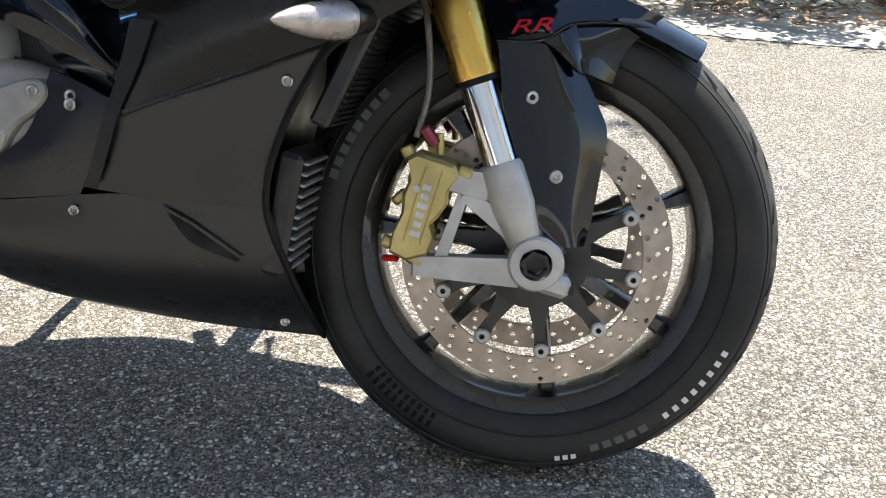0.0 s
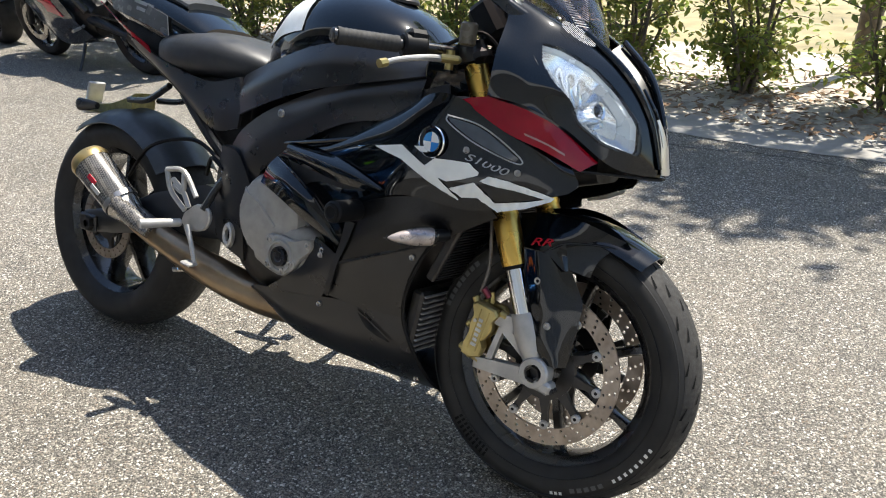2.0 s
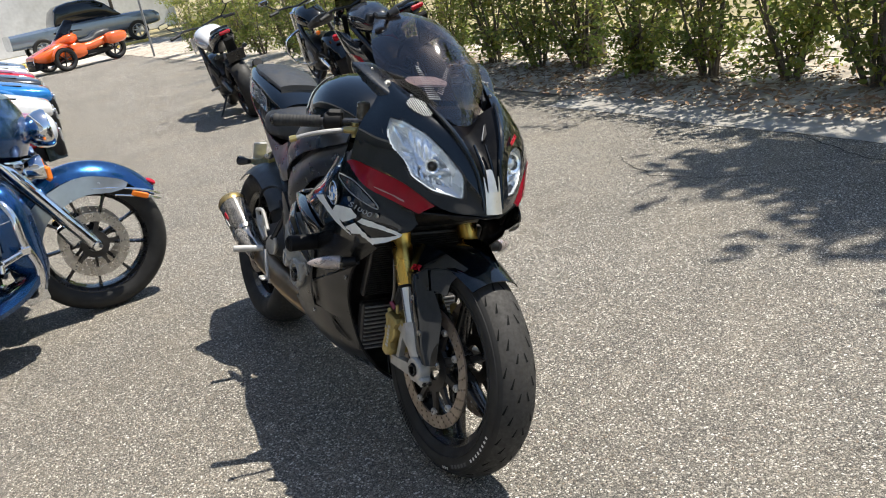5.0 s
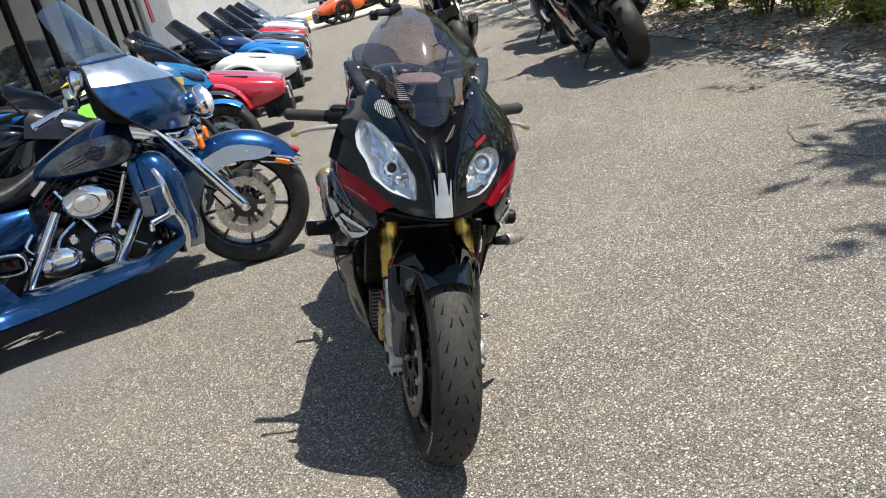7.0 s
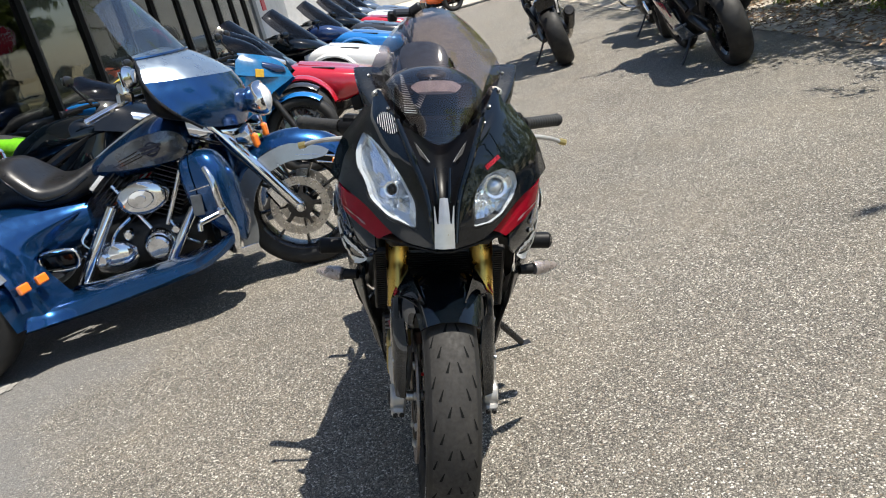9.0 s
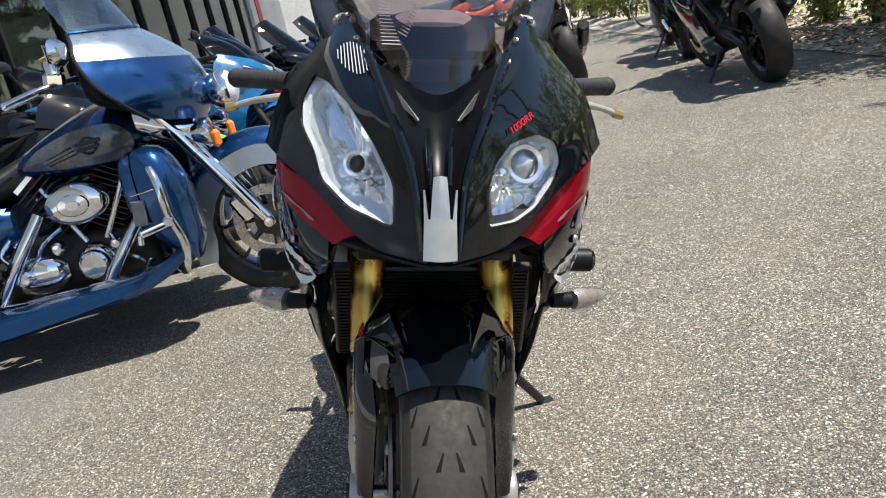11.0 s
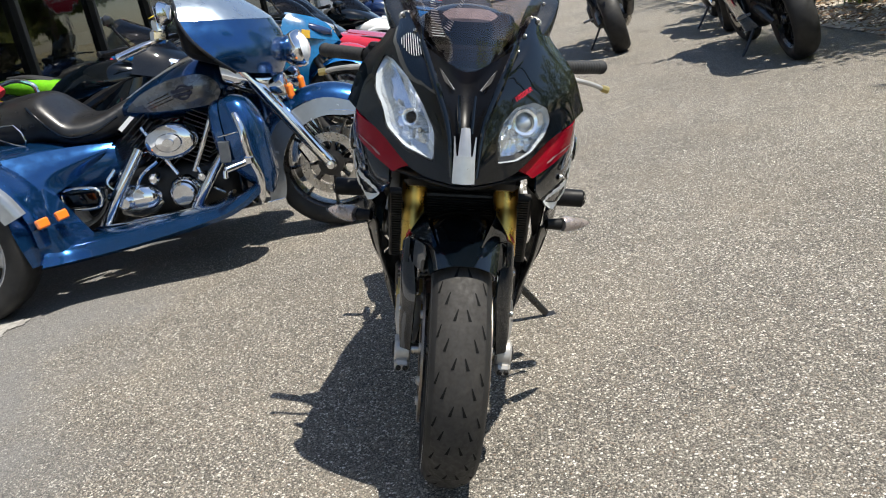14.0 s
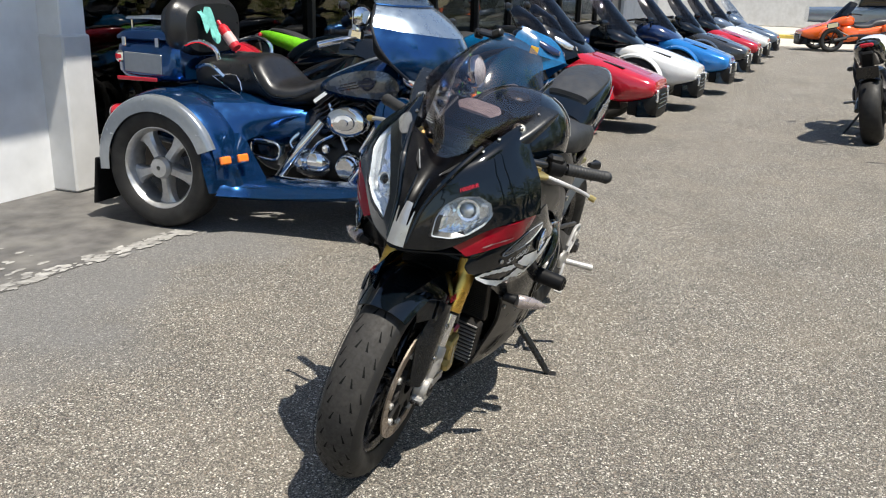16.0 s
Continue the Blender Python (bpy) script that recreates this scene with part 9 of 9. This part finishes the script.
                part("nose", G().sheet([[(1.44, s * 0.02, 0.74), (1.26, s * 0.18, 0.78), (1.06, s * 0.25, 0.84)], [(1.38, s * 0.02, 0.86), (1.24, s * 0.14, 0.90), (1.08, s * 0.20, 0.94)], [(1.30, s * 0.01, 0.93), (1.22, s * 0.10, 0.96), (1.10, s * 0.16, 1.00)]], 12, 10, 0.005), nose_mat or main, b, "pointed nose fairing")
                if patch:
                    part("number_patch", G().box((1.235, s * 0.205, 0.815), (0.065, 0.006, 0.06), (0, 12, s * -30), 0.002), patch, b, "yellow plain number patch")
                part("headlight", G().hull([(1.26, 0.03, 0.84, 0.90, s * 0.13), (1.33, 0.04, 0.80, 0.87, s * 0.10), (1.40, 0.02, 0.79, 0.83, s * 0.06)], 12, 2.2), NAVY if patch else REFLECTOR, b)
            half = [[(1.10, -0.15, 0.99), (1.22, -0.09, 0.955), (1.30, 0, 0.93)], [(1.02, -0.15, 1.08), (1.12, -0.09, 1.08), (1.18, 0, 1.07)], [(0.92, -0.10, 1.15), (0.98, -0.05, 1.17), (1.00, 0, 1.18)]]
            part("windscreen", G().sheet(full(half), 16, 10, 0.003), screen_mat, b)
    part("side_stand", G().tube([(0.60, 0.12, 0.25), (0.56, 0.22, 0.13), (0.54, 0.29, 0.055)], 0.012, 8), BLACK_SATIN, b)
    part("chain", G().tube([(0, 0.11, 0.40), (0.25, 0.11, 0.43), (0.46, 0.11, 0.44)], 0.009, 6), DARK_METAL, b)
    return b


GREEN = mat("gloss_lime_paint", (0.16, 0.52, 0.02), 0.2, coat=0.8)
CYAN = mat("gloss_cyan_blue_paint", (0.004, 0.11, 0.27), 0.16, coat=1.0)
RED_RIM = mat("red_painted_rim", (0.45, 0.012, 0.02), 0.3)
street_bike("white and black naked motorcycle seen from behind", pose(-6.92, 1.62, 0.0, -11, 0, 174), WHITE_PAINT, BLACK_GLOSS, RIM_BLACK, naked=True)
street_bike("black sport motorcycle with a grey tank and red rims", pose(-4.62, 2.52, 0.0, -11, 0, 177), DARK_GREY, BLACK_GLOSS, RIM_BLACK, stripe=RED_PAINT)
street_bike("black and chrome cruiser with amber indicators", pose(-6.95, 2.72, 0.0, -9, 0, 170), BLACK_GLOSS, BLACK_GLOSS, RIM_BLACK, cruiser=True)
street_bike("lime green and black sport motorcycle", pose(-3.55, -2.55, 0.0, -9, 0, 88), BLACK_GLOSS, GREEN, RIM_BLACK, nose_mat=GREEN)
street_bike("bright blue sport motorcycle with a number patch", pose(-4.75, -2.25, 0.0, -9, 0, 88), CYAN, BLUE_PAINT, RIM_BLACK, nose_mat=CYAN, patch=mat("yellow_patch", (0.60, 0.36, 0.03), 0.5))
street_bike("black touring motorcycle beside the shop window", pose(-3.0, -2.75, 0.0, -9, 0, 92), BLACK_GLOSS, RED_PAINT, RIM_BLACK)
street_bike("black sport touring motorcycle with a dark screen", pose(-5.55, -2.35, 0.0, -9, 0, 88), BLACK_GLOSS, DARK_GREY, RIM_BLACK)

# a pickup far beyond the lot
pk = thing("pickup_truck", "grey pickup truck parked beyond the kerb", "truck", pose(-33.5, 3.4, 0, 0, 0, 95))
part("body", G().hull([(-2.7, 0.9, 0.5, 1.05), (-1.0, 0.95, 0.45, 1.1), (1.2, 0.95, 0.45, 1.1), (2.4, 0.9, 0.5, 1.05), (2.7, 0.75, 0.55, 0.9)], 20, 5), GREY_PAINT, pk)
part("cab", G().hull([(-1.1, 0.82, 1.0, 1.2), (-0.8, 0.80, 1.0, 1.75), (0.5, 0.80, 1.0, 1.78), (1.3, 0.80, 1.0, 1.1)], 20, 5), BLACK_GLOSS, pk)
for x in (-1.7, 1.75):
    for s in (-1, 1):
        wheel(pk, "wheel", (x, s * 0.85, 0.38), 0.38, 0.25, 0.24, 6, CAST_GREY, flat=0.6, thick=0.06)
